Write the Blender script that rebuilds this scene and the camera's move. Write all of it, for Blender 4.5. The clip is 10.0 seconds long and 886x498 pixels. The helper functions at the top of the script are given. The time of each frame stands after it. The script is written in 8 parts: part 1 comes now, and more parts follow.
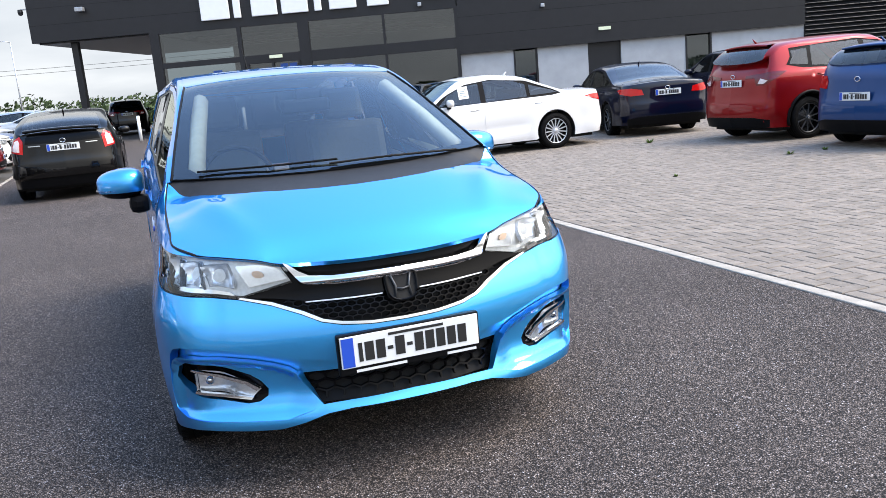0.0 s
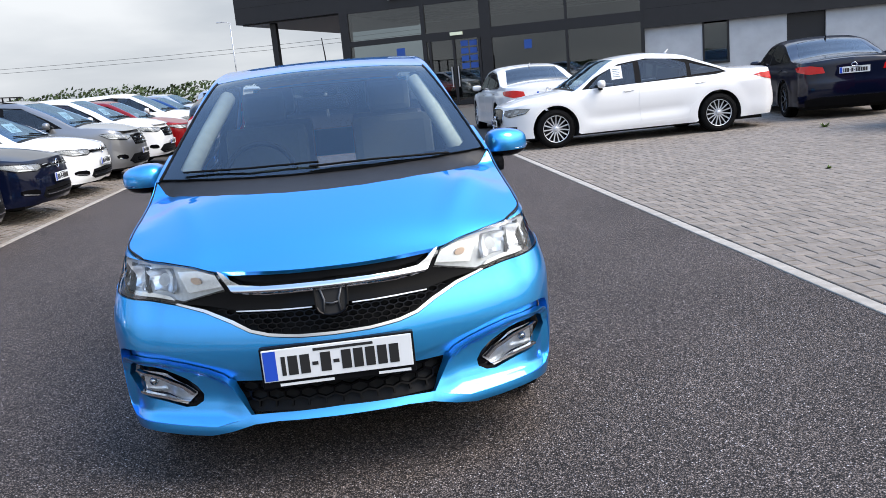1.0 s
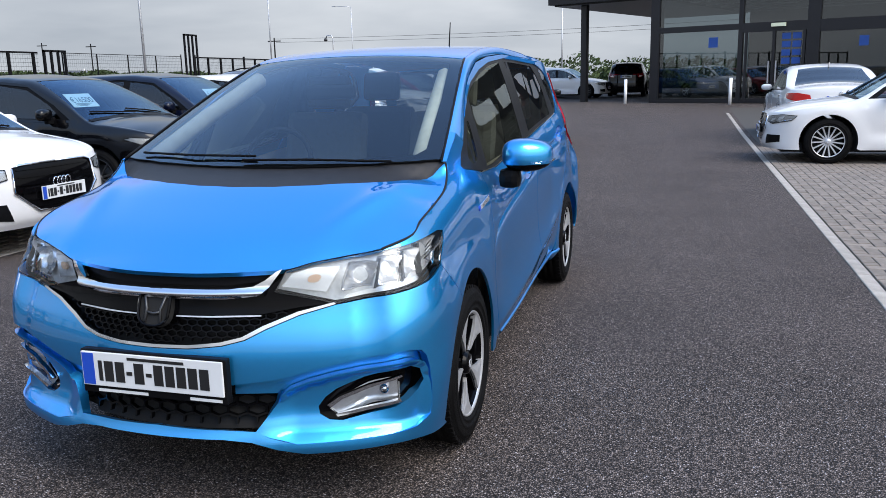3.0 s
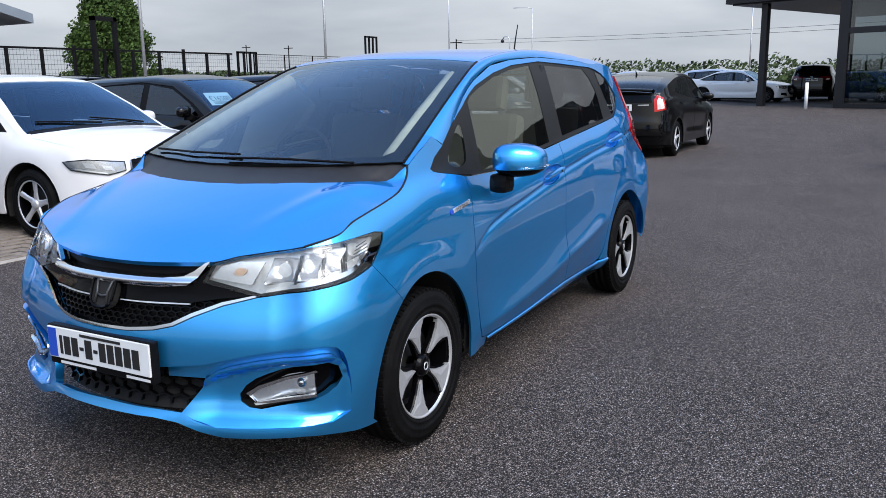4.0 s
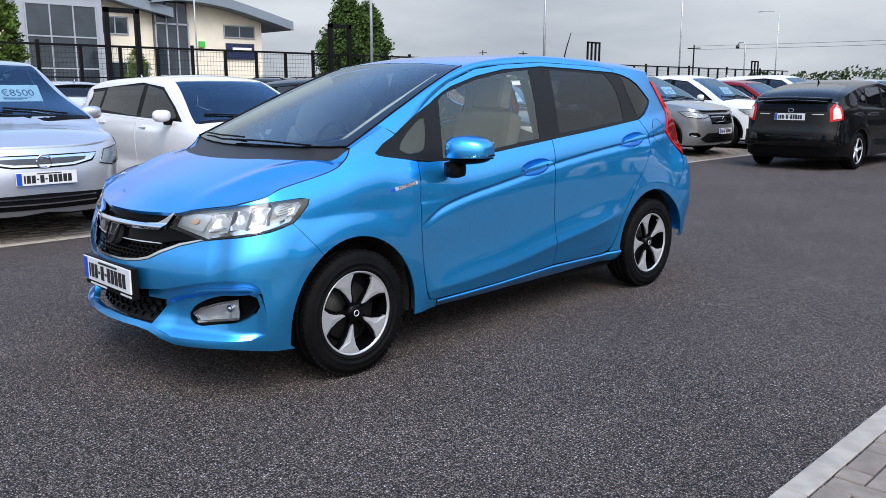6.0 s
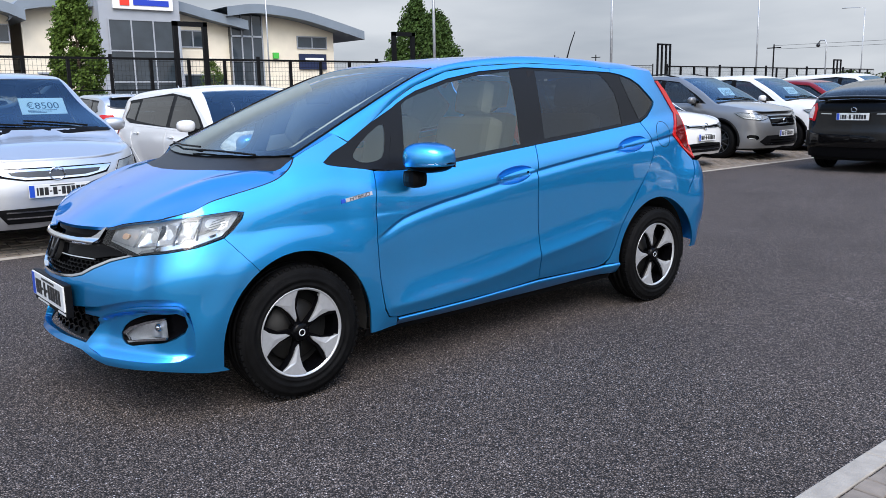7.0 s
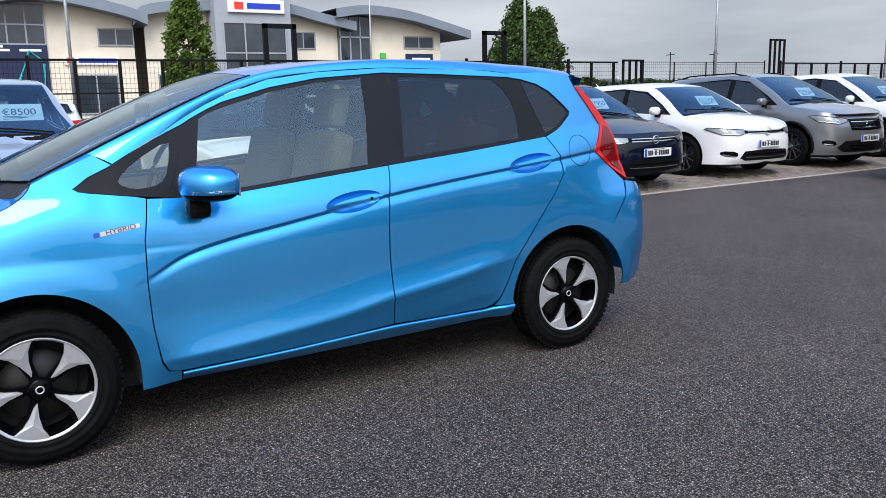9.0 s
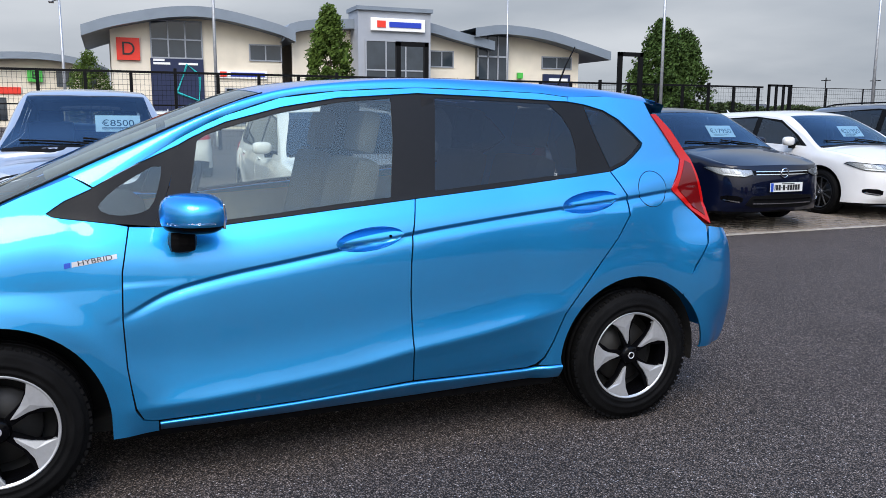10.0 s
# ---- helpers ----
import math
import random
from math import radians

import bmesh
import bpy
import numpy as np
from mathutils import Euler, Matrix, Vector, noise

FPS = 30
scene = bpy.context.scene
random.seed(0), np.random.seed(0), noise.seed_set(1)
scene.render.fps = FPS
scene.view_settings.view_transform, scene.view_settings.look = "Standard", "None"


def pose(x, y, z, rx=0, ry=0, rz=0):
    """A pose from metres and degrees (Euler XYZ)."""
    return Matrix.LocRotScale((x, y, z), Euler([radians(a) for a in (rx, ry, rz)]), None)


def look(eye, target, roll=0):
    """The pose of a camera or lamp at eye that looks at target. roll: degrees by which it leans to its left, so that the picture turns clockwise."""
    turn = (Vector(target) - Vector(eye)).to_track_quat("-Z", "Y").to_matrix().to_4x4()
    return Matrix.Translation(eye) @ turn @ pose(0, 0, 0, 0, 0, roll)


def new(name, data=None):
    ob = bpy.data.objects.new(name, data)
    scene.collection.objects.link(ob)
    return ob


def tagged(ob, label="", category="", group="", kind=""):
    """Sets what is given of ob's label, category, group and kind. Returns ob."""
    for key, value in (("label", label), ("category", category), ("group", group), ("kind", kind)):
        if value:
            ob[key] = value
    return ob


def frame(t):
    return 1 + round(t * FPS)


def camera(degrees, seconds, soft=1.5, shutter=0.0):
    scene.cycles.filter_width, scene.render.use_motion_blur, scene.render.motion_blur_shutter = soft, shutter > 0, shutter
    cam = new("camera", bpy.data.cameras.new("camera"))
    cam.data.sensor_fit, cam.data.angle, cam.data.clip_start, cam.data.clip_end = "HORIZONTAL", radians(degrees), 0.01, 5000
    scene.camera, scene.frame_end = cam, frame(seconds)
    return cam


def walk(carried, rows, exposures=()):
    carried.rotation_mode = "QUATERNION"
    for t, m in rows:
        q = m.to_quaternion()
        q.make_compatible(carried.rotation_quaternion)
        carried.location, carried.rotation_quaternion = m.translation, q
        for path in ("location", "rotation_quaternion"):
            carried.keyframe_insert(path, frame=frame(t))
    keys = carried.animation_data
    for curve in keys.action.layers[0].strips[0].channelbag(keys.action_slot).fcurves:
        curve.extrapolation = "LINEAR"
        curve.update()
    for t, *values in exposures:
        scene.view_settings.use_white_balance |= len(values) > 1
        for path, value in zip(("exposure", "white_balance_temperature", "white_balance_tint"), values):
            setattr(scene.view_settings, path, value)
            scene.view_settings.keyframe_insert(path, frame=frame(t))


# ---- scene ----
cam = camera(57.0, 10.0, soft=0.5)
PATH = [
    (0, (-0.762, -3.417, 1.346), (-0.116, -1.566, 0.951), -5.0),
    (0.5, (-0.336, -3.405, 1.362), (0.108, -1.499, 0.949), -5.4),
    (1, (0.14, -3.443, 1.374), (0.322, -1.495, 0.961), -5.4),
    (1.5, (0.524, -3.292, 1.358), (0.476, -1.338, 0.93), -5.9),
    (2, (0.928, -3.259, 1.353), (0.658, -1.317, 0.959), -5.1),
    (2.5, (1.296, -3.158, 1.354), (0.886, -1.243, 0.947), -4.8),
    (3, (1.547, -2.828, 1.353), (0.984, -0.954, 0.943), -1.3),
    (3.2, (1.663, -2.727, 1.341), (0.976, -0.895, 0.928), -1.7),
    (4.3, (2.516, -2.512, 1.352), (1.427, -0.881, 0.957), -0.1),
    (4.5, (2.65, -2.497, 1.354), (1.436, -0.958, 0.961), 0.0),
    (5, (3.033, -2.349, 1.339), (1.671, -0.937, 0.949), -0.1),
    (5.5, (3.384, -2.353, 1.325), (2.014, -0.948, 0.94), 0.2),
    (6.8, (3.889, -1.863, 1.298), (2.4, -0.58, 0.927), -0.9),
    (7, (3.843, -1.701, 1.296), (2.324, -0.453, 0.93), -1.1),
    (7.5, (3.838, -1.378, 1.308), (2.218, -0.263, 0.941), -1.8),
    (8, (3.98, -0.986, 1.323), (2.304, 0.045, 0.966), -2.0),
    (8.5, (4.01, -0.595, 1.291), (2.332, 0.432, 0.93), -1.7),
    (9, (4.03, -0.218, 1.325), (2.351, 0.807, 0.962), -1.3),
    (9.5, (4.009, 0.171, 1.346), (2.307, 1.158, 0.988), -0.9),
    (10, (3.765, 0.401, 1.346), (1.936, 1.146, 1.031), 0.3),
]
EXPOSURES = [(0.0, 1.08, 7000, 11), (0.5, 0.92, 6950, 11), (1.0, 0.70, 6850, 11), (2.5, 0.44, 6650, 11), (4.5, 0.42, 6600, 11), (8.5, 0.42, 6600, 11), (10.0, 0.25, 6600, 11)]
walk(cam, [(t, look(eye, target, roll)) for t, eye, target, roll in PATH], EXPOSURES)

# ---- light ----
world = bpy.data.worlds.new("sky")
scene.world = world
world.use_nodes = True
wn, wl = world.node_tree.nodes, world.node_tree.links
wn.clear()
SUN_AZ, SUN_EL, GLOW = radians(118), radians(51), 2.1


def wnode(kind, **kw):
    n = wn.new(kind)
    for k, v in kw.items():
        n.inputs[k].default_value = v
    return n


sky = wn.new("ShaderNodeTexSky")
sky.sky_type, sky.sun_disc, sky.sun_elevation, sky.sun_rotation = "NISHITA", False, SUN_EL, SUN_AZ
sky.ozone_density, sky.dust_density, sky.air_density = 2.0, 0.4, 1.1
tc = wn.new("ShaderNodeTexCoord")
sep = wn.new("ShaderNodeSeparateXYZ")
wl.new(tc.outputs["Generated"], sep.inputs[0])
# a flat cloud deck: the view direction divided by its height
den = wn.new("ShaderNodeMath")
den.operation = "MAXIMUM"
den.inputs[1].default_value = 0.0
wl.new(sep.outputs["Z"], den.inputs[0])
add = wn.new("ShaderNodeMath")
add.operation = "ADD"
add.inputs[1].default_value = 0.20
wl.new(den.outputs[0], add.inputs[0])
deck = wn.new("ShaderNodeVectorMath")
deck.operation = "DIVIDE"
comb = wn.new("ShaderNodeCombineXYZ")
for i in range(3):
    wl.new(add.outputs[0], comb.inputs[i])
wl.new(tc.outputs["Generated"], deck.inputs[0])
wl.new(comb.outputs[0], deck.inputs[1])
cl = wnode("ShaderNodeTexNoise", Scale=0.9, Detail=6.0, Roughness=0.46, Distortion=0.2)
wl.new(deck.outputs[0], cl.inputs["Vector"])
ramp = wn.new("ShaderNodeValToRGB")
ramp.color_ramp.elements[0].position, ramp.color_ramp.elements[0].color = 0.28, (0.43, 0.50, 0.59, 1)
ramp.color_ramp.elements[1].position, ramp.color_ramp.elements[1].color = 0.70, (0.81, 0.875, 0.95, 1)
wl.new(cl.outputs["Fac"], ramp.inputs[0])
up = wn.new("ShaderNodeMapRange")
up.inputs["From Min"].default_value, up.inputs["From Max"].default_value = 0.0, 0.75
up.inputs["To Min"].default_value, up.inputs["To Max"].default_value = 0.53, 1.08
wl.new(sep.outputs["Z"], up.inputs["Value"])
# the deck glows round the hidden sun
dot = wn.new("ShaderNodeVectorMath")
dot.operation = "DOT_PRODUCT"
dot.inputs[1].default_value = (math.sin(SUN_AZ) * math.cos(SUN_EL), math.cos(SUN_AZ) * math.cos(SUN_EL), math.sin(SUN_EL))
wl.new(tc.outputs["Generated"], dot.inputs[0])
pos = wn.new("ShaderNodeMath")
pos.operation = "MAXIMUM"
pos.inputs[1].default_value = 0.0
wl.new(dot.outputs["Value"], pos.inputs[0])
power = wn.new("ShaderNodeMath")
power.operation = "POWER"
power.inputs[1].default_value = 3.0
wl.new(pos.outputs[0], power.inputs[0])
glow = wn.new("ShaderNodeVectorMath")
glow.operation = "SCALE"
glow.inputs[0].default_value = (0.81 * GLOW, 0.78 * GLOW, 0.73 * GLOW)
wl.new(power.outputs[0], glow.inputs["Scale"])
cloud = wn.new("ShaderNodeVectorMath")
cloud.operation = "SCALE"
wl.new(ramp.outputs[0], cloud.inputs[0])
wl.new(up.outputs[0], cloud.inputs["Scale"])
lit = wn.new("ShaderNodeVectorMath")
wl.new(cloud.outputs[0], lit.inputs[0])
wl.new(glow.outputs[0], lit.inputs[1])
dim = wn.new("ShaderNodeVectorMath")
dim.operation = "SCALE"
dim.inputs["Scale"].default_value = 0.36
wl.new(sky.outputs[0], dim.inputs[0])
mixs = wn.new("ShaderNodeMix")
mixs.data_type = "RGBA"
# the clouds thin out overhead, where the blue shows through
cover = wn.new("ShaderNodeMapRange")
cover.inputs["From Min"].default_value, cover.inputs["From Max"].default_value = 0.22, 0.62
cover.inputs["To Min"].default_value, cover.inputs["To Max"].default_value = 1.30, -0.20
wl.new(sep.outputs["Z"], cover.inputs["Value"])
broken = wn.new("ShaderNodeMath")
broken.operation = "MULTIPLY_ADD"
broken.inputs[1].default_value = 1.6
wl.new(cl.outputs["Fac"], broken.inputs[0])
wl.new(cover.outputs[0], broken.inputs[2])
less = wn.new("ShaderNodeMath")
less.operation, less.use_clamp = "SUBTRACT", True
less.inputs[1].default_value = 0.80
wl.new(broken.outputs[0], less.inputs[0])
wl.new(less.outputs[0], mixs.inputs[0])
wl.new(dim.outputs[0], mixs.inputs[6])
wl.new(lit.outputs[0], mixs.inputs[7])
bg = wn.new("ShaderNodeBackground")
bg.inputs["Strength"].default_value = 1.10
wl.new(mixs.outputs[2], bg.inputs["Color"])
wl.new(bg.outputs[0], wn.new("ShaderNodeOutputWorld").inputs[0])

sun = new("sun", bpy.data.lights.new("sun", "SUN"))
sun.data.energy, sun.data.angle, sun.data.color = 2.7, radians(40), (1.0, 0.93, 0.82)
sun_way = Vector((math.sin(SUN_AZ) * math.cos(SUN_EL), math.cos(SUN_AZ) * math.cos(SUN_EL), math.sin(SUN_EL)))
sun.matrix_world = look(sun_way * 50, (0, 0, 0))

# ---- materials ----
def mat(name, col, rough=0.5, metal=0.0, var=0.10, scale=6.0, bump=0.0, bscale=150.0, coat=0.0, spec=0.5, detail=4.0, island=0.0, rvar=0.0, flake=0.0):
    m = bpy.data.materials.new(name)
    m.use_nodes = True
    nt = m.node_tree
    b = nt.nodes["Principled BSDF"]
    b.inputs["Roughness"].default_value, b.inputs["Metallic"].default_value = rough, metal
    b.inputs["Coat Weight"].default_value, b.inputs["Coat Roughness"].default_value = coat, 0.03
    b.inputs["Specular IOR Level"].default_value = spec
    b.inputs["Base Color"].default_value = (*col, 1)
    tex = nt.nodes.new("ShaderNodeTexCoord")
    if var > 0 or island > 0:
        n = nt.nodes.new("ShaderNodeTexNoise")
        n.inputs["Scale"].default_value, n.inputs["Detail"].default_value = scale, detail
        nt.links.new(tex.outputs["Object"], n.inputs["Vector"])
        mr = nt.nodes.new("ShaderNodeMapRange")
        mr.inputs["From Min"].default_value, mr.inputs["From Max"].default_value = 0.3, 0.7
        mr.inputs["To Min"].default_value, mr.inputs["To Max"].default_value = 1 - var, 1 + var
        nt.links.new(n.outputs["Fac"], mr.inputs["Value"])
        value = mr.outputs[0]
        if island > 0:
            g, o = nt.nodes.new("ShaderNodeNewGeometry"), nt.nodes.new("ShaderNodeObjectInfo")
            s = nt.nodes.new("ShaderNodeMath")
            s.operation = "ADD"
            nt.links.new(g.outputs["Random Per Island"], s.inputs[0])
            nt.links.new(o.outputs["Random"], s.inputs[1])
            f = nt.nodes.new("ShaderNodeMath")
            f.operation = "FRACT"
            nt.links.new(s.outputs[0], f.inputs[0])
            r = nt.nodes.new("ShaderNodeMapRange")
            r.inputs["To Min"].default_value, r.inputs["To Max"].default_value = 1 - island, 1 + island
            nt.links.new(f.outputs[0], r.inputs["Value"])
            k = nt.nodes.new("ShaderNodeMath")
            k.operation = "MULTIPLY"
            nt.links.new(value, k.inputs[0])
            nt.links.new(r.outputs[0], k.inputs[1])
            value = k.outputs[0]
        sc = nt.nodes.new("ShaderNodeVectorMath")
        sc.operation = "SCALE"
        sc.inputs[0].default_value = col
        nt.links.new(value, sc.inputs["Scale"])
        nt.links.new(sc.outputs[0], b.inputs["Base Color"])
        if rvar > 0:
            rr = nt.nodes.new("ShaderNodeMapRange")
            rr.inputs["From Min"].default_value, rr.inputs["From Max"].default_value = 0.3, 0.7
            rr.inputs["To Min"].default_value, rr.inputs["To Max"].default_value = max(0, rough - rvar), rough + rvar
            nt.links.new(n.outputs["Fac"], rr.inputs["Value"])
            nt.links.new(rr.outputs[0], b.inputs["Roughness"])
    if bump > 0:
        n2 = nt.nodes.new("ShaderNodeTexNoise")
        n2.inputs["Scale"].default_value, n2.inputs["Detail"].default_value = bscale, 3.0
        nt.links.new(tex.outputs["Object"], n2.inputs["Vector"])
        bp = nt.nodes.new("ShaderNodeBump")
        bp.inputs["Strength"].default_value, bp.inputs["Distance"].default_value = bump, 0.01
        nt.links.new(n2.outputs["Fac"], bp.inputs["Height"])
        nt.links.new(bp.outputs[0], b.inputs["Normal"])
    return m


def paint(name, col, metal=0.0, rough=0.38, coat=1.0, spec=0.5):
    """Car paint: a metallic or plain base under a clear coat."""
    return mat(name, col, rough=rough, metal=metal, var=0.03, scale=300.0, coat=coat, spec=spec, detail=2.0)


def glass(name, tint, gloss=1.0, ior=1.5, rough=0.0):
    m = bpy.data.materials.new(name)
    m.use_nodes = True
    nt = m.node_tree
    nt.nodes.clear()
    out = nt.nodes.new("ShaderNodeOutputMaterial")
    t, g = nt.nodes.new("ShaderNodeBsdfTransparent"), nt.nodes.new("ShaderNodeBsdfGlossy")
    t.inputs["Color"].default_value = (*tint, 1)
    g.inputs["Roughness"].default_value = rough
    g.inputs["Color"].default_value = (*gloss, 1) if isinstance(gloss, tuple) else (gloss, gloss, gloss, 1)
    f, mx = nt.nodes.new("ShaderNodeFresnel"), nt.nodes.new("ShaderNodeMixShader")
    f.inputs["IOR"].default_value = ior
    nt.links.new(f.outputs[0], mx.inputs[0])
    nt.links.new(t.outputs[0], mx.inputs[1])
    nt.links.new(g.outputs[0], mx.inputs[2])
    nt.links.new(mx.outputs[0], out.inputs[0])
    return m


def asphalt_mat():
    m = mat("asphalt", (0.085, 0.083, 0.085), rough=0.9, var=0.0, spec=0.2)
    nt, b = m.node_tree, m.node_tree.nodes["Principled BSDF"]
    tex = nt.nodes.new("ShaderNodeTexCoord")
    v = nt.nodes.new("ShaderNodeTexVoronoi")
    v.inputs["Scale"].default_value = 155.0
    nt.links.new(tex.outputs["Object"], v.inputs["Vector"])
    chips = nt.nodes.new("ShaderNodeSeparateColor")
    nt.links.new(v.outputs["Color"], chips.inputs[0])
    ramp = nt.nodes.new("ShaderNodeValToRGB")
    e = ramp.color_ramp.elements
    e[0].position, e[0].color = 0.0, (0.025, 0.023, 0.023, 1)
    e[1].position, e[1].color = 1.0, (0.32, 0.295, 0.29, 1)
    for p, c in ((0.35, 0.056), (0.62, 0.082), (0.86, 0.122), (0.96, 0.18)):
        k = e.new(p)
        k.color = (c * 1.15, c * 0.94, c * 0.83, 1)
    nt.links.new(chips.outputs[0], ramp.inputs[0])
    big = nt.nodes.new("ShaderNodeTexNoise")
    big.inputs["Scale"].default_value, big.inputs["Detail"].default_value = 0.9, 5.0
    nt.links.new(tex.outputs["Object"], big.inputs["Vector"])
    mr = nt.nodes.new("ShaderNodeMapRange")
    mr.inputs["From Min"].default_value, mr.inputs["From Max"].default_value = 0.3, 0.7
    mr.inputs["To Min"].default_value, mr.inputs["To Max"].default_value = 0.86, 1.14
    nt.links.new(big.outputs["Fac"], mr.inputs["Value"])
    sc = nt.nodes.new("ShaderNodeVectorMath")
    sc.operation = "SCALE"
    nt.links.new(ramp.outputs[0], sc.inputs[0])
    nt.links.new(mr.outputs[0], sc.inputs["Scale"])
    # dark pores between the chips: shade of the pits put into the colour
    pore = nt.nodes.new("ShaderNodeMapRange")
    pore.inputs["From Min"].default_value, pore.inputs["From Max"].default_value = 0.20, 0.62
    pore.inputs["To Min"].default_value, pore.inputs["To Max"].default_value = 1.75, 0.22
    nt.links.new(v.outputs["Distance"], pore.inputs["Value"])
    sp = nt.nodes.new("ShaderNodeVectorMath")
    sp.operation = "SCALE"
    nt.links.new(sc.outputs[0], sp.inputs[0])
    nt.links.new(pore.outputs[0], sp.inputs["Scale"])
    nt.links.new(sp.outputs[0], b.inputs["Base Color"])
    bp = nt.nodes.new("ShaderNodeBump")
    bp.inputs["Strength"].default_value, bp.inputs["Distance"].default_value = 0.9, 0.006
    nt.links.new(v.outputs["Distance"], bp.inputs["Height"])
    bp.invert = True
    nt.links.new(bp.outputs[0], b.inputs["Normal"])
    return m


ASPHALT = asphalt_mat()
CONCRETE = mat("edging_concrete", (0.30, 0.268, 0.225), 0.85, var=0.22, scale=9.0, bump=0.3, bscale=120, island=0.08)
PAVER = mat("paver_concrete", (0.172, 0.143, 0.115), 0.88, var=0.18, scale=14.0, bump=0.4, bscale=160, island=0.15)
JOINT = mat("joint_sand", (0.048, 0.042, 0.034), 0.95, var=0.3, scale=30)
BLUE = paint("sky_blue_metallic_paint", (0.024, 0.355, 0.77), metal=0.92, rough=0.36)
BLUE.node_tree.nodes["Principled BSDF"].inputs["Coat IOR"].default_value = 1.62
BLUE.node_tree.nodes["Principled BSDF"].inputs["Specular Tint"].default_value = (0.15, 0.42, 0.95, 1)
BLACKP = mat("gloss_black_plastic", (0.002, 0.002, 0.0025), 0.07, var=0.0, spec=0.10)
TRIM = mat("black_trim", (0.005, 0.005, 0.0055), 0.42, var=0.15, scale=40, bump=0.06, bscale=900, spec=0.06)
RUBBER = mat("tyre_rubber", (0.0042, 0.0042, 0.0044), 0.66, var=0.35, scale=18, bump=0.3, bscale=300, spec=0.07)
CHROME = mat("chrome", (0.66, 0.67, 0.69), 0.09, metal=1.0, var=0.0)
ALLOY = mat("machined_alloy", (0.50, 0.51, 0.52), 0.30, metal=0.6, var=0.05, scale=60)
ALLOYS = mat("silver_alloy_paint", (0.52, 0.53, 0.55), 0.36, metal=0.5, var=0.05, scale=40, coat=0.4)
DISC = mat("brake_steel", (0.035, 0.034, 0.033), 0.5, metal=0.6, var=0.1, scale=30)
FRAME = mat("window_frame_black", (0.006, 0.006, 0.0065), 0.38, var=0.1, scale=30, bump=0.04, bscale=900, spec=0.2)
COWL = mat("grey_black_cowl_plastic", (0.016, 0.016, 0.017), 0.5, var=0.15, scale=30, bump=0.08, bscale=700, spec=0.25)
# near-black for black parts, and for shade inside gaps, grilles, wells and cabins
CAVITY = mat("black_and_cavity_shade", (0.003, 0.003, 0.003), 0.9, var=0.0)
CLOTH = mat("grey_seat_cloth", (0.17, 0.165, 0.145), 0.95, var=0.06, scale=60, bump=0.3, bscale=500)
DASH = mat("dashboard_plastic", (0.012, 0.012, 0.013), 0.6, var=0.1, scale=20, bump=0.2, bscale=700, spec=0.12)
BEIGE = mat("beige_lining", (0.52, 0.49, 0.41), 0.9, var=0.08, scale=20)
WHITEP = mat("number_plate_white", (0.62, 0.63, 0.62), 0.35, var=0.03)
EUBLUE = mat("plate_blue", (0.01, 0.06, 0.40), 0.4, var=0.0)
INK = mat("black_ink", (0.01, 0.01, 0.01), 0.5, var=0.0)
# windscreen gloss is tinted blue to stand for the sky it mirrors
GLASS_F = glass("windscreen_glass", (0.74, 0.82, 0.81), gloss=(0.78, 0.90, 1.0), ior=1.5)
GLASS_D = glass("front_door_glass", (0.86, 0.90, 0.82), gloss=(0.88, 0.90, 0.80), ior=1.9)
GLASS_P = glass("privacy_glass", (0.17, 0.18, 0.18), ior=1.5)
GLASS_C = glass("clear_lamp_lens", (0.93, 0.95, 0.96))
GLASS_S = glass("showroom_glass", (0.42, 0.47, 0.48), ior=1.85)
DARKRED = mat("dark_red_lens", (0.11, 0.002, 0.003), 0.10, var=0.0, coat=0.4, spec=0.3)
REDLENS = mat("red_lamp_lens", (0.42, 0.004, 0.004), 0.12, var=0.0, coat=0.3, spec=0.3)
TAILCLEAR = mat("pale_tail_lens", (0.62, 0.50, 0.46), 0.12, var=0.1, scale=60, coat=1.0)
AMBER = mat("amber_lens", (0.86, 0.56, 0.36), 0.15, var=0.0, coat=0.6)
REFLECTOR = mat("lamp_reflector", (0.92, 0.92, 0.92), 0.18, metal=0.65, var=0.08, scale=90)
LAMPGREY = mat("lamp_housing_grey", (0.05, 0.052, 0.055), 0.3, metal=0.4, var=0.1, scale=60)
LAMPMID = mat("lamp_housing_mid", (0.36, 0.365, 0.37), 0.22, metal=0.5, var=0.15, scale=60)
LAMPPALE = mat("lamp_housing_pale", (0.68, 0.68, 0.66), 0.28, metal=0.30, var=0.12, scale=70)

# ---- building blocks ----
from mathutils.geometry import delaunay_2d_cdt


def link(name, me, material, parent=None, label=""):
    me.materials.append(material)
    ob = new(name, me)
    if parent is not None:
        ob.parent = parent
    if label:
        ob["label"] = label
    return ob


def part(name, bm, material, parent=None, label="", smooth=False):
    """Links a bmesh as one mesh object under a thing or a part."""
    me = bpy.data.meshes.new(name)
    if smooth:
        for f in bm.faces:
            f.smooth = True
    bm.to_mesh(me)
    bm.free()
    return link(name, me, material, parent, label)


def thing(name, at=(0, 0, 0), turn=0.0, label="", category="", group="", kind=""):
    ob = new(name)
    ob.empty_display_size = 0.1
    ob.matrix_basis = pose(*at, 0, 0, turn)
    return tagged(ob, label, category, group, kind)


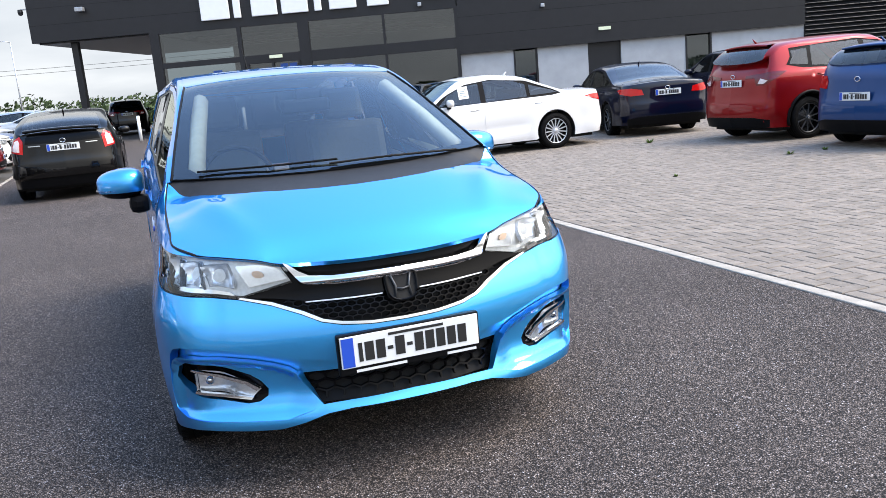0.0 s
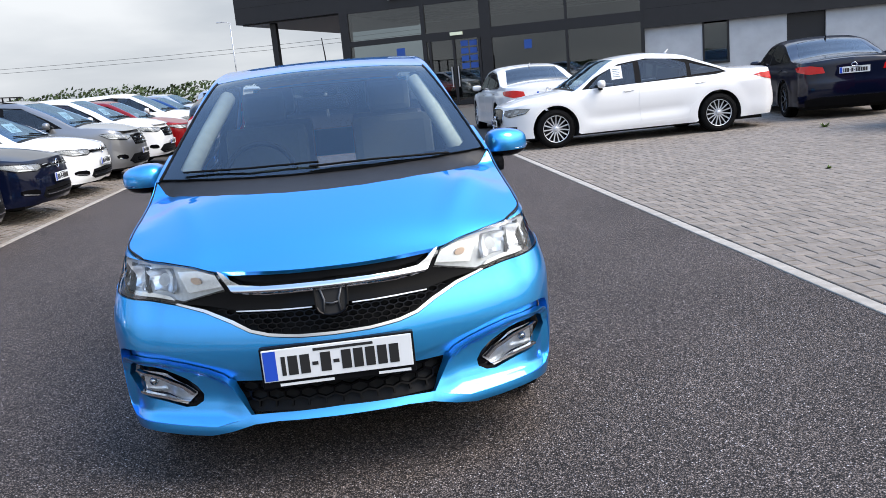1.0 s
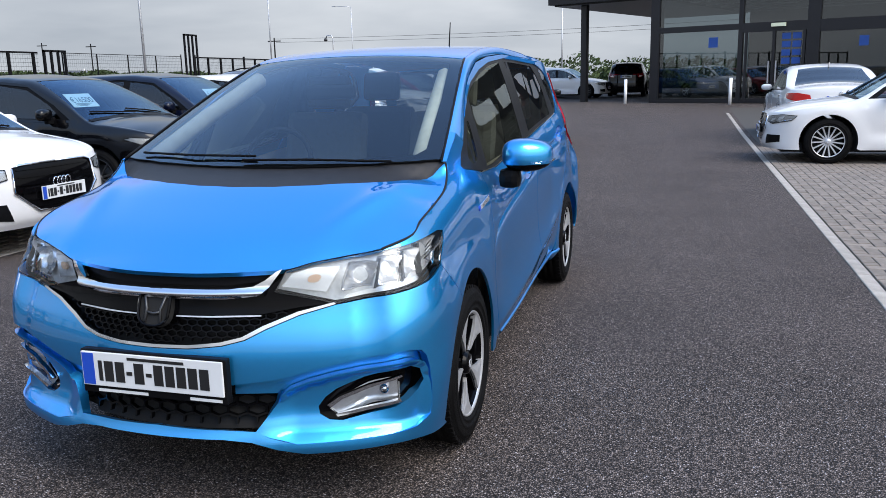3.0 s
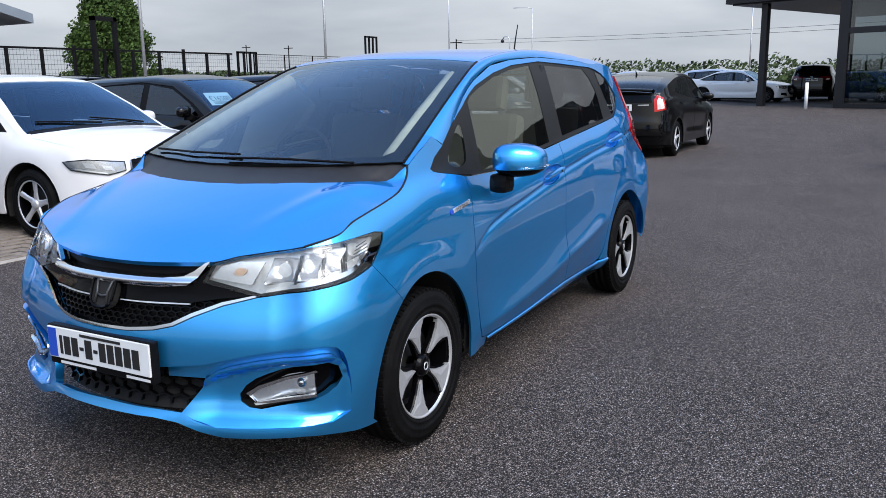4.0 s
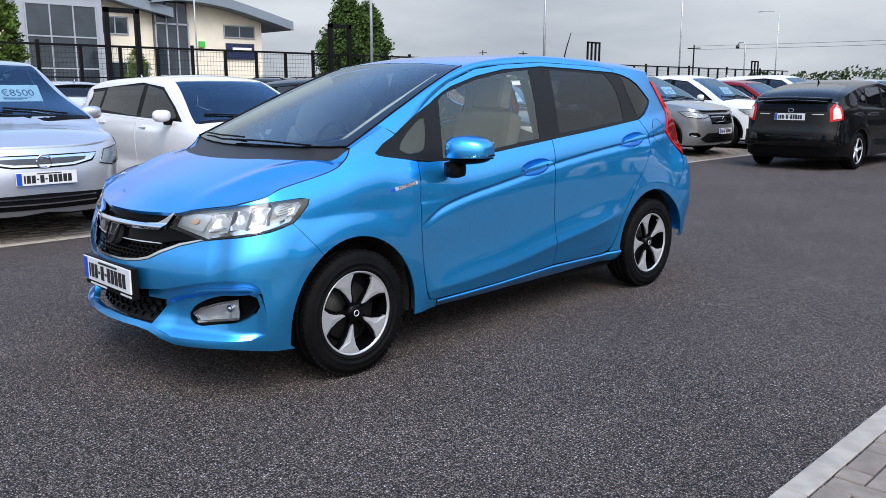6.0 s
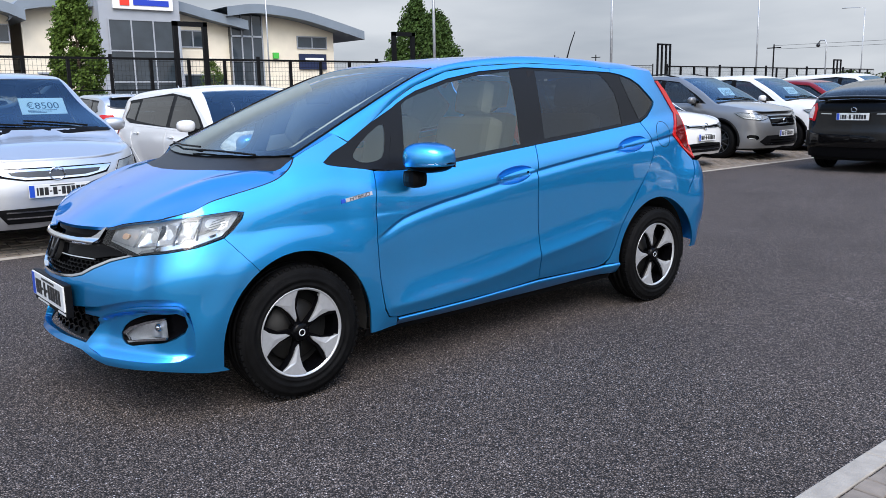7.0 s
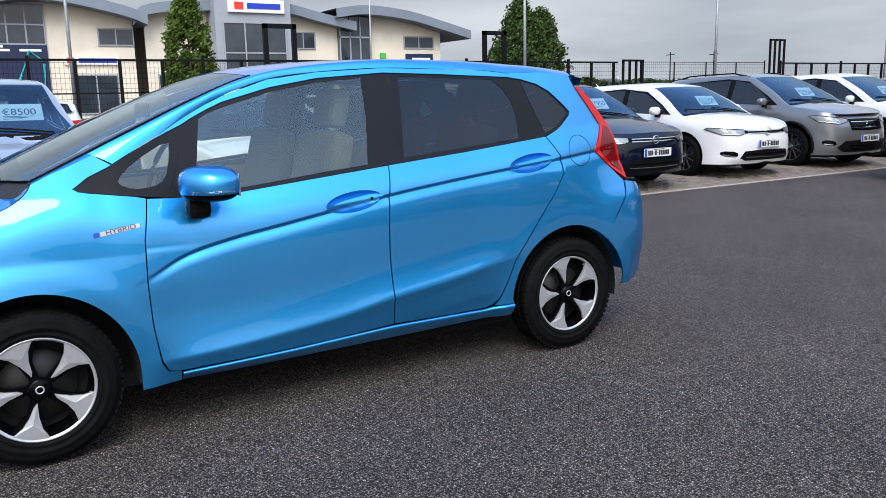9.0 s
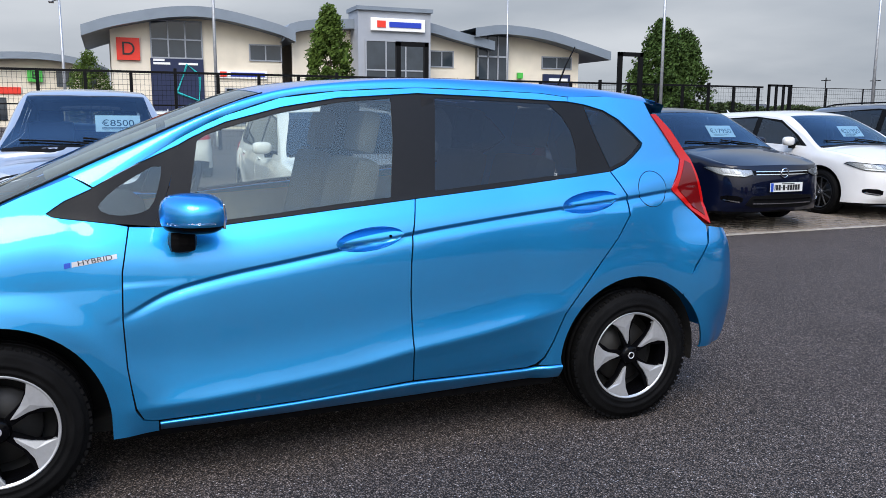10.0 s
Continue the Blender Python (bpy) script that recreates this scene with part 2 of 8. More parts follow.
def box(bm, x0, y0, z0, x1, y1, z1, bevel=0.0, m=None):
    vs = [bm.verts.new((x, y, z)) for z in (z0, z1) for x, y in ((x0, y0), (x1, y0), (x1, y1), (x0, y1))]
    fs = [bm.faces.new([vs[i] for i in q]) for q in ((3, 2, 1, 0), (4, 5, 6, 7), (0, 1, 5, 4), (1, 2, 6, 5), (2, 3, 7, 6), (3, 0, 4, 7))]
    if bevel > 0:
        edges = {e for f in fs for e in f.edges}
        r = bmesh.ops.bevel(bm, geom=list(edges), offset=bevel, segments=2, affect="EDGES", profile=0.6)
        vs = list({v for f in r["faces"] for v in f.verts} | {v for v in vs if v.is_valid})
    if m is not None:
        bmesh.ops.transform(bm, matrix=m, verts=[v for v in vs if v.is_valid])
    return bm


def boxed(x0, y0, z0, x1, y1, z1, bevel=0.0, m=None):
    return box(bmesh.new(), x0, y0, z0, x1, y1, z1, bevel, m)


def tube(path, radius, sides=8, closed=False, bm=None, taper=None):
    """A round bar along a 3D path."""
    bm = bm or bmesh.new()
    p = [Vector(q) for q in path]
    rings = []
    for i, q in enumerate(p):
        d = (p[min(i + 1, len(p) - 1)] - p[max(i - 1, 0)]) if not closed else (p[(i + 1) % len(p)] - p[i - 1])
        d.normalize()
        a = d.cross(Vector((0, 0, 1)) if abs(d.z) < 0.9 else Vector((1, 0, 0))).normalized()
        b = d.cross(a)
        r = radius if taper is None else radius + (taper - radius) * i / (len(p) - 1)
        rings.append([bm.verts.new(q + r * (math.cos(t) * a + math.sin(t) * b)) for t in (2 * math.pi * k / sides for k in range(sides))])
    n = len(rings)
    for i in range(n if closed else n - 1):
        r, s = rings[i], rings[(i + 1) % n]
        for k in range(sides):
            bm.faces.new((r[k], r[(k + 1) % sides], s[(k + 1) % sides], s[k]))
    if not closed:
        bm.faces.new(rings[0][::-1])
        bm.faces.new(rings[-1])
    return bm


def lathe(profile, sides=48, axis="x", bm=None):
    """Turns (along, radius) pairs round the x axis."""
    bm = bm or bmesh.new()
    rings = []
    for h, r in profile:
        rings.append([bm.verts.new((h, r * math.cos(t), r * math.sin(t))) for t in (2 * math.pi * k / sides for k in range(sides))])
    for a, b in zip(rings, rings[1:]):
        for k in range(sides):
            bm.faces.new((a[k], b[k], b[(k + 1) % sides], a[(k + 1) % sides]))
    return bm


def inside(p, poly):
    x, y = p
    c = False
    j = len(poly) - 1
    for i in range(len(poly)):
        (xi, yi), (xj, yj) = poly[i], poly[j]
        if (yi > y) != (yj > y) and x < (xj - xi) * (y - yi) / (yj - yi) + xi:
            c = not c
        j = i
    return c


def dense(poly, step):
    out = []
    for a, b in zip(poly, poly[1:] + poly[:1]):
        n = max(1, int(math.ceil(math.hypot(b[0] - a[0], b[1] - a[1]) / step)))
        out += [(a[0] + (b[0] - a[0]) * k / n, a[1] + (b[1] - a[1]) * k / n) for k in range(n)]
    return out


def rounded(poly, cuts=2, keep=()):
    """Chaikin corner cutting of a closed polygon; corners whose index is in keep stay sharp."""
    flags = [i in keep for i in range(len(poly))]
    for _ in range(cuts):
        out, fl = [], []
        n = len(poly)
        for i in range(n):
            p, q, r = poly[i - 1], poly[i], poly[(i + 1) % n]
            if flags[i]:
                out.append(q)
                fl.append(True)
            else:
                out += [(q[0] * 0.75 + p[0] * 0.25, q[1] * 0.75 + p[1] * 0.25), (q[0] * 0.75 + r[0] * 0.25, q[1] * 0.75 + r[1] * 0.25)]
                fl += [False, False]
        poly, flags = out, fl
    return poly


def sheet(poly, surf, grid=0.03, holes=(), flange=0.010, sides=(1,), normals=True, lines=()):
    """A panel: the polygon in the surface's own two coordinates, filled with small triangles, laid onto the surface and given a rim turned inwards.
    sides: 1 for the left half of a car, -1 for its mirror image; both give one mesh."""
    edge = [dense(list(p), grid) for p in (poly, *holes)]
    pts, segs = [], []
    for loop in edge:
        k = len(pts)
        pts += loop
        segs += [(k + i, k + (i + 1) % len(loop)) for i in range(len(loop))]
    for line in lines:
        # creases that the triangles have to follow
        last = False
        for q in line:
            ok = inside(q, edge[0]) and not any(inside(q, h) for h in edge[1:]) and min(max(abs(q[0] - p[0]), abs(q[1] - p[1])) for loop in edge for p in loop) > 0.004
            if ok:
                pts.append(q)
                if last:
                    segs.append((len(pts) - 2, len(pts) - 1))
            last = ok
    xs, ys = [p[0] for p in poly], [p[1] for p in poly]
    nb = len(pts)
    near = np.array(pts)
    y = min(ys) + grid / 2
    row = 0
    while y < max(ys):
        x = min(xs) + grid / 2 + (row % 2) * grid / 2
        while x < max(xs):
            if inside((x, y), edge[0]) and not any(inside((x, y), h) for h in edge[1:]) and np.min(np.abs(near - (x, y)).max(1)) > grid * 0.4:
                pts.append((x, y))
            x += grid
        y += grid * 0.87
        row += 1
    got = delaunay_2d_cdt([Vector(p) for p in pts], segs, [], 1, 1e-6)
    v2 = [(v.x, v.y) for v in got[0]]
    tris = []
    for f in got[2]:
        c = (sum(v2[i][0] for i in f) / len(f), sum(v2[i][1] for i in f) / len(f))
        if inside(c, edge[0]) and not any(inside(c, h) for h in edge[1:]):
            a = sum(v2[f[i - 1]][0] * v2[f[i]][1] - v2[f[i]][0] * v2[f[i - 1]][1] for i in range(len(f)))
            tris.append(tuple(f) if a > 0 else tuple(f[::-1]))
    e = 0.002
    top = [surf(a, b) for a, b in v2]
    nor = []
    for (a, b) in v2:
        n = np.cross(surf(a + e, b) - surf(a - e, b), surf(a, b + e) - surf(a, b - e))
        nor.append(n / max(1e-12, np.linalg.norm(n)))
    verts, norm, faces = [], [], []
    back = {}
    for i, o in enumerate(got[3]):
        for k in o:
            back[k] = i
    for s in sides:
        flip = np.array([s, 1, 1])
        k0 = len(verts)
        verts += [tuple(p * flip) for p in top]
        norm += [tuple(n * flip) for n in nor]
        faces += [tuple(k0 + i for i in (t if s > 0 else t[::-1])) for t in tris]
        if flange > 0:
            k = 0
            for loop_i, loop in enumerate(edge):
                ids = [back.get(k + i) for i in range(len(loop))]
                k += len(loop)
                ids = [i for i in ids if i is not None]
                area = sum(loop[i - 1][0] * loop[i][1] - loop[i][0] * loop[i - 1][1] for i in range(len(loop)))
                ccw = (area > 0) == (loop_i == 0)
                k1, n = len(verts), len(ids)
                for j, i in enumerate(ids):
                    d = top[ids[(j + 1) % n]] - top[ids[j - 1]]
                    w = np.cross(d, nor[i]) * (1 if ccw else -1)
                    w = w / max(1e-12, np.linalg.norm(w))
                    verts += [tuple(top[i] * flip), tuple((top[i] - nor[i] * flange) * flip)]
                    norm += [tuple(w * flip)] * 2
                for j in range(n):
                    q = (k1 + 2 * j, k1 + 2 * j + 1, k1 + 2 * ((j + 1) % n) + 1, k1 + 2 * ((j + 1) % n))
                    faces.append(q if (ccw == (s > 0)) else q[::-1])
    me = bpy.data.meshes.new("panel")
    me.from_pydata(verts, [], faces)
    me.polygons.foreach_set("use_smooth", [True] * len(me.polygons))
    me.update()
    if normals:
        me.normals_split_custom_set_from_vertices(norm)
    return me


KEPT = {}


def panel(name, parent, material, poly, surf, label="", key=None, **kw):
    if key is None:
        me = sheet(poly, surf, **kw)
    else:
        full = (key, tuple(poly), kw.get("sides"), kw.get("grid"), kw.get("flange"), tuple(tuple(h) for h in kw.get("holes", ())))
        if full not in KEPT:
            KEPT[full] = sheet(poly, surf, **kw)
        me = KEPT[full].copy()
    me.name = name
    return link(name, me, material, parent, label)


def grid_mesh(rows, close=False):
    """A smooth mesh from rows of 3D points."""
    bm = bmesh.new()
    vs = [[bm.verts.new(tuple(p)) for p in r] for r in rows]
    for a, b in zip(vs, vs[1:]):
        for i in range(len(a) if close else len(a) - 1):
            j = (i + 1) % len(a)
            bm.faces.new((a[i], a[j], b[j], b[i]))
    return bm


def writing(name, text, size, material, parent, m, label="", depth=0.0):
    cu = bpy.data.curves.new(name, "FONT")
    cu.body, cu.size, cu.align_x, cu.align_y, cu.extrude = text, size, "CENTER", "CENTER", depth
    tmp = bpy.data.objects.new(name, cu)
    scene.collection.objects.link(tmp)
    me = bpy.data.meshes.new_from_object(tmp.evaluated_get(bpy.context.evaluated_depsgraph_get()))
    bpy.data.objects.remove(tmp)
    ob = link(name, me, material, parent, label)
    ob.matrix_basis = m
    return ob

# ---- car body surfaces ----
def sm(a, b, t):
    t = min(1.0, max(0.0, (t - a) / (b - a)))
    return t * t * (3 - 2 * t)


def spline(points, steps=12):
    """A dense Catmull-Rom curve through the points."""
    p = [np.array(q, float) for q in points]
    p = [2 * p[0] - p[1]] + p + [2 * p[-1] - p[-2]]
    out = []
    for i in range(1, len(p) - 2):
        a, b, c, d = p[i - 1:i + 3]
        for k in range(steps):
            t = k / steps
            out.append(0.5 * (2 * b + (c - a) * t + (2 * a - 5 * b + 4 * c - d) * t * t + (3 * b - 3 * c + d - a) * t ** 3))
    out.append(p[-2])
    return np.array(out)


def curve(points):
    """A function through (at, value) pairs, smooth between them."""
    dense = spline(points, 8)
    xs, ys = dense[:, 0], dense[:, 1]
    return lambda v: float(np.interp(v, xs, ys))


class Outline:
    """Half of a car's plan, from the middle of its nose round the flank to the middle of its tail, by length along it."""

    def __init__(self, points):
        p = spline([(-points[1][0], points[1][1])] + points, 14)[14:]
        self.p = p
        self.u = np.r_[0, np.cumsum(np.hypot(*np.diff(p, axis=0).T))]
        d = np.gradient(p, axis=0)
        n = np.stack([-d[:, 1], d[:, 0]], 1) * -1
        n /= np.hypot(n[:, 0], n[:, 1])[:, None]
        n[0], n[-1] = (0, -1), (0, 1)
        self.n = n
        side = int(np.argmax(p[:, 0] > 0.9 * p[:, 0].max()))
        tail = len(p) - 1 - int(np.argmax(p[::-1, 0] > 0.9 * p[:, 0].max()))
        self.front, self.flank = slice(0, side + 4), slice(max(0, side - 6), tail + 6)

    def ux(self, x):
        return float(np.interp(x, self.p[self.front, 0], self.u[self.front]))

    def uy(self, y):
        return float(np.interp(y, self.p[self.flank, 1], self.u[self.flank]))

    def at(self, u):
        x, y = np.interp(u, self.u, self.p[:, 0]), np.interp(u, self.u, self.p[:, 1])
        a, b = np.interp(u, self.u, self.n[:, 0]), np.interp(u, self.u, self.n[:, 1])
        k = 1 / max(1e-6, math.hypot(a, b))
        return x, y, a * k, b * k


HERO = Outline([(0, -0.80), (0.15, -0.79), (0.28, -0.758), (0.40, -0.722), (0.50, -0.686), (0.60, -0.640), (0.69, -0.585), (0.752, -0.51),
                (0.785, -0.42), (0.793, -0.30), (0.790, -0.1), (0.788, 0.1), (0.790, 0.25), (0.801, 0.45), (0.807, 0.8), (0.808, 1.3), (0.807, 1.8),
                (0.803, 2.3), (0.798, 2.7), (0.786, 2.88), (0.755, 3.01), (0.68, 3.10), (0.5, 3.17), (0.25, 3.195), (0, 3.2)])
BELT = curve([(-0.8, 0.80), (-0.5, 0.87), (-0.25, 0.925), (-0.05, 0.972), (0.06, 0.998), (0.19, 1.01), (0.30, 0.995), (0.42, 0.975), (0.60, 0.96), (0.76, 0.958),
              (1.2, 1.002), (1.53, 1.033), (1.93, 1.071), (2.42, 1.125), (2.8, 1.17), (3.2, 1.2)])
DROP = curve([(-0.9, 0.03), (-0.78, 0.022), (-0.70, 0.006), (-0.6, 0.0), (-0.45, 0.006), (-0.3, 0.006), (-0.2, 0.009), (-0.12, 0.018), (-0.06, 0.036), (0.0, 0.065),
              (0.06, 0.086), (0.2, 0.132), (0.34, 0.182), (0.46, 0.232), (0.6, 0.30)])
CREASE = curve([(0.2, 0.58), (0.41, 0.667), (0.57, 0.743), (0.77, 0.79), (0.97, 0.822), (1.17, 0.854), (1.49, 0.905), (1.78, 0.941), (2.15, 0.981), (2.45, 1.011), (2.73, 1.039), (3, 1.06)])
LOWER = curve([(0.2, 0.315), (0.44, 0.322), (0.75, 0.338), (1.18, 0.382), (1.48, 0.434), (1.78, 0.475), (2.17, 0.544), (2.5, 0.6)])
NOSE = curve([(0.15, -0.03), (0.21, 0.016), (0.24, 0.032), (0.275, 0.029), (0.315, 0.013), (0.37, 0), (0.5, 0), (0.56, -0.006), (0.61, -0.02), (0.66, -0.04), (0.70, -0.053),
              (0.74, -0.06), (0.79, -0.07), (0.85, -0.10), (0.95, -0.2)])
TAIL = curve([(0.2, -0.05), (0.3, -0.01), (0.5, 0), (0.72, -0.02), (0.85, -0.06), (0.95, -0.10), (1.05, -0.14), (1.2, -0.2), (1.37, -0.30), (1.5, -0.40)])
RF, RR, HUB = 0.0, 2.53, 0.295


def hero_flank(y, z):
    d = -DROP(z - BELT(y))
    # flat rings round the wheel arches
    for c in (RF, RR):
        r = math.hypot(y - c, z - HUB)
        k = sm(0.50, 0.40, r) if z > 0.2 else 0.0
        d = d * (1 - k) - 0.001 * k
    # the crease through the door handles
    h, a = z - CREASE(y), 0.010 * sm(0.34, 0.62, y) * sm(2.95, 2.6, y)
    if h < 0:
        q = -h / 0.014
        d -= a * q * q * math.exp(2 - 2 * q)
    # the flank flares out towards the lower fold and tucks in under it
    h, a = z - LOWER(y), 0.019 * sm(0.34, 0.6, y) * sm(2.3, 1.9, y)
    h = math.copysign(math.hypot(h, 0.012) - 0.012, h)
    d += a * (0.45 * math.exp(-h / 0.04) + 0.55 * math.exp(-h / 0.13) if h > 0 else math.exp(h / 0.05)) - 0.012 * sm(0.34, 0.6, y) * sm(2.3, 1.9, y)
    d -= 0.045 * sm(2.45, 2.95, y) * sm(0.72, 1.05, z)
    return d


# the swell of the bumper corners over the height
SWELL_F = curve([(0.1, 0.2), (0.2, 0.25), (0.28, 0.55), (0.40, 0.9), (0.52, 1.0), (0.62, 1.0), (0.70, 0.6), (0.77, 0.12), (0.82, 0.0), (1.6, 0.0)])
SWELL_R = curve([(0.1, 0.2), (0.25, 0.3), (0.35, 0.8), (0.5, 1.0), (0.75, 1.0), (0.86, 0.6), (0.95, 0.2), (1.02, 0.0), (1.6, 0.0)])


def hero_wall(u, z, off=0.0):
    x, y, a, b = HERO.at(u)
    off += 0.036 * SWELL_F(z) * sm(0.30, 0.80, a) * sm(0.80, -0.42, y)
    off += SWELL_R(z) * (0.012 * sm(1.9, 2.5, y) + 0.038 * sm(2.66, 3.0, y) * sm(0.0, 0.25, a))
    side = sm(0.35, 0.97, a)
    d = side * hero_flank(y, z)
    if side < 1:
        d += (1 - side) * (NOSE(z) if y < 1 else TAIL(z))
    d += off
    return np.array([x + a * d, y + b * d, z])


HOODC = curve([(-0.80, 0.74), (-0.734, 0.784), (-0.66, 0.822), (-0.55, 0.877), (-0.4, 0.937), (-0.25, 0.992), (-0.1, 1.035), (0.1, 1.07)])
HOODK = curve([(-0.8, 0.10), (-0.70, 0.145), (-0.64, 0.145), (-0.567, 0.098), (-0.514, 0.080), (-0.42, 0.073), (-0.25, 0.078), (-0.157, 0.097), (-0.056, 0.095), (0.0, 0.085), (0.05, 0.03), (0.2, 0.0)])


HOOD_EDGE = [hero_wall(u, z, -0.004) for u, z in ((0, 0.785), (0.1, 0.785), (0.2, 0.786), (0.3, 0.788), (0.425, 0.793), (0.511, 0.811), (0.62, 0.825), (0.76, 0.841))]
HOOD_EDGE += [hero_wall(HERO.uy(y), z, -0.004) for y, z in ((-0.43, 0.868), (-0.348, 0.897), (-0.254, 0.917), (-0.156, 0.936), (-0.055, 0.961), (0.005, 0.992), (0.038, 1.022), (0.054, 1.049))]


def hood_plain(x, y):
    z = HOODC(y) - HOODK(y) * x * x * (1 + 0.6 * sm(0.3, 0.7, x))
    return z + 0.014 * sm(-0.66, -0.25, y) * sm(0.0, -0.14, y) * math.exp(-((x - 0.64 - 0.36 * min(0, y)) / 0.055) ** 2)


HOOD_OFF = np.array([(p[0], p[1], p[2] - hood_plain(p[0], p[1])) for p in spline(HOOD_EDGE, 4)])


def hero_hood(x, y):
    """The bonnet, drawn to the edge of wings and lamps where it meets them."""
    x = abs(x)
    d = (HOOD_OFF[:, 0] - x) ** 2 + (HOOD_OFF[:, 1] - y) ** 2
    w = 1 / (d + 1e-5) ** 1.5
    return hood_plain(x, y) + float((w * HOOD_OFF[:, 2]).sum() / w.sum()) * math.exp(-d.min() / 0.03)


GLASSC = curve([(-0.35, 0.93), (-0.2, 1.005), (0.0, 1.088), (0.2, 1.178), (0.4, 1.268), (0.6, 1.352), (0.8, 1.427), (0.92, 1.466), (1.05, 1.492), (1.3, 1.516), (1.6, 1.527), (2.0, 1.524), (2.4, 1.503), (2.7, 1.472), (2.9, 1.44)])


def hero_top(x, y):
    k = np.interp(y, [-0.3, 0.05, 0.5, 0.95, 1.6, 2.9], [0.085, 0.085, 0.11, 0.11, 0.05, 0.06])
    return GLASSC(y) - k * x * x * (1 + 1.2 * abs(x) ** 3)

# ---- ground ----
def gz(x, y):
    """The lot is level, a little higher under the parked row, and rises just before the showroom."""
    return 0.0125 * max(0.0, min(y, 42.0) - 16.0) + 0.05 * max(0.0, min(1.0, (-3.95 - x) / 0.65))


FAC_P, FAC_A = Vector((0.36, 31.2, 0)), radians(-21)
xs = [-900, -300, -120, -60, -30, -15, -8, -4.6, -3.95, 0, 3, 8, 15, 30, 60, 120, 300, 900]
ys = [-900, -300, -100, -40, -15, -5, 0, 5, 8, 12, 16, 20, 26, 32, 38, 42, 60, 120, 300, 900]
bm = grid_mesh([[(x, y, gz(x, y)) for x in xs] for y in ys])
ground = tagged(part("ground", bm, ASPHALT), "dark grey chipped asphalt of a car lot", "ground", kind="structure")


def strip(name, x0, x1, y0, y1, z, material, label, step=2.0):
    n = max(1, int((y1 - y0) / step))
    rows = [[(x, y0 + (y1 - y0) * k / n, gz(x, y0 + (y1 - y0) * k / n) + z) for x in [x0] + [c for c in (-4.6, -3.95) if x0 < c < x1] + [x1]] for k in range(n + 1)]
    return tagged(part(name, grid_mesh(rows), material), label, "paving", kind="structure")


paving_right = strip("pavement_right", 2.86, 22, -8, 27, 0.004, JOINT, "sandy joints between block pavers beside the lane")
paving_left = strip("pavement_left", -9.5, -3.92, -8, 26, 0.004, JOINT, "sandy joints between block pavers under the parked row")

# ---- the blue hatchback ----
UX, UY = HERO.ux, HERO.uy


def wall(off=0.0):
    if callable(off):
        return lambda u, z: hero_wall(u, z, off(u, z))
    return lambda u, z: hero_wall(u, z, off)


def side(pts):
    """(y, z) pairs of the flank in the wall's own coordinates."""
    return [(UY(y), z) for y, z in pts]


def hood_surf(off=0.0):
    return lambda x, y: np.array([x, y, hero_hood(x, y) + off])


def top_surf(off=0.0):
    return lambda x, y: np.array([x, y, hero_top(x, y) + off])


def arc(c, r, a0, a1, n=18, z=HUB):
    return [(c + r * math.cos(radians(a0 + (a1 - a0) * i / n)), z + r * math.sin(radians(a0 + (a1 - a0) * i / n))) for i in range(n + 1)]


def edge_b(y):
    """The edge of windscreen and roof."""
    x = float(np.interp(y, [0.02, 0.28, 0.6, 0.95, 1.25, 1.6, 2.0, 2.4, 2.85], [0.688, 0.648, 0.595, 0.535, 0.522, 0.515, 0.505, 0.485, 0.45]))
    return np.array([x, y, hero_top(x, y)])


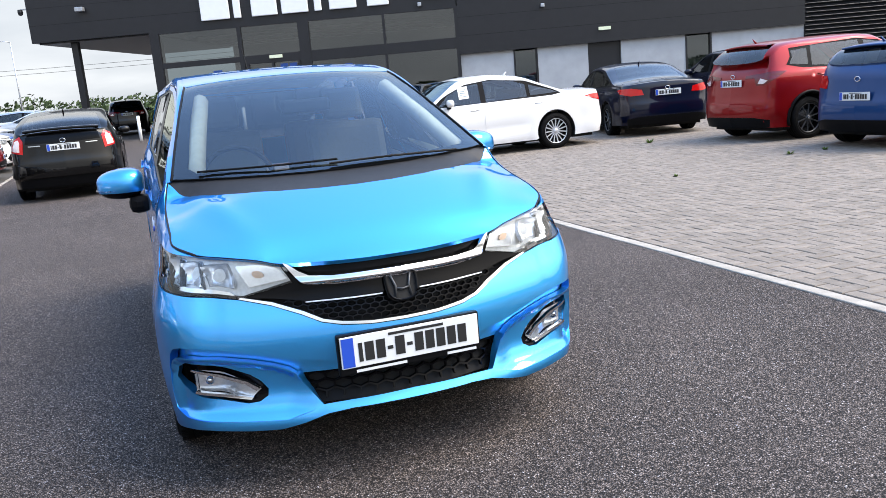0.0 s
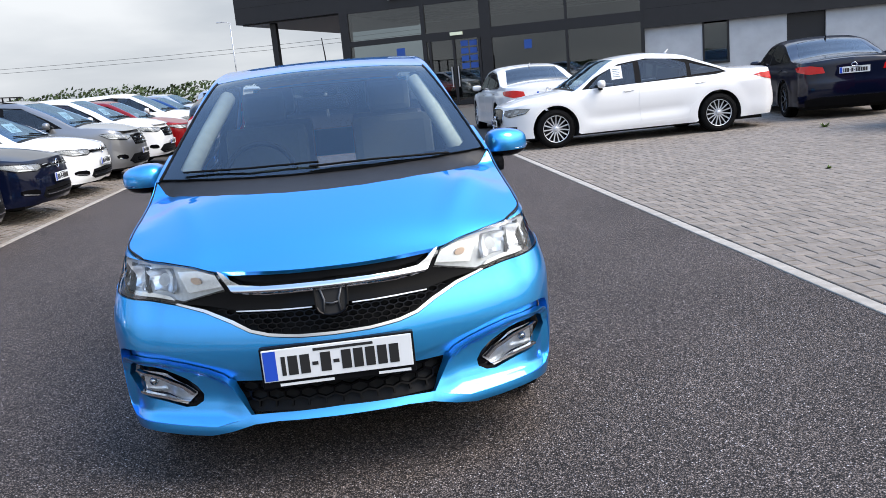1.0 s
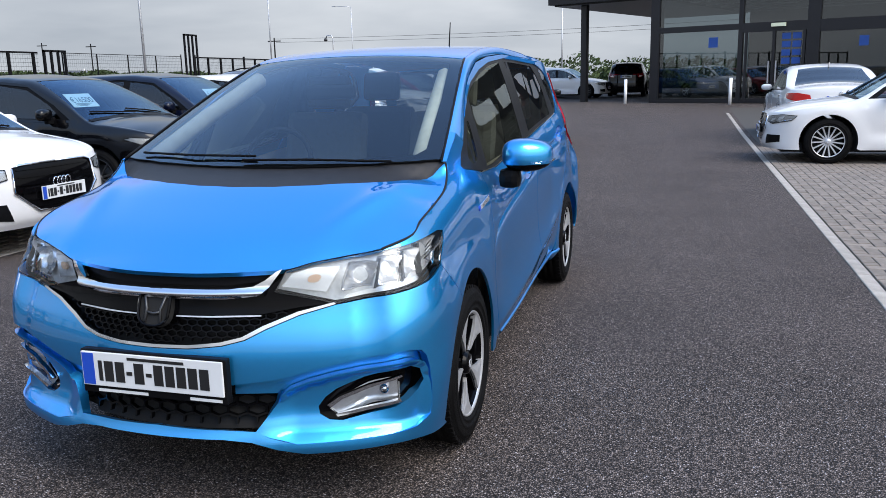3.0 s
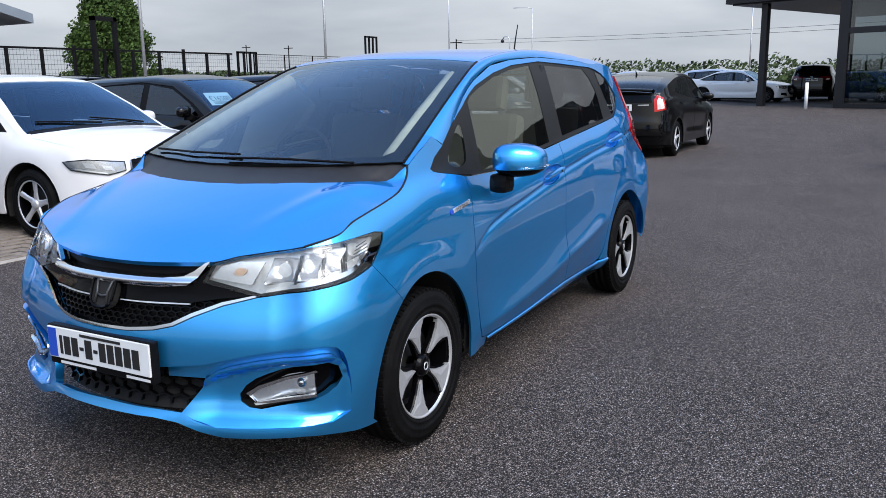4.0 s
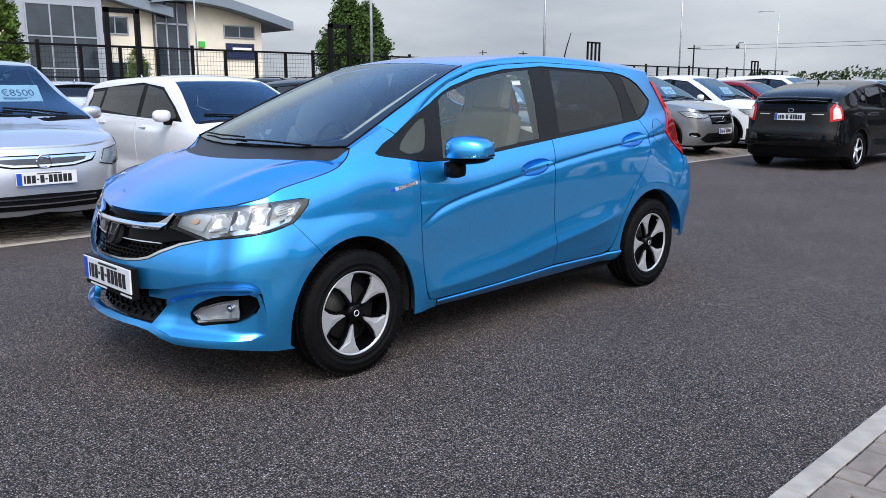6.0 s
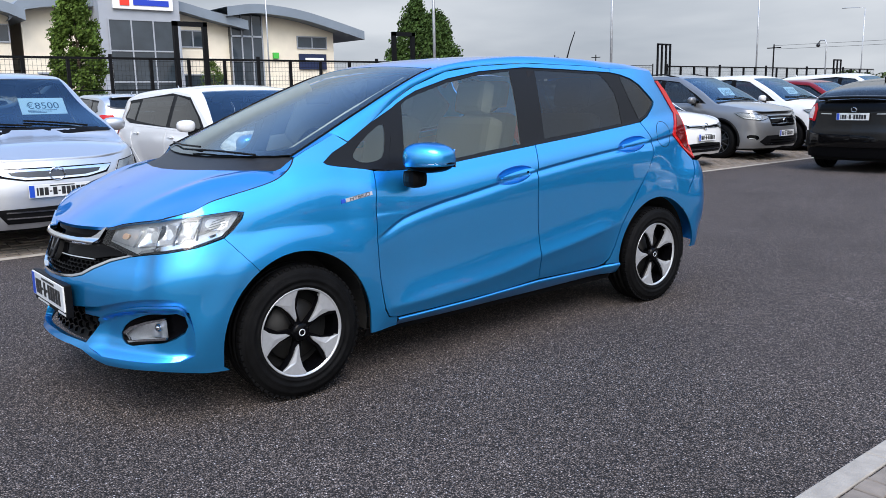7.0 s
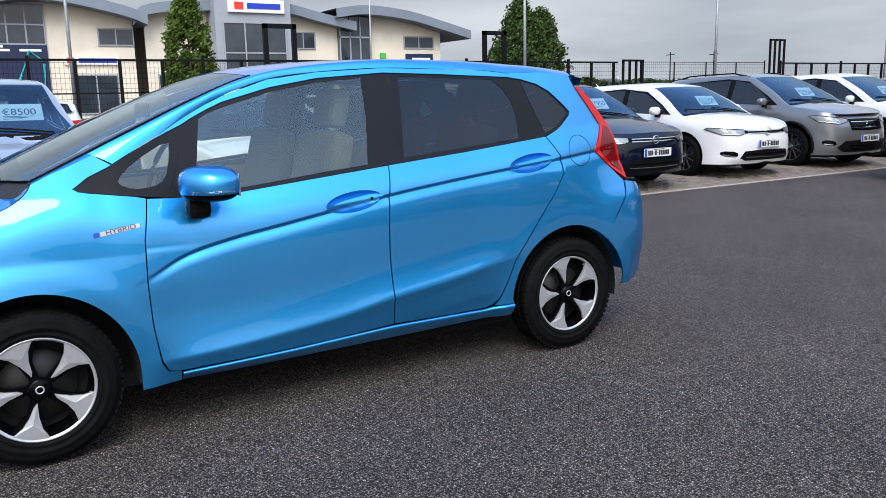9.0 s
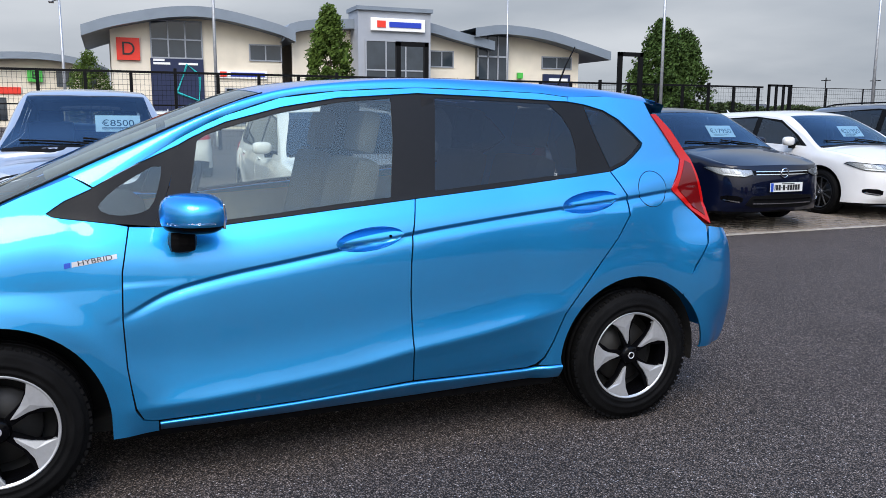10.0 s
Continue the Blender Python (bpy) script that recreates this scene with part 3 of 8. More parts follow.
def wheel(parent, at, turn, kind="blade", spin=0.0, r=0.298, rim=0.198, width=0.185, spokes=5, colour=None, dark=None, steer=0.0):
    """A wheel whose outer face looks along +x."""
    w = new("wheel")
    w.parent = parent
    w.matrix_basis = pose(*at, 0, 0, turn + steer)
    h = width / 2
    prof = [(-h + 0.01, rim - 0.01), (-h, rim + 0.02), (-h - 0.004, rim + 0.05), (-h + 0.006, r - 0.018), (-h + 0.022, r - 0.004)]
    for g in (-0.42, 0.0, 0.42):
        prof += [(h * g - 0.006, r - 0.001), (h * g - 0.004, r - 0.008), (h * g + 0.004, r - 0.008), (h * g + 0.006, r - 0.001)]
    prof += [(h - 0.030, r - 0.003), (h - 0.020, r - 0.005), (h - 0.012, r - 0.011), (h - 0.005, r - 0.020), (h - 0.001, r - 0.026), (h + 0.0005, r - 0.0265), (h + 0.002, rim + 0.066), (h + 0.005, rim + 0.058),
             (h + 0.0045, rim + 0.046), (h + 0.0065, rim + 0.044), (h + 0.006, rim + 0.034), (h + 0.0025, rim + 0.031), (h + 0.001, rim + 0.018), (h + 0.003, rim + 0.016), (h + 0.002, rim + 0.010), (h - 0.003, rim + 0.008), (h - 0.008, rim)]
    bm = lathe(prof, 56)
    tyre = part("tyre", bm, RUBBER, w, smooth=True)
    if kind == "blade":
        # shoulder blocks of the tread and small raised marks on the wall
        bm = bmesh.new()
        for k in range(64):
            t = 2 * math.pi * k / 64
            box(bm, h - 0.032, -0.0095, r - 0.012, h - 0.010, 0.0095, r - 0.0015, 0.0, Matrix.Rotation(t, 4, "X"))
        part("tread_block", bm, RUBBER, tyre)
    bm = lathe([(h - 0.010, rim + 0.001), (h - 0.004, rim + 0.001), (h - 0.004, rim - 0.0035), (h - 0.012, rim - 0.010)], 56)
    part("rim_ring", bm, colour or ALLOY, w, smooth=True)
    part("rim_barrel", lathe([(h - 0.012, rim - 0.0095), (h - 0.03, rim - 0.016), (-h + 0.02, rim - 0.02)], 40), dark or BLACKP, w, smooth=True)
    # disc colour darkened and a near-black back added for shade between the spokes
    part("brake_disc", lathe([(0.012, 0.03), (0.012, 0.135), (0.0, 0.138)], 40), DISC, w, smooth=True)
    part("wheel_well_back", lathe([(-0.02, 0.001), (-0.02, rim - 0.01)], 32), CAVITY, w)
    s_mat, d_mat = colour or ALLOY, dark or BLACKP
    for k in range(spokes):
        a0 = 2 * math.pi * (k + 0.10) / spokes + radians(spin)
        if kind == "blade":
            # dark inner spoke, and a pale blade that widens towards the rim
            for nm, outline, x0, m in (("spoke", [(0.035, -22), (rim * 0.62, -12), (rim * 0.98, -19), (rim * 0.98, 22), (rim * 0.55, 14), (0.035, 30)], h - 0.030, d_mat),
                                       ("blade", [(rim * 0.28, -2), (rim * 0.36, 6), (rim * 0.58, 8), (rim * 0.78, 12), (rim * 0.965, 18), (rim * 0.975, 7), (rim * 0.975, -7), (rim * 0.965, -20), (rim * 0.78, -14), (rim * 0.56, -9)], h - 0.020, s_mat)):
                bm = bmesh.new()
                front, rear = [], []
                for rr, an in outline:
                    t = a0 + radians(an)
                    dish = 0.012 * (rr / rim) ** 2
                    front.append(bm.verts.new((x0 + dish, rr * math.sin(t), rr * math.cos(t))))
                    rear.append(bm.verts.new((x0 + dish - 0.02, rr * math.sin(t), rr * math.cos(t))))
                c = [bm.verts.new((x0 + 0.012 * 0.4 + (0.005 if nm == "blade" else 0.002), rim * 0.68 * math.sin(a0), rim * 0.68 * math.cos(a0)))]
                n = len(front)
                for i in range(n):
                    j = (i + 1) % n
                    bm.faces.new((front[j], front[i], c[0]))
                    bm.faces.new((front[i], front[j], rear[j], rear[i]))
                bmesh.ops.recalc_face_normals(bm, faces=bm.faces)
                part(nm, bm, m, w)
        else:
            bm = bmesh.new()
            wd = 0.030 if spokes < 8 else 0.013
            rows = []
            for rr, f in ((0.03, 1.2), (rim * 0.5, 0.8), (rim * 0.985, 1.0)):
                dish = h - 0.030 + 0.016 * (rr / rim) ** 1.5
                t = Vector((0, math.sin(a0), math.cos(a0)))
                o = Vector((0, math.cos(a0), -math.sin(a0)))
                rows.append([t * rr + o * (wd * f) + Vector((dish - 0.012, 0, 0)), t * rr + o * (wd * f * 0.6) + Vector((dish, 0, 0)), t * rr - o * (wd * f * 0.6) + Vector((dish, 0, 0)), t * rr - o * (wd * f) + Vector((dish - 0.012, 0, 0))])
            part("spoke", grid_mesh(rows), s_mat, w)
    part("hub_cap", lathe([(h - 0.028, 0.045), (h - 0.016, 0.040), (h - 0.010, 0.034), (h - 0.009, 0.001)], 28), d_mat if kind == "blade" else s_mat, w, smooth=True)
    part("hub_badge", lathe([(h - 0.0085, 0.016), (h - 0.007, 0.015), (h - 0.0072, 0.012), (h - 0.0085, 0.011)], 24), ALLOYS, w, smooth=True)
    return w


def plate(parent, width=0.50, height=0.11, front=True):
    """A number plate in its own frame; it looks along -y."""
    p = part("number_plate", boxed(-width / 2, -0.004, 0, width / 2, 0.004, height, 0.002), WHITEP, parent, "white number plate with plain bars")
    part("plate_band", boxed(-width / 2 + 0.004, -0.0055, 0.004, -width / 2 + 0.046, -0.003, height - 0.004), EUBLUE, p)
    x = -width / 2 + 0.062
    for k, w in enumerate((0.022, 0.04, 0.04, 0.028, 0.042, 0.028, 0.04, 0.04, 0.04, 0.04, 0.04)):
        z0, z1 = (0.018, height - 0.026) if k not in (3, 5) else (height / 2 - 0.012, height / 2)
        part("plate_bar", boxed(x, -0.0055, z0, x + w - 0.008, -0.003, z1), INK, p)
        x += w
    part("plate_bar", boxed(-0.08, -0.0055, height - 0.018, 0.12, -0.003, height - 0.009), INK, p)
    return p


def build_hero():
    car = thing("hatchback_car", label="sky blue metallic five-door hatchback with chrome grille trim, parked on asphalt", category="car")
    P = lambda name, m, poly, surf=wall(), label="", **kw: panel(name, car, m, poly, surf, label, **kw)
    both = (1, -1)
    HL = [(1.123, 0.848), (1.108, 0.822), (1.066, 0.782), (1.021, 0.757), (0.908, 0.731), (0.726, 0.707), (0.579, 0.686), (0.386, 0.727), (0.425, 0.789), (0.511, 0.8095), (0.62, 0.8235), (0.76, 0.8385), (0.95, 0.850), (1.08, 0.855)]
    # bumper skin round the lower openings
    arch_f = arc(-0.005, 0.366, 122, 180, 10)
    bumper = [(0, 0.562), (0.12, 0.564), (0.227, 0.573), (0.295, 0.588), (0.363, 0.619), (0.465, 0.656), (0.579, 0.683), (0.726, 0.704), (0.908, 0.728), (1.019, 0.753)]
    bumper += side(arch_f) + side([(-0.371, 0.229)]) + [(1.0, 0.210), (0.90, 0.216), (0.80, 0.232), (0.715, 0.242), (0.556, 0.236), (0.465, 0.236), (0.386, 0.252), (0.306, 0.276), (0.216, 0.286), (0.1, 0.288), (0, 0.288)]
    opening = [(0, 0.318), (0.216, 0.312), (0.318, 0.306), (0.36, 0.288), (0.442, 0.268), (0.635, 0.272), (0.81, 0.276), (0.868, 0.298), (0.874, 0.35), (0.870, 0.41), (0.860, 0.47), (0.848, 0.505), (0.828, 0.526), (0.790, 0.536), (0.737, 0.535), (0.650, 0.524), (0.567, 0.508), (0.48, 0.488), (0.397, 0.468), (0.25, 0.452), (0, 0.452)]
    P("front_bumper", BLUE, bumper + opening, sides=both, grid=0.022, flange=0.03)
    blade = [(0.318, 0.306), (0.36, 0.288), (0.442, 0.268), (0.635, 0.272), (0.81, 0.276), (0.868, 0.298), (0.874, 0.35), (0.868, 0.41), (0.856, 0.455), (0.842, 0.482), (0.820, 0.496), (0.790, 0.500), (0.737, 0.498), (0.650, 0.489), (0.567, 0.476), (0.48, 0.456), (0.425, 0.436), (0.400, 0.418), (0.384, 0.385)]
    bezel = rounded([(0.497, 0.352), (0.543, 0.411), (0.635, 0.450), (0.715, 0.468), (0.836, 0.474), (0.856, 0.40), (0.778, 0.352), (0.658, 0.335), (0.556, 0.316)], 1)

    def dish(u, z):
        # the lamp panel falls back from its upper blade and its lower rim
        rim = float(np.interp(u, [0.40, 0.425, 0.48, 0.567, 0.65, 0.737, 0.79, 0.82, 0.842, 0.856], [0.418, 0.436, 0.456, 0.476, 0.489, 0.498, 0.50, 0.496, 0.482, 0.455]))
        k = sm(0, 1, (rim - 0.007 - z) / 0.020) * sm(0.262, 0.305, z) * sm(0.33, 0.45, u) * sm(0.88, 0.83, u)
        return -0.026 * k

    for s in (1, -1):
        P("lamp_panel", BLUE, blade, wall(dish), holes=[bezel], grid=0.016, flange=0.03, sides=(s,))
        P("fog_lamp_bezel", BLACKP, bezel, wall(lambda u, z: -0.030 - 0.035 * sm(0.5, 0.75, u)), grid=0.02, flange=0.0, sides=(s,))
        fog = [(0.533, 0.370), (0.579, 0.398), (0.669, 0.428), (0.762, 0.448), (0.765, 0.372), (0.647, 0.352), (0.567, 0.341)]
        lamp = new("fog_lamp")
        lamp.parent = car
        panel("reflector", lamp, REFLECTOR, fog, wall(lambda u, z: -0.032 - 0.02 * math.exp(-((u - 0.69) / 0.06) ** 2)), grid=0.012, sides=(s,), flange=0.0)
        panel("lens", lamp, GLASS_C, fog, wall(-0.022), sides=(s,), flange=0.012)
        panel("chrome_blade", lamp, CHROME, [(0.535, 0.374), (0.579, 0.402), (0.669, 0.433), (0.765, 0.455), (0.77, 0.449), (0.669, 0.422), (0.583, 0.391), (0.548, 0.366)], wall(-0.012), sides=(s,), flange=0.015)
        panel("chrome_blade", lamp, CHROME, [(0.560, 0.345), (0.567, 0.337), (0.647, 0.349), (0.765, 0.366), (0.762, 0.375), (0.647, 0.359)], wall(-0.012), sides=(s,), flange=0.015)
        p = hero_wall(0.72, 0.408, -0.04)
        bm = bmesh.new()
        bmesh.ops.create_uvsphere(bm, u_segments=20, v_segments=12, radius=0.017, matrix=Matrix.Translation((p[0] * s, p[1], p[2])))
        part("bulb_lens", bm, CHROME, lamp, smooth=True)
    P("bumper_groove", BLUE, [(0.25, 0.462), (0.397, 0.484), (0.567, 0.526), (0.737, 0.556), (0.84, 0.546), (0.875, 0.47), (0.737, 0.465), (0.567, 0.45), (0.40, 0.41), (0.25, 0.41)], wall(-0.036), sides=(1,), flange=0.0)
    P("bumper_groove", BLUE, [(0.25, 0.462), (0.397, 0.484), (0.567, 0.526), (0.737, 0.556), (0.84, 0.546), (0.875, 0.47), (0.737, 0.465), (0.567, 0.45), (0.40, 0.41), (0.25, 0.41)], wall(-0.036), sides=(-1,), flange=0.0)
    # near-black sheets stand in for the shade behind both grilles
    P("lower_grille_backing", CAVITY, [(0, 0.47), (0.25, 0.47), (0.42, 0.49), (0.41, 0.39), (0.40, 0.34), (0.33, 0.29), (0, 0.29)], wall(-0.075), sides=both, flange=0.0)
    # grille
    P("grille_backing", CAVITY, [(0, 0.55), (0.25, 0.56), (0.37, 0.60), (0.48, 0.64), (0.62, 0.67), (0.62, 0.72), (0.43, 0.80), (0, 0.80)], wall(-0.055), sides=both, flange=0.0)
    P("grille_band", BLACKP, [(0, 0.662), (0.10, 0.662), (0.227, 0.661), (0.352, 0.662), (0.454, 0.678), (0.575, 0.688), (0.388, 0.724), (0.41, 0.768), (0.345, 0.722), (0.238, 0.712), (0, 0.714)], wall(-0.006), sides=both, flange=0.03)
    P("grille_upper_strip", TRIM, [(0, 0.744), (0.25, 0.744), (0.335, 0.752), (0.41, 0.792), (0.30, 0.778), (0.15, 0.772), (0, 0.770)], wall(-0.03), sides=both, flange=0.01)
    P("chrome_wing", CHROME, [(0, 0.713), (0.113, 0.713), (0.238, 0.711), (0.34, 0.720), (0.372, 0.743), (0.404, 0.782), (0.414, 0.795), (0.398, 0.790), (0.36, 0.764), (0.325, 0.748), (0.25, 0.741), (0.113, 0.742), (0, 0.742)], wall(lambda u, z: 0.012 + 0.012 * sm(0.711, 0.727, z) * sm(0.744, 0.73, z) - 0.01 * sm(0.3, 0.41, u)), sides=both, grid=0.008, flange=0.03)
    lower = [(0, 0.566), (0.12, 0.568), (0.227, 0.577), (0.295, 0.592), (0.363, 0.623), (0.465, 0.660), (0.579, 0.687)]
    P("chrome_strip", CHROME, lower + [(0.573, 0.692), (0.46, 0.669), (0.353, 0.631), (0.287, 0.600), (0.223, 0.5865), (0.12, 0.5775), (0, 0.5755)], wall(0.004), sides=both, grid=0.012, flange=0.02)
    for s in both:
        P("band_line", ALLOYS, [(0.07, 0.657), (0.227, 0.656), (0.345, 0.657), (0.345, 0.6605), (0.227, 0.6605), (0.07, 0.6605)], wall(0.0), sides=(s,), flange=0.01)

    def comb(name, zone, off, dx, dz, t):
        """Bars of a honeycomb."""
        verts, faces = [], []
        for row in range(-2, 40):
            for col in range(-1, 40):
                cx, cz = (col + 0.5 * (row % 2)) * dx, 0.29 + row * dz
                ring = [(cx - dx / 2, cz - dz / 3), (cx - dx / 2, cz + dz / 3), (cx, cz + dz * 2 / 3)]
                ring.append((cx + dx / 2, cz + dz / 3))
                for a, b in zip(ring, ring[1:]):
                    mid = ((a[0] + b[0]) / 2, (a[1] + b[1]) / 2)
                    if mid[0] < 0 or not inside(mid, zone):
                        continue
                    d = np.array(b) - np.array(a)
                    o = np.array((-d[1], d[0])) / np.linalg.norm(d) * t
                    for s in (1, -1):
                        k = len(verts)
                        for q in (np.array(a) - o, np.array(a) + o, np.array(b) + o, np.array(b) - o):
                            for f in (off, off - 0.014):
                                verts.append(tuple(hero_wall(abs(q[0]), q[1], f) * np.array([s * (1 if q[0] >= 0 else -1), 1, 1])))
                        faces += [(k, k + 2, k + 4, k + 6), (k, k + 1, k + 3, k + 2), (k + 2, k + 3, k + 5, k + 4), (k + 4, k + 5, k + 7, k + 6), (k + 6, k + 7, k + 1, k)]
        me = bpy.data.meshes.new(name)
        me.from_pydata(verts, [], faces)
        link(name, me, BLACKP, car)

    comb("grille_honeycomb", [(-0.01, 0.575), (0.22, 0.585), (0.29, 0.60), (0.36, 0.635), (0.44, 0.665), (0.35, 0.66), (0.10, 0.662), (-0.01, 0.662)], -0.018, 0.034, 0.0165, 0.0018)
    comb("lower_grille_honeycomb", [(-0.01, 0.315), (0.32, 0.31), (0.385, 0.35), (0.385, 0.395), (0.41, 0.43), (0.40, 0.475), (-0.01, 0.455)], -0.052, 0.062, 0.031, 0.003)
    # badge
    badge = new("front_badge")
    badge.parent = car
    c = (0, hero_wall(0, 0.685)[1] - 0.014, 0.684)
    ring = [(0.050, -0.060), (0.058, 0.02), (0.050, 0.060), (-0.050, 0.060), (-0.058, 0.02), (-0.050, -0.060)]
    tilt = pose(*c, -22, 0, 0)
    for nm, k, m, y0 in (("badge_plate", 1.0, CAVITY, 0.0), ("badge_rim", 1.0, BLACKP, -0.006)):
        bm = bmesh.new()
        o = rounded([(x * k, z * k) for x, z in ring], 2)
        if nm == "badge_plate":
            f = bm.faces.new([bm.verts.new((x, y0, z)) for x, z in o])
            r = bmesh.ops.extrude_face_region(bm, geom=[f])
            bmesh.ops.translate(bm, vec=(0, 0.02, 0), verts=[v for v in r["geom"] if isinstance(v, bmesh.types.BMVert)])
        else:
            tube([(x * 0.97, y0, z * 0.97) for x, z in o], 0.0045, 6, True, bm)
        bmesh.ops.transform(bm, matrix=tilt, verts=bm.verts)
        bmesh.ops.recalc_face_normals(bm, faces=bm.faces)
        part(nm, bm, m, badge)
    bm = bmesh.new()
    for x in (-1, 1):
        tube([(x * 0.040, -0.004, 0.046), (x * 0.024, -0.006, -0.006), (x * 0.028, -0.004, -0.046)], 0.0042, 6, bm=bm)
    tube([(-0.026, -0.005, -0.014), (0, -0.006, -0.020), (0.026, -0.005, -0.014)], 0.0038, 6, bm=bm)
    bmesh.ops.transform(bm, matrix=tilt, verts=bm.verts)
    part("badge_shape", bm, LAMPGREY, badge, smooth=True)
    # plate with its holder
    holder = new("plate_holder")
    holder.parent = car
    py = -0.812
    part("holder_frame", boxed(-0.258, py, 0.405, 0.258, py + 0.03, 0.548, 0.006), TRIM, holder)
    p = plate(holder)
    p.matrix_basis = pose(0, py - 0.003, 0.432)
    for x0, x1 in ((-0.20, -0.02), (0.13, 0.24)):
        part("holder_bar", boxed(x0, py - 0.002, 0.412, x1, py + 0.004, 0.421), WHITEP, holder, "white lettering bar")
    # headlamps
    for s in (1, -1):
        lamp = new("headlamp")
        lamp.parent = car
        panel("housing", lamp, LAMPPALE, HL, wall(-0.045), sides=(s,), flange=0.0)
        panel("lens", lamp, GLASS_C, HL, wall(-0.002), sides=(s,), flange=0.004, grid=0.02)
        rimp = dense(HL, 0.03)
        bm = tube([tuple(hero_wall(u, z, -0.004) * np.array([s, 1, 1])) for u, z in rimp], 0.0018, 5, True)
        part("seal", bm, BLACKP, lamp, smooth=True)
        panel("light_strip", lamp, CHROME, [(0.60, 0.694), (0.726, 0.713), (0.908, 0.737), (1.021, 0.762), (1.06, 0.79), (1.045, 0.795), (1.01, 0.775), (0.908, 0.752), (0.726, 0.728), (0.62, 0.708)], wall(-0.022), sides=(s,), flange=0.02)
        # reflector bays
        for u0, u1, z0, z1, lean in ((0.60, 0.70, 0.722, 0.800, 0.035), (0.72, 0.80, 0.735, 0.815, 0.035), (0.82, 0.90, 0.75, 0.825, 0.035), (0.92, 1.05, 0.775, 0.838, 0.03)):
            bay = [(u0, z0), (u1, z0 + 0.008), (u1 + lean, z1), (u0 + lean, z1 - 0.004)]
            um, zm = (u0 + u1 + lean) / 2, (z0 + z1) / 2
            panel("reflector", lamp, REFLECTOR, bay, wall(lambda u, z, um=um, zm=zm, w=(u1 - u0): -0.050 + 0.024 * min(1.5, ((u - um) / (w * 0.6)) ** 2 + ((z - zm) / 0.05) ** 2)), sides=(s,), flange=0.012, grid=0.012)
        for u0, z0, z1 in ((0.705, 0.722, 0.812), (0.806, 0.737, 0.826), (0.906, 0.752, 0.838)):
            panel("divider", lamp, LAMPGREY, [(u0, z0), (u0 + 0.010, z0 + 0.001), (u0 + 0.048, z1), (u0 + 0.036, z1 - 0.001)], wall(-0.020), sides=(s,), flange=0.025)
        for k in range(4):
            panel("rib", lamp, LAMPGREY, [(0.955 + 0.012 * k, 0.785 + 0.011 * k), (1.045, 0.800 + 0.010 * k), (1.045, 0.8025 + 0.010 * k), (0.955 + 0.012 * k, 0.7875 + 0.011 * k)], wall(-0.018), sides=(s,), flange=0.004)
        panel("indicator", lamp, REFLECTOR, [(0.405, 0.735), (0.55, 0.715), (0.60, 0.79), (0.51, 0.79), (0.44, 0.775)], wall(-0.032), sides=(s,), flange=0.02)
        panel("indicator_bulb", lamp, AMBER, rounded([(0.485, 0.748), (0.525, 0.745), (0.54, 0.770), (0.50, 0.772)], 2), wall(-0.024), sides=(s,), flange=0.006)
    # wings, doors, sills, quarters
    HOODSIDE = [(-0.43, 0.868), (-0.348, 0.897), (-0.254, 0.917), (-0.156, 0.936), (-0.055, 0.961), (0.005, 0.992), (0.038, 1.022), (0.054, 1.049)]
    folds = [side([(y, CREASE(y) + h) for y in np.arange(0.3, 2.75, 0.016)]) for h in (0.005, -0.0015, -0.006, -0.010, -0.014, -0.019, -0.026, -0.036)]
    folds += [side([(y, LOWER(y) + h) for y in np.arange(0.42, 2.3, 0.02)]) for h in (-0.022, -0.011, -0.003, 0.004, 0.012, 0.024)]
    HOODSIDE = [tuple(q) for q in spline(HOODSIDE, 4)]
    for s in (1, -1):
        fender = side(arc(-0.005, 0.366, 121.65, 2, 26)) + side([(0.361, 0.224), (0.513, 0.231), (0.513, 0.270), (0.462, 0.280), (0.438, 0.32), (0.427, 0.40), (0.417, 0.481), (0.411, 0.65), (0.417, 0.815), (0.444, 0.968), (0.40, 0.978), (0.30, 0.993), (0.242, 1.002), (0.205, 1.010), (0.188, 1.022), (0.244, 1.062), (0.33, 1.102), (0.268, 1.142)])
        fender += side([(0.20, 1.112), (0.12, 1.080)] + HOODSIDE[::-1])
        fender += [(0.76, 0.838), (0.95, 0.851), (1.08, 0.857), (1.126, 0.849), (1.112, 0.822), (1.069, 0.7815), (1.0212, 0.7545)]
        P("front_wing", BLUE, fender, sides=(s,), grid=0.02, lines=folds[:8])
        cup = lambda cy, cz: [(cy + 0.135 * math.cos(t), cz + 0.014 * math.cos(t) + 0.045 * math.sin(t)) for t in (2 * math.pi * k / 28 for k in range(28))]
        cups = (cup(1.315, 0.886), cup(2.297, 0.998))
        fdoor = [(0.449, 0.966), (0.536, 0.961), (0.763, 0.957), (1.2, 1.000), (1.514, 1.030), (1.489, 0.905), (1.477, 0.78), (1.474, 0.665), (1.478, 0.48), (1.485, 0.304), (1.178, 0.286), (0.852, 0.279), (0.50, 0.275), (0.466, 0.285), (0.443, 0.33), (0.432, 0.40), (0.422, 0.481), (0.416, 0.65), (0.422, 0.815)]
        rdoor = [(1.519, 1.031), (1.935, 1.069), (2.417, 1.122), (2.479, 1.022), (2.489, 0.937), (2.428, 0.842), (2.341, 0.738), (2.255, 0.63), (2.172, 0.526), (2.12, 0.41), (2.082, 0.338), (2.05, 0.308), (2.006, 0.297), (1.807, 0.296), (1.491, 0.304), (1.484, 0.48), (1.480, 0.665), (1.483, 0.78), (1.495, 0.905)]
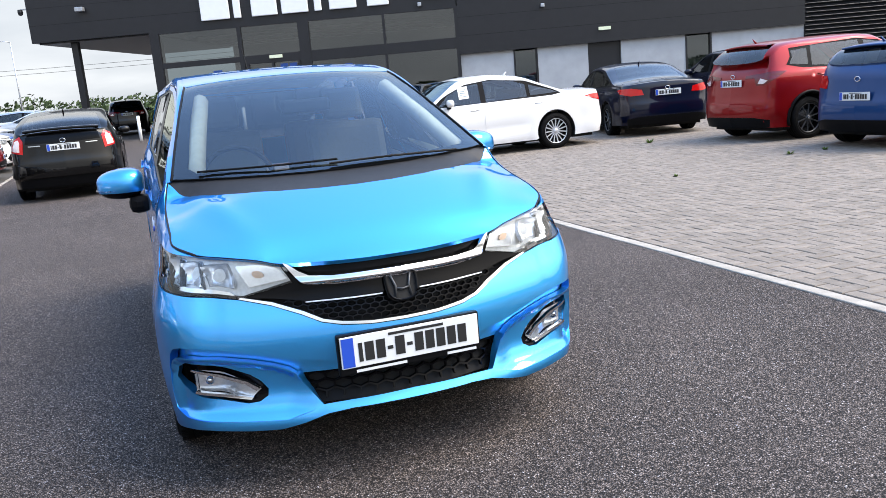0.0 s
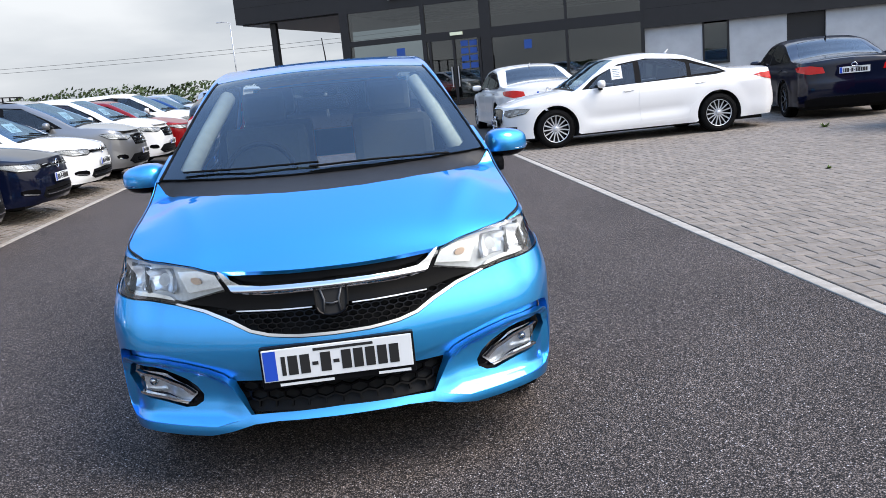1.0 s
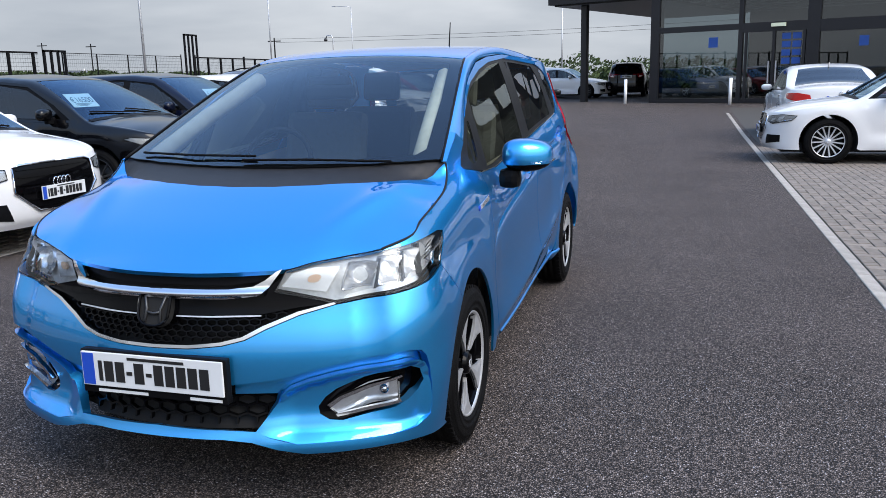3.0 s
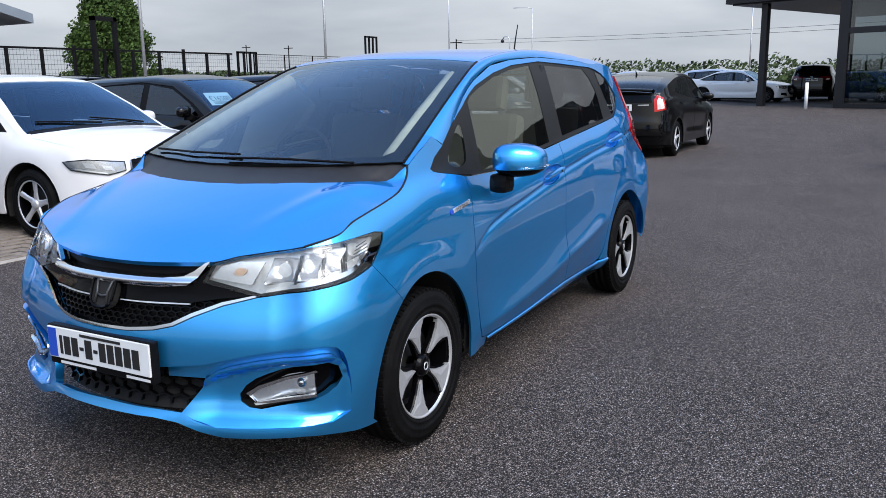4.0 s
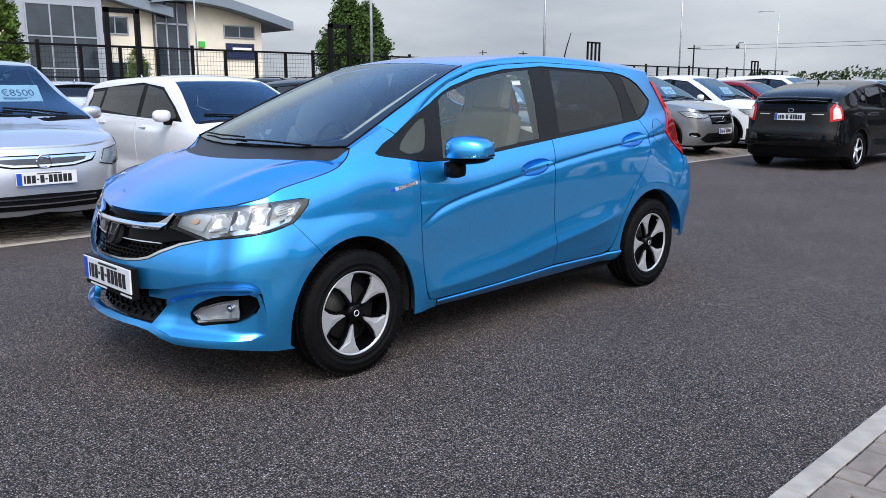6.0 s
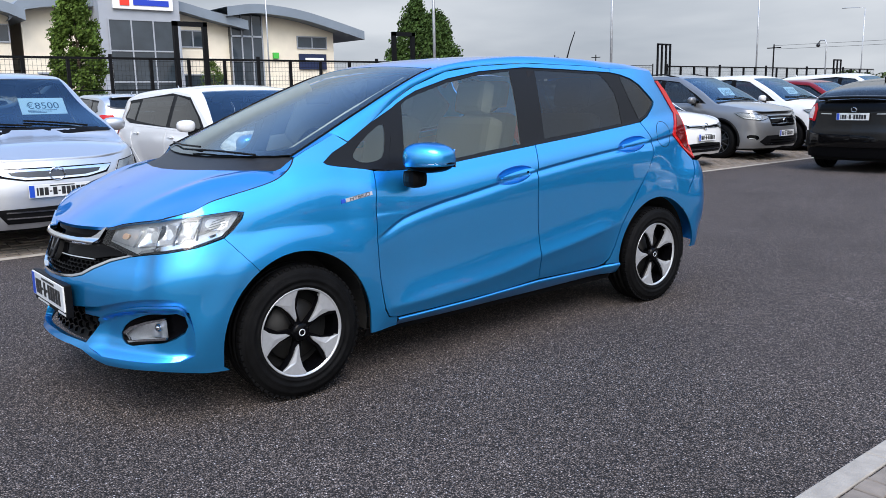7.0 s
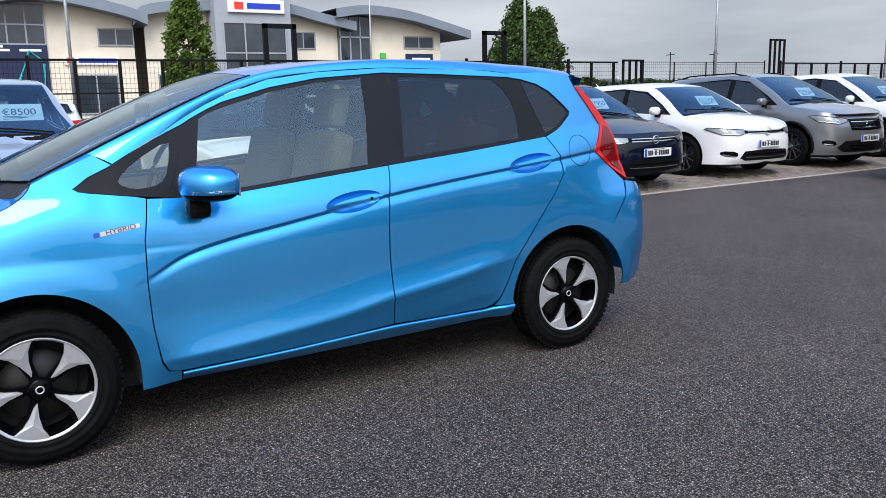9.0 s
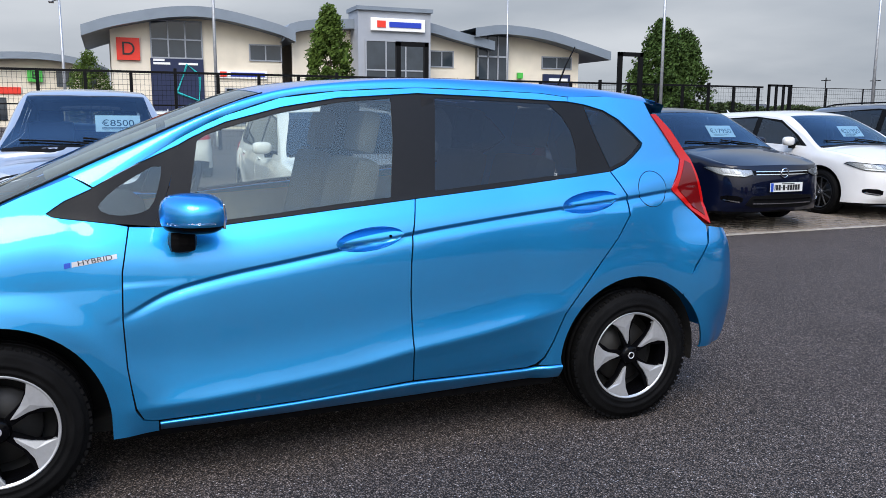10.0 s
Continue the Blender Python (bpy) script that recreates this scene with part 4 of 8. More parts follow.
        for nm, poly, cp, cy, cz in (("front_door", fdoor, cups[0], 1.315, 0.886), ("rear_door", rdoor, cups[1], 2.297, 0.998)):
            door = P(nm, BLUE, side(poly), sides=(s,), grid=0.016, holes=[side(cp)], lines=folds)
            bowl = lambda u, z, cy=cy, cz=cz: -0.026 * max(0.0, 1 - ((u - UY(cy)) / 0.14) ** 2 - ((z - cz - 0.1 * (u - UY(cy))) / 0.048) ** 2) ** 0.6
            panel("handle_cup", door, BLUE, side(cp), wall(bowl), sides=(s,), grid=0.012, flange=0.0)
            grip = [(cy - 0.118, cz - 0.016), (cy - 0.05, cz - 0.010), (cy + 0.06, cz + 0.002), (cy + 0.128, cz + 0.010), (cy + 0.132, cz + 0.024), (cy + 0.09, cz + 0.032), (cy, cz + 0.020), (cy - 0.10, cz + 0.002)]
            panel("handle", door, BLUE, side(rounded(grip, 2)), wall(lambda u, z, cy=cy, cz=cz: 0.014 + 0.008 * (1 - ((z - cz - 0.006 - 0.09 * (u - UY(cy))) / 0.02) ** 2)), sides=(s,), grid=0.008, flange=0.022)
            if nm == "front_door" and s > 0:
                bm = tube([tuple(hero_wall(UY(cy + 0.075), cz + 0.012, 0.020)), tuple(hero_wall(UY(cy + 0.075), cz + 0.012, 0.0245))], 0.006, 10)
                part("lock_button", bm, BLACKP, door)
        # sill: a rounded ridge under the doors, tucked in towards the ground
        rows = []
        for y in np.linspace(0.519, 2.168, 56):
            top = float(np.interp(y, [0.519, 1.0, 1.488, 2.006, 2.06, 2.168], [0.267, 0.277, 0.296, 0.289, 0.296, 0.30]))
            low = float(np.interp(y, [0.519, 0.958, 1.483, 2.168], [0.222, 0.222, 0.226, 0.236]))
            prof = ((0.0, -0.006), (0.03, 0.001), (0.10, 0.0055), (0.20, 0.007), (0.30, 0.0045), (0.42, -0.001), (0.60, -0.008), (0.80, -0.018), (1.0, -0.030))
            rows.append([hero_wall(UY(y), top + (low - top) * t, off) * np.array([s, 1, 1]) for t, off in prof])
        bm = grid_mesh(rows)
        bmesh.ops.recalc_face_normals(bm, faces=bm.faces)
        part("sill", bm, BLUE, car, smooth=True)
        P("sill_lower", TRIM, side([(0.37, 0.222), (0.52, 0.226), (0.958, 0.225), (1.483, 0.230), (2.165, 0.236), (2.165, 0.190), (0.37, 0.185)]), wall(-0.06), sides=(s,), grid=0.05)
        quarter = side([(2.424, 1.122), (2.486, 1.022), (2.497, 0.937), (2.435, 0.842), (2.347, 0.735), (2.262, 0.627), (2.178, 0.523), (2.127, 0.408), (2.089, 0.334), (2.062, 0.302), (2.165, 0.302)])
        quarter += side(arc(2.527, 0.369, 175, 47, 22)) + side([(2.84, 0.70), (2.904, 0.793)]) + [(UY(2.86) + 0.06, 0.868)]
        quarter += side([(2.853, 0.933), (2.736, 1.039), (2.79, 1.11), (2.83, 1.168), (2.74, 1.30), (2.685, 1.375), (2.66, 1.43), (2.45, 1.447), (2.268, 1.443), (2.26, 1.424), (2.34, 1.412), (2.43, 1.388), (2.50, 1.350), (2.58, 1.28), (2.616, 1.243), (2.605, 1.224), (2.56, 1.19), (2.507, 1.155)])
        P("rear_quarter", BLUE, quarter, sides=(s,), grid=0.022, lines=folds[:8])
        bm = tube([tuple(hero_wall(UY(2.627 + 0.08 * math.cos(t)), 1.043 + 0.078 * math.sin(t), -0.001) * np.array([s, 1, 1])) for t in (2 * math.pi * k / 40 for k in range(40))], 0.0022, 4, True)
        if s > 0:
            part("fuel_flap", bm, TRIM, car)
        else:
            bm.free()
        # rear corner of the bumper
        rb = side([(2.786, 0.604), (2.912, 0.793)]) + [(UY(2.86) + 0.075, 0.866), (UY(2.86) + 0.25, 0.84), (HERO.u[-1] - 0.01, 0.70), (HERO.u[-1] - 0.01, 0.30), (UY(2.88) + 0.2, 0.30)] + side([(2.886, 0.305)]) + side(arc(2.527, 0.369, 2, 46, 8))
        P("rear_bumper", BLUE, rb, sides=(s,), grid=0.03)
        # side glass
        P("door_frame", BLUE, side([(0.50, 1.190), (0.632, 1.249), (0.665, 1.268), (0.735, 1.302), (0.807, 1.332), (1.021, 1.389), (1.245, 1.427), (1.578, 1.450), (1.881, 1.441), (2.26, 1.424), (2.264, 1.441), (2.13, 1.456), (1.88, 1.464), (1.58, 1.470), (1.25, 1.452), (1.02, 1.422), (0.81, 1.354), (0.735, 1.321), (0.650, 1.278), (0.60, 1.249)]), sides=(s,), grid=0.03, flange=0.008)
        dlo = side([(0.536, 0.963), (0.763, 0.959), (1.2, 1.002), (1.514, 1.032), (1.935, 1.071), (2.419, 1.124), (2.507, 1.157), (2.56, 1.192), (2.603, 1.226), (2.613, 1.243), (2.577, 1.28), (2.498, 1.350), (2.428, 1.388), (2.34, 1.411), (2.26, 1.422), (1.881, 1.439), (1.578, 1.448), (1.245, 1.425), (1.021, 1.387), (0.807, 1.331), (0.735, 1.300), (0.665, 1.266), (0.632, 1.247), (0.593, 1.104)])
        g1 = side([(0.70, 1.262), (0.735, 1.285), (0.807, 1.310), (1.019, 1.368), (1.244, 1.408), (1.465, 1.428), (1.452, 1.25), (1.420, 1.040), (1.2, 1.020), (0.95, 0.992), (0.767, 0.975), (0.640, 0.972), (0.672, 1.12)])
        g2 = side([(1.655, 1.432), (1.90, 1.424), (2.170, 1.412), (2.225, 1.36), (2.258, 1.30), (2.270, 1.23), (2.262, 1.120), (1.93, 1.090), (1.606, 1.060)])
        g3 = side([(2.340, 1.400), (2.425, 1.378), (2.49, 1.342), (2.565, 1.275), (2.598, 1.240), (2.55, 1.200), (2.50, 1.168), (2.425, 1.140), (2.37, 1.29)])
        P("window_frame", FRAME, dlo, wall(-0.007), holes=[g1, g2, g3], sides=(s,), grid=0.03)
        P("front_door_glass", GLASS_D, g1, wall(-0.009), sides=(s,), grid=0.04, flange=0.0)
        P("rear_door_glass", GLASS_P, g2, wall(-0.009), sides=(s,), grid=0.04, flange=0.0)
        P("rear_quarter_glass", GLASS_P, g3, wall(-0.005), sides=(s,), grid=0.04, flange=0.0)
        qw = side([(0.188, 1.022), (0.244, 1.064), (0.33, 1.105), (0.409, 1.143), (0.50, 1.188), (0.632, 1.249), (0.615, 1.18), (0.591, 1.104), (0.536, 0.965), (0.40, 0.980), (0.242, 1.004), (0.205, 1.011)])
        qg = side(rounded([(0.345, 1.028), (0.36, 1.06), (0.43, 1.115), (0.57, 1.190), (0.562, 1.12), (0.53, 1.03), (0.48, 1.008), (0.40, 1.005)], 1))
        P("quarter_light_frame", FRAME, qw, wall(-0.006), holes=[qg], sides=(s,), grid=0.03)
        P("quarter_light_glass", GLASS_D, qg, wall(-0.007), sides=(s,), grid=0.04, flange=0.0)
        # roof rail and windscreen pillar
        seam = [(0.335, 1.106), (0.409, 1.146), (0.50, 1.192), (0.60, 1.251), (0.650, 1.280), (0.735, 1.323), (0.81, 1.356), (1.02, 1.424), (1.25, 1.454), (1.58, 1.472), (1.88, 1.466), (2.13, 1.458), (2.27, 1.444), (2.45, 1.447), (2.68, 1.425)]
        rows = []
        for (y, z) in spline(seam, 5):
            a = hero_wall(UY(y), z, -0.002)
            b = edge_b(min(2.85, y - 0.08 + 0.12 * sm(0.33, 0.75, y)))
            n = np.array([0.62, -0.15 * sm(1.2, 0.4, y), 0.75])
            bulge = 0.007 + 0.009 * sm(0.35, 0.8, y)
            rows.append([(a + (b - a) * t + n * bulge * 4 * t * (1 - t)) * np.array([s, 1, 1]) for t in (0, 0.1, 0.25, 0.4, 0.55, 0.7, 0.85, 1.0)])
        bm = grid_mesh(rows if s < 0 else [r[::-1] for r in rows])
        bmesh.ops.recalc_face_normals(bm, faces=bm.faces)
        part("roof_rail", bm, BLUE, car, smooth=True)
        # narrow strip between wing and windscreen, and the seal along the glass
        rows = []
        for (y, z) in spline([(0.058, 1.052), (0.12, 1.081), (0.20, 1.113), (0.268, 1.142)], 4):
            a, b = hero_wall(UY(y), z, -0.002), edge_b(y - 0.012)
            rows.append([(a + (b - a) * t) * np.array([s, 1, 1]) for t in (0, 0.5, 1.0)])
        bm = grid_mesh(rows if s < 0 else [r[::-1] for r in rows])
        bmesh.ops.recalc_face_normals(bm, faces=bm.faces)
        part("pillar_foot", bm, BLUE, car, smooth=True)
        part("windscreen_seal", tube([tuple((edge_b(y) + np.array([0, 0, 0.001])) * np.array([s, 1, 1])) for y in np.linspace(0.05, 0.96, 14)], 0.0055, 6), TRIM, car, smooth=True)
        # tail lamp
        tail = new("tail_lamp")
        tail.parent = car
        panel("lens", tail, REDLENS, [(UY(y), z) if y < 2.86 else (UY(2.86) + (y - 2.86) * 0.9, z) for y, z in [(2.736, 1.039), (2.79, 1.105), (2.832, 1.168), (2.745, 1.295), (2.690, 1.372), (2.72, 1.372), (2.80, 1.30), (2.905, 1.172), (2.945, 1.021), (2.955, 0.878), (2.853, 0.938)]], wall(0.006), sides=(s,), grid=0.02, flange=0.02)
        panel("inner_lens", tail, DARKRED, [(UY(y), z) if y < 2.86 else (UY(2.86) + (y - 2.86) * 0.9, z) for y, z in [(2.772, 1.045), (2.812, 1.105), (2.858, 1.165), (2.895, 1.150), (2.922, 1.02), (2.93, 0.915), (2.862, 0.955)]], wall(0.0085), sides=(s,), grid=0.02, flange=0.003)
        # mirror
        mirror = new("door_mirror")
        mirror.parent = car
        bm = bmesh.new()
        bmesh.ops.create_uvsphere(bm, u_segments=28, v_segments=18, radius=1.0)
        for v in bm.verts:
            x, y, z = v.co
            q = (abs(x) ** 3 + abs(y) ** 3 + abs(z) ** 3) ** (1 / 3)
            x, y, z = x / q, y / q, z / q
            k = 1 - 0.16 * max(0, x) - 0.05 * (z > 0) * z
            v.co = ((0.893 + 0.104 * x) * s, 0.655 + 0.108 * y * k * (1.0 - 0.25 * (y < 0) * max(0, x)) + 0.014 * x, 1.023 + 0.072 * z * k - 0.004 * x)
        low = bm.copy()
        for b, up_half in ((bm, True), (low, False)):
            bmesh.ops.bisect_plane(b, geom=list(b.verts) + list(b.edges) + list(b.faces), plane_co=(0, 0, 0.986), plane_no=(0, 0, 1 if not up_half else -1), clear_outer=True)
            if s < 0:
                bmesh.ops.reverse_faces(b, faces=b.faces)
        for v in low.verts:
            v.co.x = s * (0.893 + (abs(v.co.x) - 0.893) * 0.965)
        part("housing", bm, BLUE, mirror, smooth=True)
        part("lower_shell", low, BLACKP, mirror, smooth=True)
        part("indicator_strip", tube([(s * (0.915 + 0.085 * min(1, 1.4 * t)), 0.565 + 0.16 * t * t, 0.994 + 0.006 * t) for t in (0.0, 0.2, 0.4, 0.6, 0.8, 0.97)], 0.0045, 6), GLASS_C, mirror, "clear indicator strip")
        part("foot", boxed(0.776, 0.572, 0.882, 0.868, 0.668, 0.968, 0.032, Matrix.Diagonal((s, 1, 1, 1))), TRIM, mirror)
        part("mirror_glass", boxed(0.82, 0.744, 0.975, 0.965, 0.752, 1.06, 0.003, Matrix.Diagonal((s, 1, 1, 1))), CHROME, mirror)
        # wheels and arches
        for c in (RF, RR):
            wheel(car, (0.71 * s, c, 0.298), 0 if s > 0 else 180, spin=-28 if c == RF else -22)
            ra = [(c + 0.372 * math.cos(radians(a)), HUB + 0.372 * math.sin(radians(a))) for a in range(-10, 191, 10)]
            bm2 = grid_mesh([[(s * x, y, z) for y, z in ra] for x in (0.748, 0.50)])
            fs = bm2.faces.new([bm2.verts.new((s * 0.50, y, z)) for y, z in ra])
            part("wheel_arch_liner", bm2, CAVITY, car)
    # bonnet
    front = [(p[0] - 0.0055 * sm(-0.66, -0.45, p[1]), p[1]) for p in spline(HOOD_EDGE, 4)]
    for s in (1, -1):
        gap = [(s * (p[0] - 0.002), p[1], p[2] - 0.0012) for p in spline(HOOD_EDGE[7:], 4)]
        # dark tube drawn along the edge for the shade in the shut gap
        part("bonnet_gap_shade", tube(gap, 0.0040, 6), CAVITY, car)
    rear = [(0.662, 0.012), (0.55, -0.100), (0.43, -0.172), (0.30, -0.222), (0.15, -0.252), (0, -0.262)]
    half = front + rear
    bonnet_poly = half + [(-x, y) for x, y in half[::-1] if x > 0]
    P("bonnet", BLUE, bonnet_poly, hood_surf(), grid=0.028, flange=0.016)
    # cowl, windscreen, roof
    base = [(0.678, 0.060), (0.60, 0.018), (0.45, -0.040), (0.30, -0.078), (0.15, -0.100), (0, -0.106)]
    ry, by = sorted((x, y) for x, y in rear), sorted(base)

    def cowl_surf(x, y):
        r = float(np.interp(abs(x), [q[0] for q in ry], [q[1] for q in ry]))
        b = float(np.interp(abs(x), [q[0] for q in by], [q[1] for q in by])) + 0.02
        t = sm(0, 1, (y - r) / max(0.02, b - r))
        return np.array([x, y, (hero_hood(x, y) - 0.006) * (1 - t) + (hero_top(x, y) - 0.010) * t])

    cowl = [(x, y - 0.002) for x, y in rear[::-1]] + [(0.692, 0.056), (0.675, 0.075)] + [(x, y + 0.02) for x, y in base[1:]]
    P("cowl_panel", COWL, [(x, y) for x, y in cowl], cowl_surf, grid=0.03, flange=0.01, sides=both)
    glassp = base[::-1] + [tuple(edge_b(y)[:2]) for y in (0.28, 0.6, 0.95)] + [(0.40, 0.930), (0.2, 0.915), (0, 0.91)]
    full = glassp + [(-x, y) for x, y in glassp[::-1] if x > 0]
    inner = [(0, -0.07), (0.30, -0.042), (0.58, 0.06), (0.608, 0.11), (0.555, 0.5), (0.49, 0.86), (0.3, 0.835), (0, 0.825)]
    inner = inner + [(-x, y) for x, y in inner[::-1] if x > 0]
    P("windscreen_frit", TRIM, full, top_surf(-0.004), grid=0.05, holes=[inner], flange=0.0)
    P("windscreen", GLASS_F, full, top_surf(0.0), grid=0.05, flange=0.0)
    roof = [tuple(edge_b(y)[:2]) for y in (0.955, 1.25, 1.6, 2.0, 2.4, 2.85)]
    roof = [(0, 0.914), (0.2, 0.919), (0.40, 0.934)] + roof + [(0, 2.93)]
    P("roof", BLUE, roof + [(-x, y) for x, y in roof[::-1] if x > 0], top_surf(0.001), grid=0.06, flange=0.02)
    bm = grid_mesh([[(x, 2.80 + 0.05 * k - 0.06 * x * x, 1.448 - 0.012 * k - 0.03 * x * x) for x in np.linspace(-0.47, 0.47, 13)] for k in (0, 1, 2)] + [[(x, 2.80 + 0.09 - 0.06 * x * x, 1.385 - 0.03 * x * x) for x in np.linspace(-0.46, 0.46, 13)]])
    part("spoiler", bm, BLUE, car, smooth=True)
    def gate(x0, x1, z0, z1):
        rows = []
        for z in np.linspace(z0, z1, 5):
            y = float(np.interp(z, [0.85, 1.0, 1.2, 1.40], [3.12, 3.05, 2.97, 2.88]))
            rows.append([(x, y - 0.06 - 0.24 * x * x, z) for x in np.linspace(x0, x1, 7)])
        return grid_mesh(rows)

    tailgate = part("tailgate", gate(-0.56, 0.56, 1.06, 0.85), BLUE, car, smooth=True)
    part("rear_glass", gate(-0.49, 0.49, 1.40, 1.06), GLASS_P, tailgate, smooth=True)
    for x0, x1 in ((-0.56, -0.49), (0.49, 0.56)):
        part("gate_pillar", gate(x0, x1, 1.40, 1.06), BLUE, tailgate, smooth=True)
    # added inner shell that shuts off the gaps; its near-black stands for shade
    for s in both:
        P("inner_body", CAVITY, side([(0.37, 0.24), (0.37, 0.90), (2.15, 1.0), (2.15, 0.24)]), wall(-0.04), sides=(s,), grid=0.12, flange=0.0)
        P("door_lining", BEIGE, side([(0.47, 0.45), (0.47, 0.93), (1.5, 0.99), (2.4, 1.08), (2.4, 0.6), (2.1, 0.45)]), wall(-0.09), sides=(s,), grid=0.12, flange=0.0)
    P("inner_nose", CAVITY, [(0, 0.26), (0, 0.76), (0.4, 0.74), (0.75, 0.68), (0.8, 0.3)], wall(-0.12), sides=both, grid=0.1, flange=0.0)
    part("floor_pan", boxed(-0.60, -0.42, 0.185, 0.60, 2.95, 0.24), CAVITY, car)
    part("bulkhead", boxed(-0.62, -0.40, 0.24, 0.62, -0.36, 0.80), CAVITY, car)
    # wipers
    for pts in ([(0.52, -0.035), (0.2, -0.072), (-0.06, -0.085)], [(-0.02, -0.055), (-0.3, -0.035), (-0.58, 0.035)]):
        path = [(x, y, max(hero_top(x, y), hero_hood(x, y)) + 0.014) for x, y in pts]
        part("wiper", tube(path, 0.005, 6), TRIM, car)
    # cabin
    part("dashboard", grid_mesh([[(x, y - 0.12 * (1 - x * x), z) for x in np.linspace(-0.66, 0.66, 9)] for y, z in ((0.12, 0.98), (0.35, 1.0), (0.55, 0.985), (0.62, 0.93), (0.66, 0.70))]), DASH, car, smooth=True)
    ring = [(-0.35 + 0.175 * math.cos(t), 0.74 + 0.06 * math.sin(t), 0.96 + 0.165 * math.sin(t)) for t in (2 * math.pi * k / 32 for k in range(32))]
    wheel_bm = tube(ring, 0.014, 8, True)
    for t in (0.15, math.pi - 0.15, -math.pi / 2):
        tube([(-0.35, 0.75, 0.955), (-0.35 + 0.17 * math.cos(t), 0.74 + 0.06 * math.sin(t), 0.96 + 0.16 * math.sin(t))], 0.016, 6, bm=wheel_bm)
    part("steering_wheel", wheel_bm, DASH, car, smooth=True)
    for x in (-0.36, 0.36):
        for y0, hgt in ((1.18, 0.0), (2.0, 0.02)):
            part("seat_base", boxed(x - 0.24, y0 - 0.40, 0.48, x + 0.24, y0 + 0.08, 0.66, 0.05), CLOTH, car)
            part("seat_back", boxed(-0.23, -0.06, 0, 0.23, 0.06, 0.58, 0.05, pose(x, y0 + 0.06, 0.62, -14)), CLOTH, car)
            part("head_rest", boxed(-0.12, -0.045, 0, 0.12, 0.045, 0.18, 0.035, pose(x, y0 + 0.21, 1.20 + hgt, -12)), CLOTH, car)
    part("rear_view_mirror", boxed(-0.12, 0.60, 1.27, 0.12, 0.625, 1.335, 0.015), DASH, car)
    for s in (1, -1):
        part("pillar_lining", tube([(s * x, y, hero_top(x, y) - 0.052) for x, y in ((0.585, 0.12), (0.535, 0.45), (0.475, 0.84))], 0.040, 8), BEIGE, car, smooth=True)
        part("centre_pillar_lining", tube([(s * 0.66, 1.56, 0.9), (s * 0.60, 1.60, 1.2), (s * 0.55, 1.62, 1.42)], 0.05, 6), DASH, car, smooth=True)
    part("headlining", grid_mesh([[(x, y, hero_top(x, y) - 0.045) for x in np.linspace(-0.5, 0.5, 7)] for y in np.linspace(1.0, 2.75, 8)]), BEIGE, car, smooth=True)
    # antenna, badge on the wing
    part("antenna", tube([(0, 2.56, 1.49), (-0.01, 2.62, 1.62), (-0.02, 2.68, 1.72)], 0.006, 6, taper=0.003), TRIM, car)
    part("antenna_base", tube([(0, 2.50, 1.492), (0, 2.56, 1.512), (0, 2.60, 1.495)], 0.014, 8), TRIM, car)
    for s in (1, -1):
        hb = P("wing_badge", ALLOYS, side([(0.262, 0.843), (0.405, 0.865), (0.405, 0.881), (0.262, 0.860)]), wall(0.003), sides=(s,), grid=0.03, flange=0.005, label="chrome wing badge")
        panel("badge_end", hb, EUBLUE, side([(0.238, 0.839), (0.258, 0.842), (0.258, 0.859), (0.238, 0.857)]), wall(0.003), sides=(s,), grid=0.03, flange=0.005)
        a, b = hero_wall(UY(0.27), 0.853), hero_wall(UY(0.40), 0.872)
        if s > 0:
            t = Vector(b - a).normalized()
            n = Vector((1, 0.0, 0.08))
            n = (n - t * n.dot(t)).normalized()
            m = Matrix.Identity(4)
            m.col[0][:3], m.col[1][:3], m.col[2][:3] = t, n.cross(t), n
            m.translation = Vector((a + b) / 2) + n * 0.007
            writing("badge_text", "HYBRID", 0.026, INK, hb, m @ Matrix.Diagonal((1.25, 1, 1, 1)))
    return car


hero = build_hero()

# ---- showroom ----
CLAD = mat("black_metal_cladding", (0.009, 0.009, 0.011), 0.42, metal=0.2, var=0.12, scale=3, coat=0.1)
GREYWALL = mat("pale_grey_render", (0.36, 0.37, 0.38), 0.85, var=0.08, scale=2.5, bump=0.2, bscale=60)
LETTER = mat("white_sign_acrylic", (0.82, 0.82, 0.80), 0.35, var=0.02)
SHOWFLOOR = mat("showroom_floor_tile", (0.30, 0.30, 0.30), 0.2, var=0.06, scale=1.5)
SHOWWALL = mat("showroom_wall", (0.14, 0.14, 0.145), 0.8, var=0.05)
BLIND = mat("pale_window_blind", (0.5, 0.52, 0.53), 0.7, var=0.08, scale=12)
STICKER = mat("blue_sticker", (0.01, 0.06, 0.26), 0.4, var=0.0)
STEEL = mat("galvanised_steel", (0.42, 0.43, 0.44), 0.45, metal=0.7, var=0.12, scale=8)
POSTBLACK = mat("black_powder_coat", (0.005, 0.005, 0.0055), 0.5, var=0.1, scale=10, spec=0.12)
CREAM = mat("cream_render", (0.74, 0.665, 0.53), 0.9, var=0.06, scale=0.8, bump=0.15, bscale=30)
ZINC = mat("grey_zinc_roof", (0.20, 0.235, 0.27), 0.5, metal=0.3, var=0.08, scale=0.7)
PLINTH = mat("grey_panel", (0.30, 0.32, 0.35), 0.6, var=0.05, scale=1)
DGLASS = mat("dark_office_glass", (0.03, 0.04, 0.05), 0.06, var=0.3, scale=0.6, coat=0.5)
NAVYSIGN = mat("navy_sign_panel", (0.006, 0.014, 0.055), 0.5, var=0.04, scale=1)
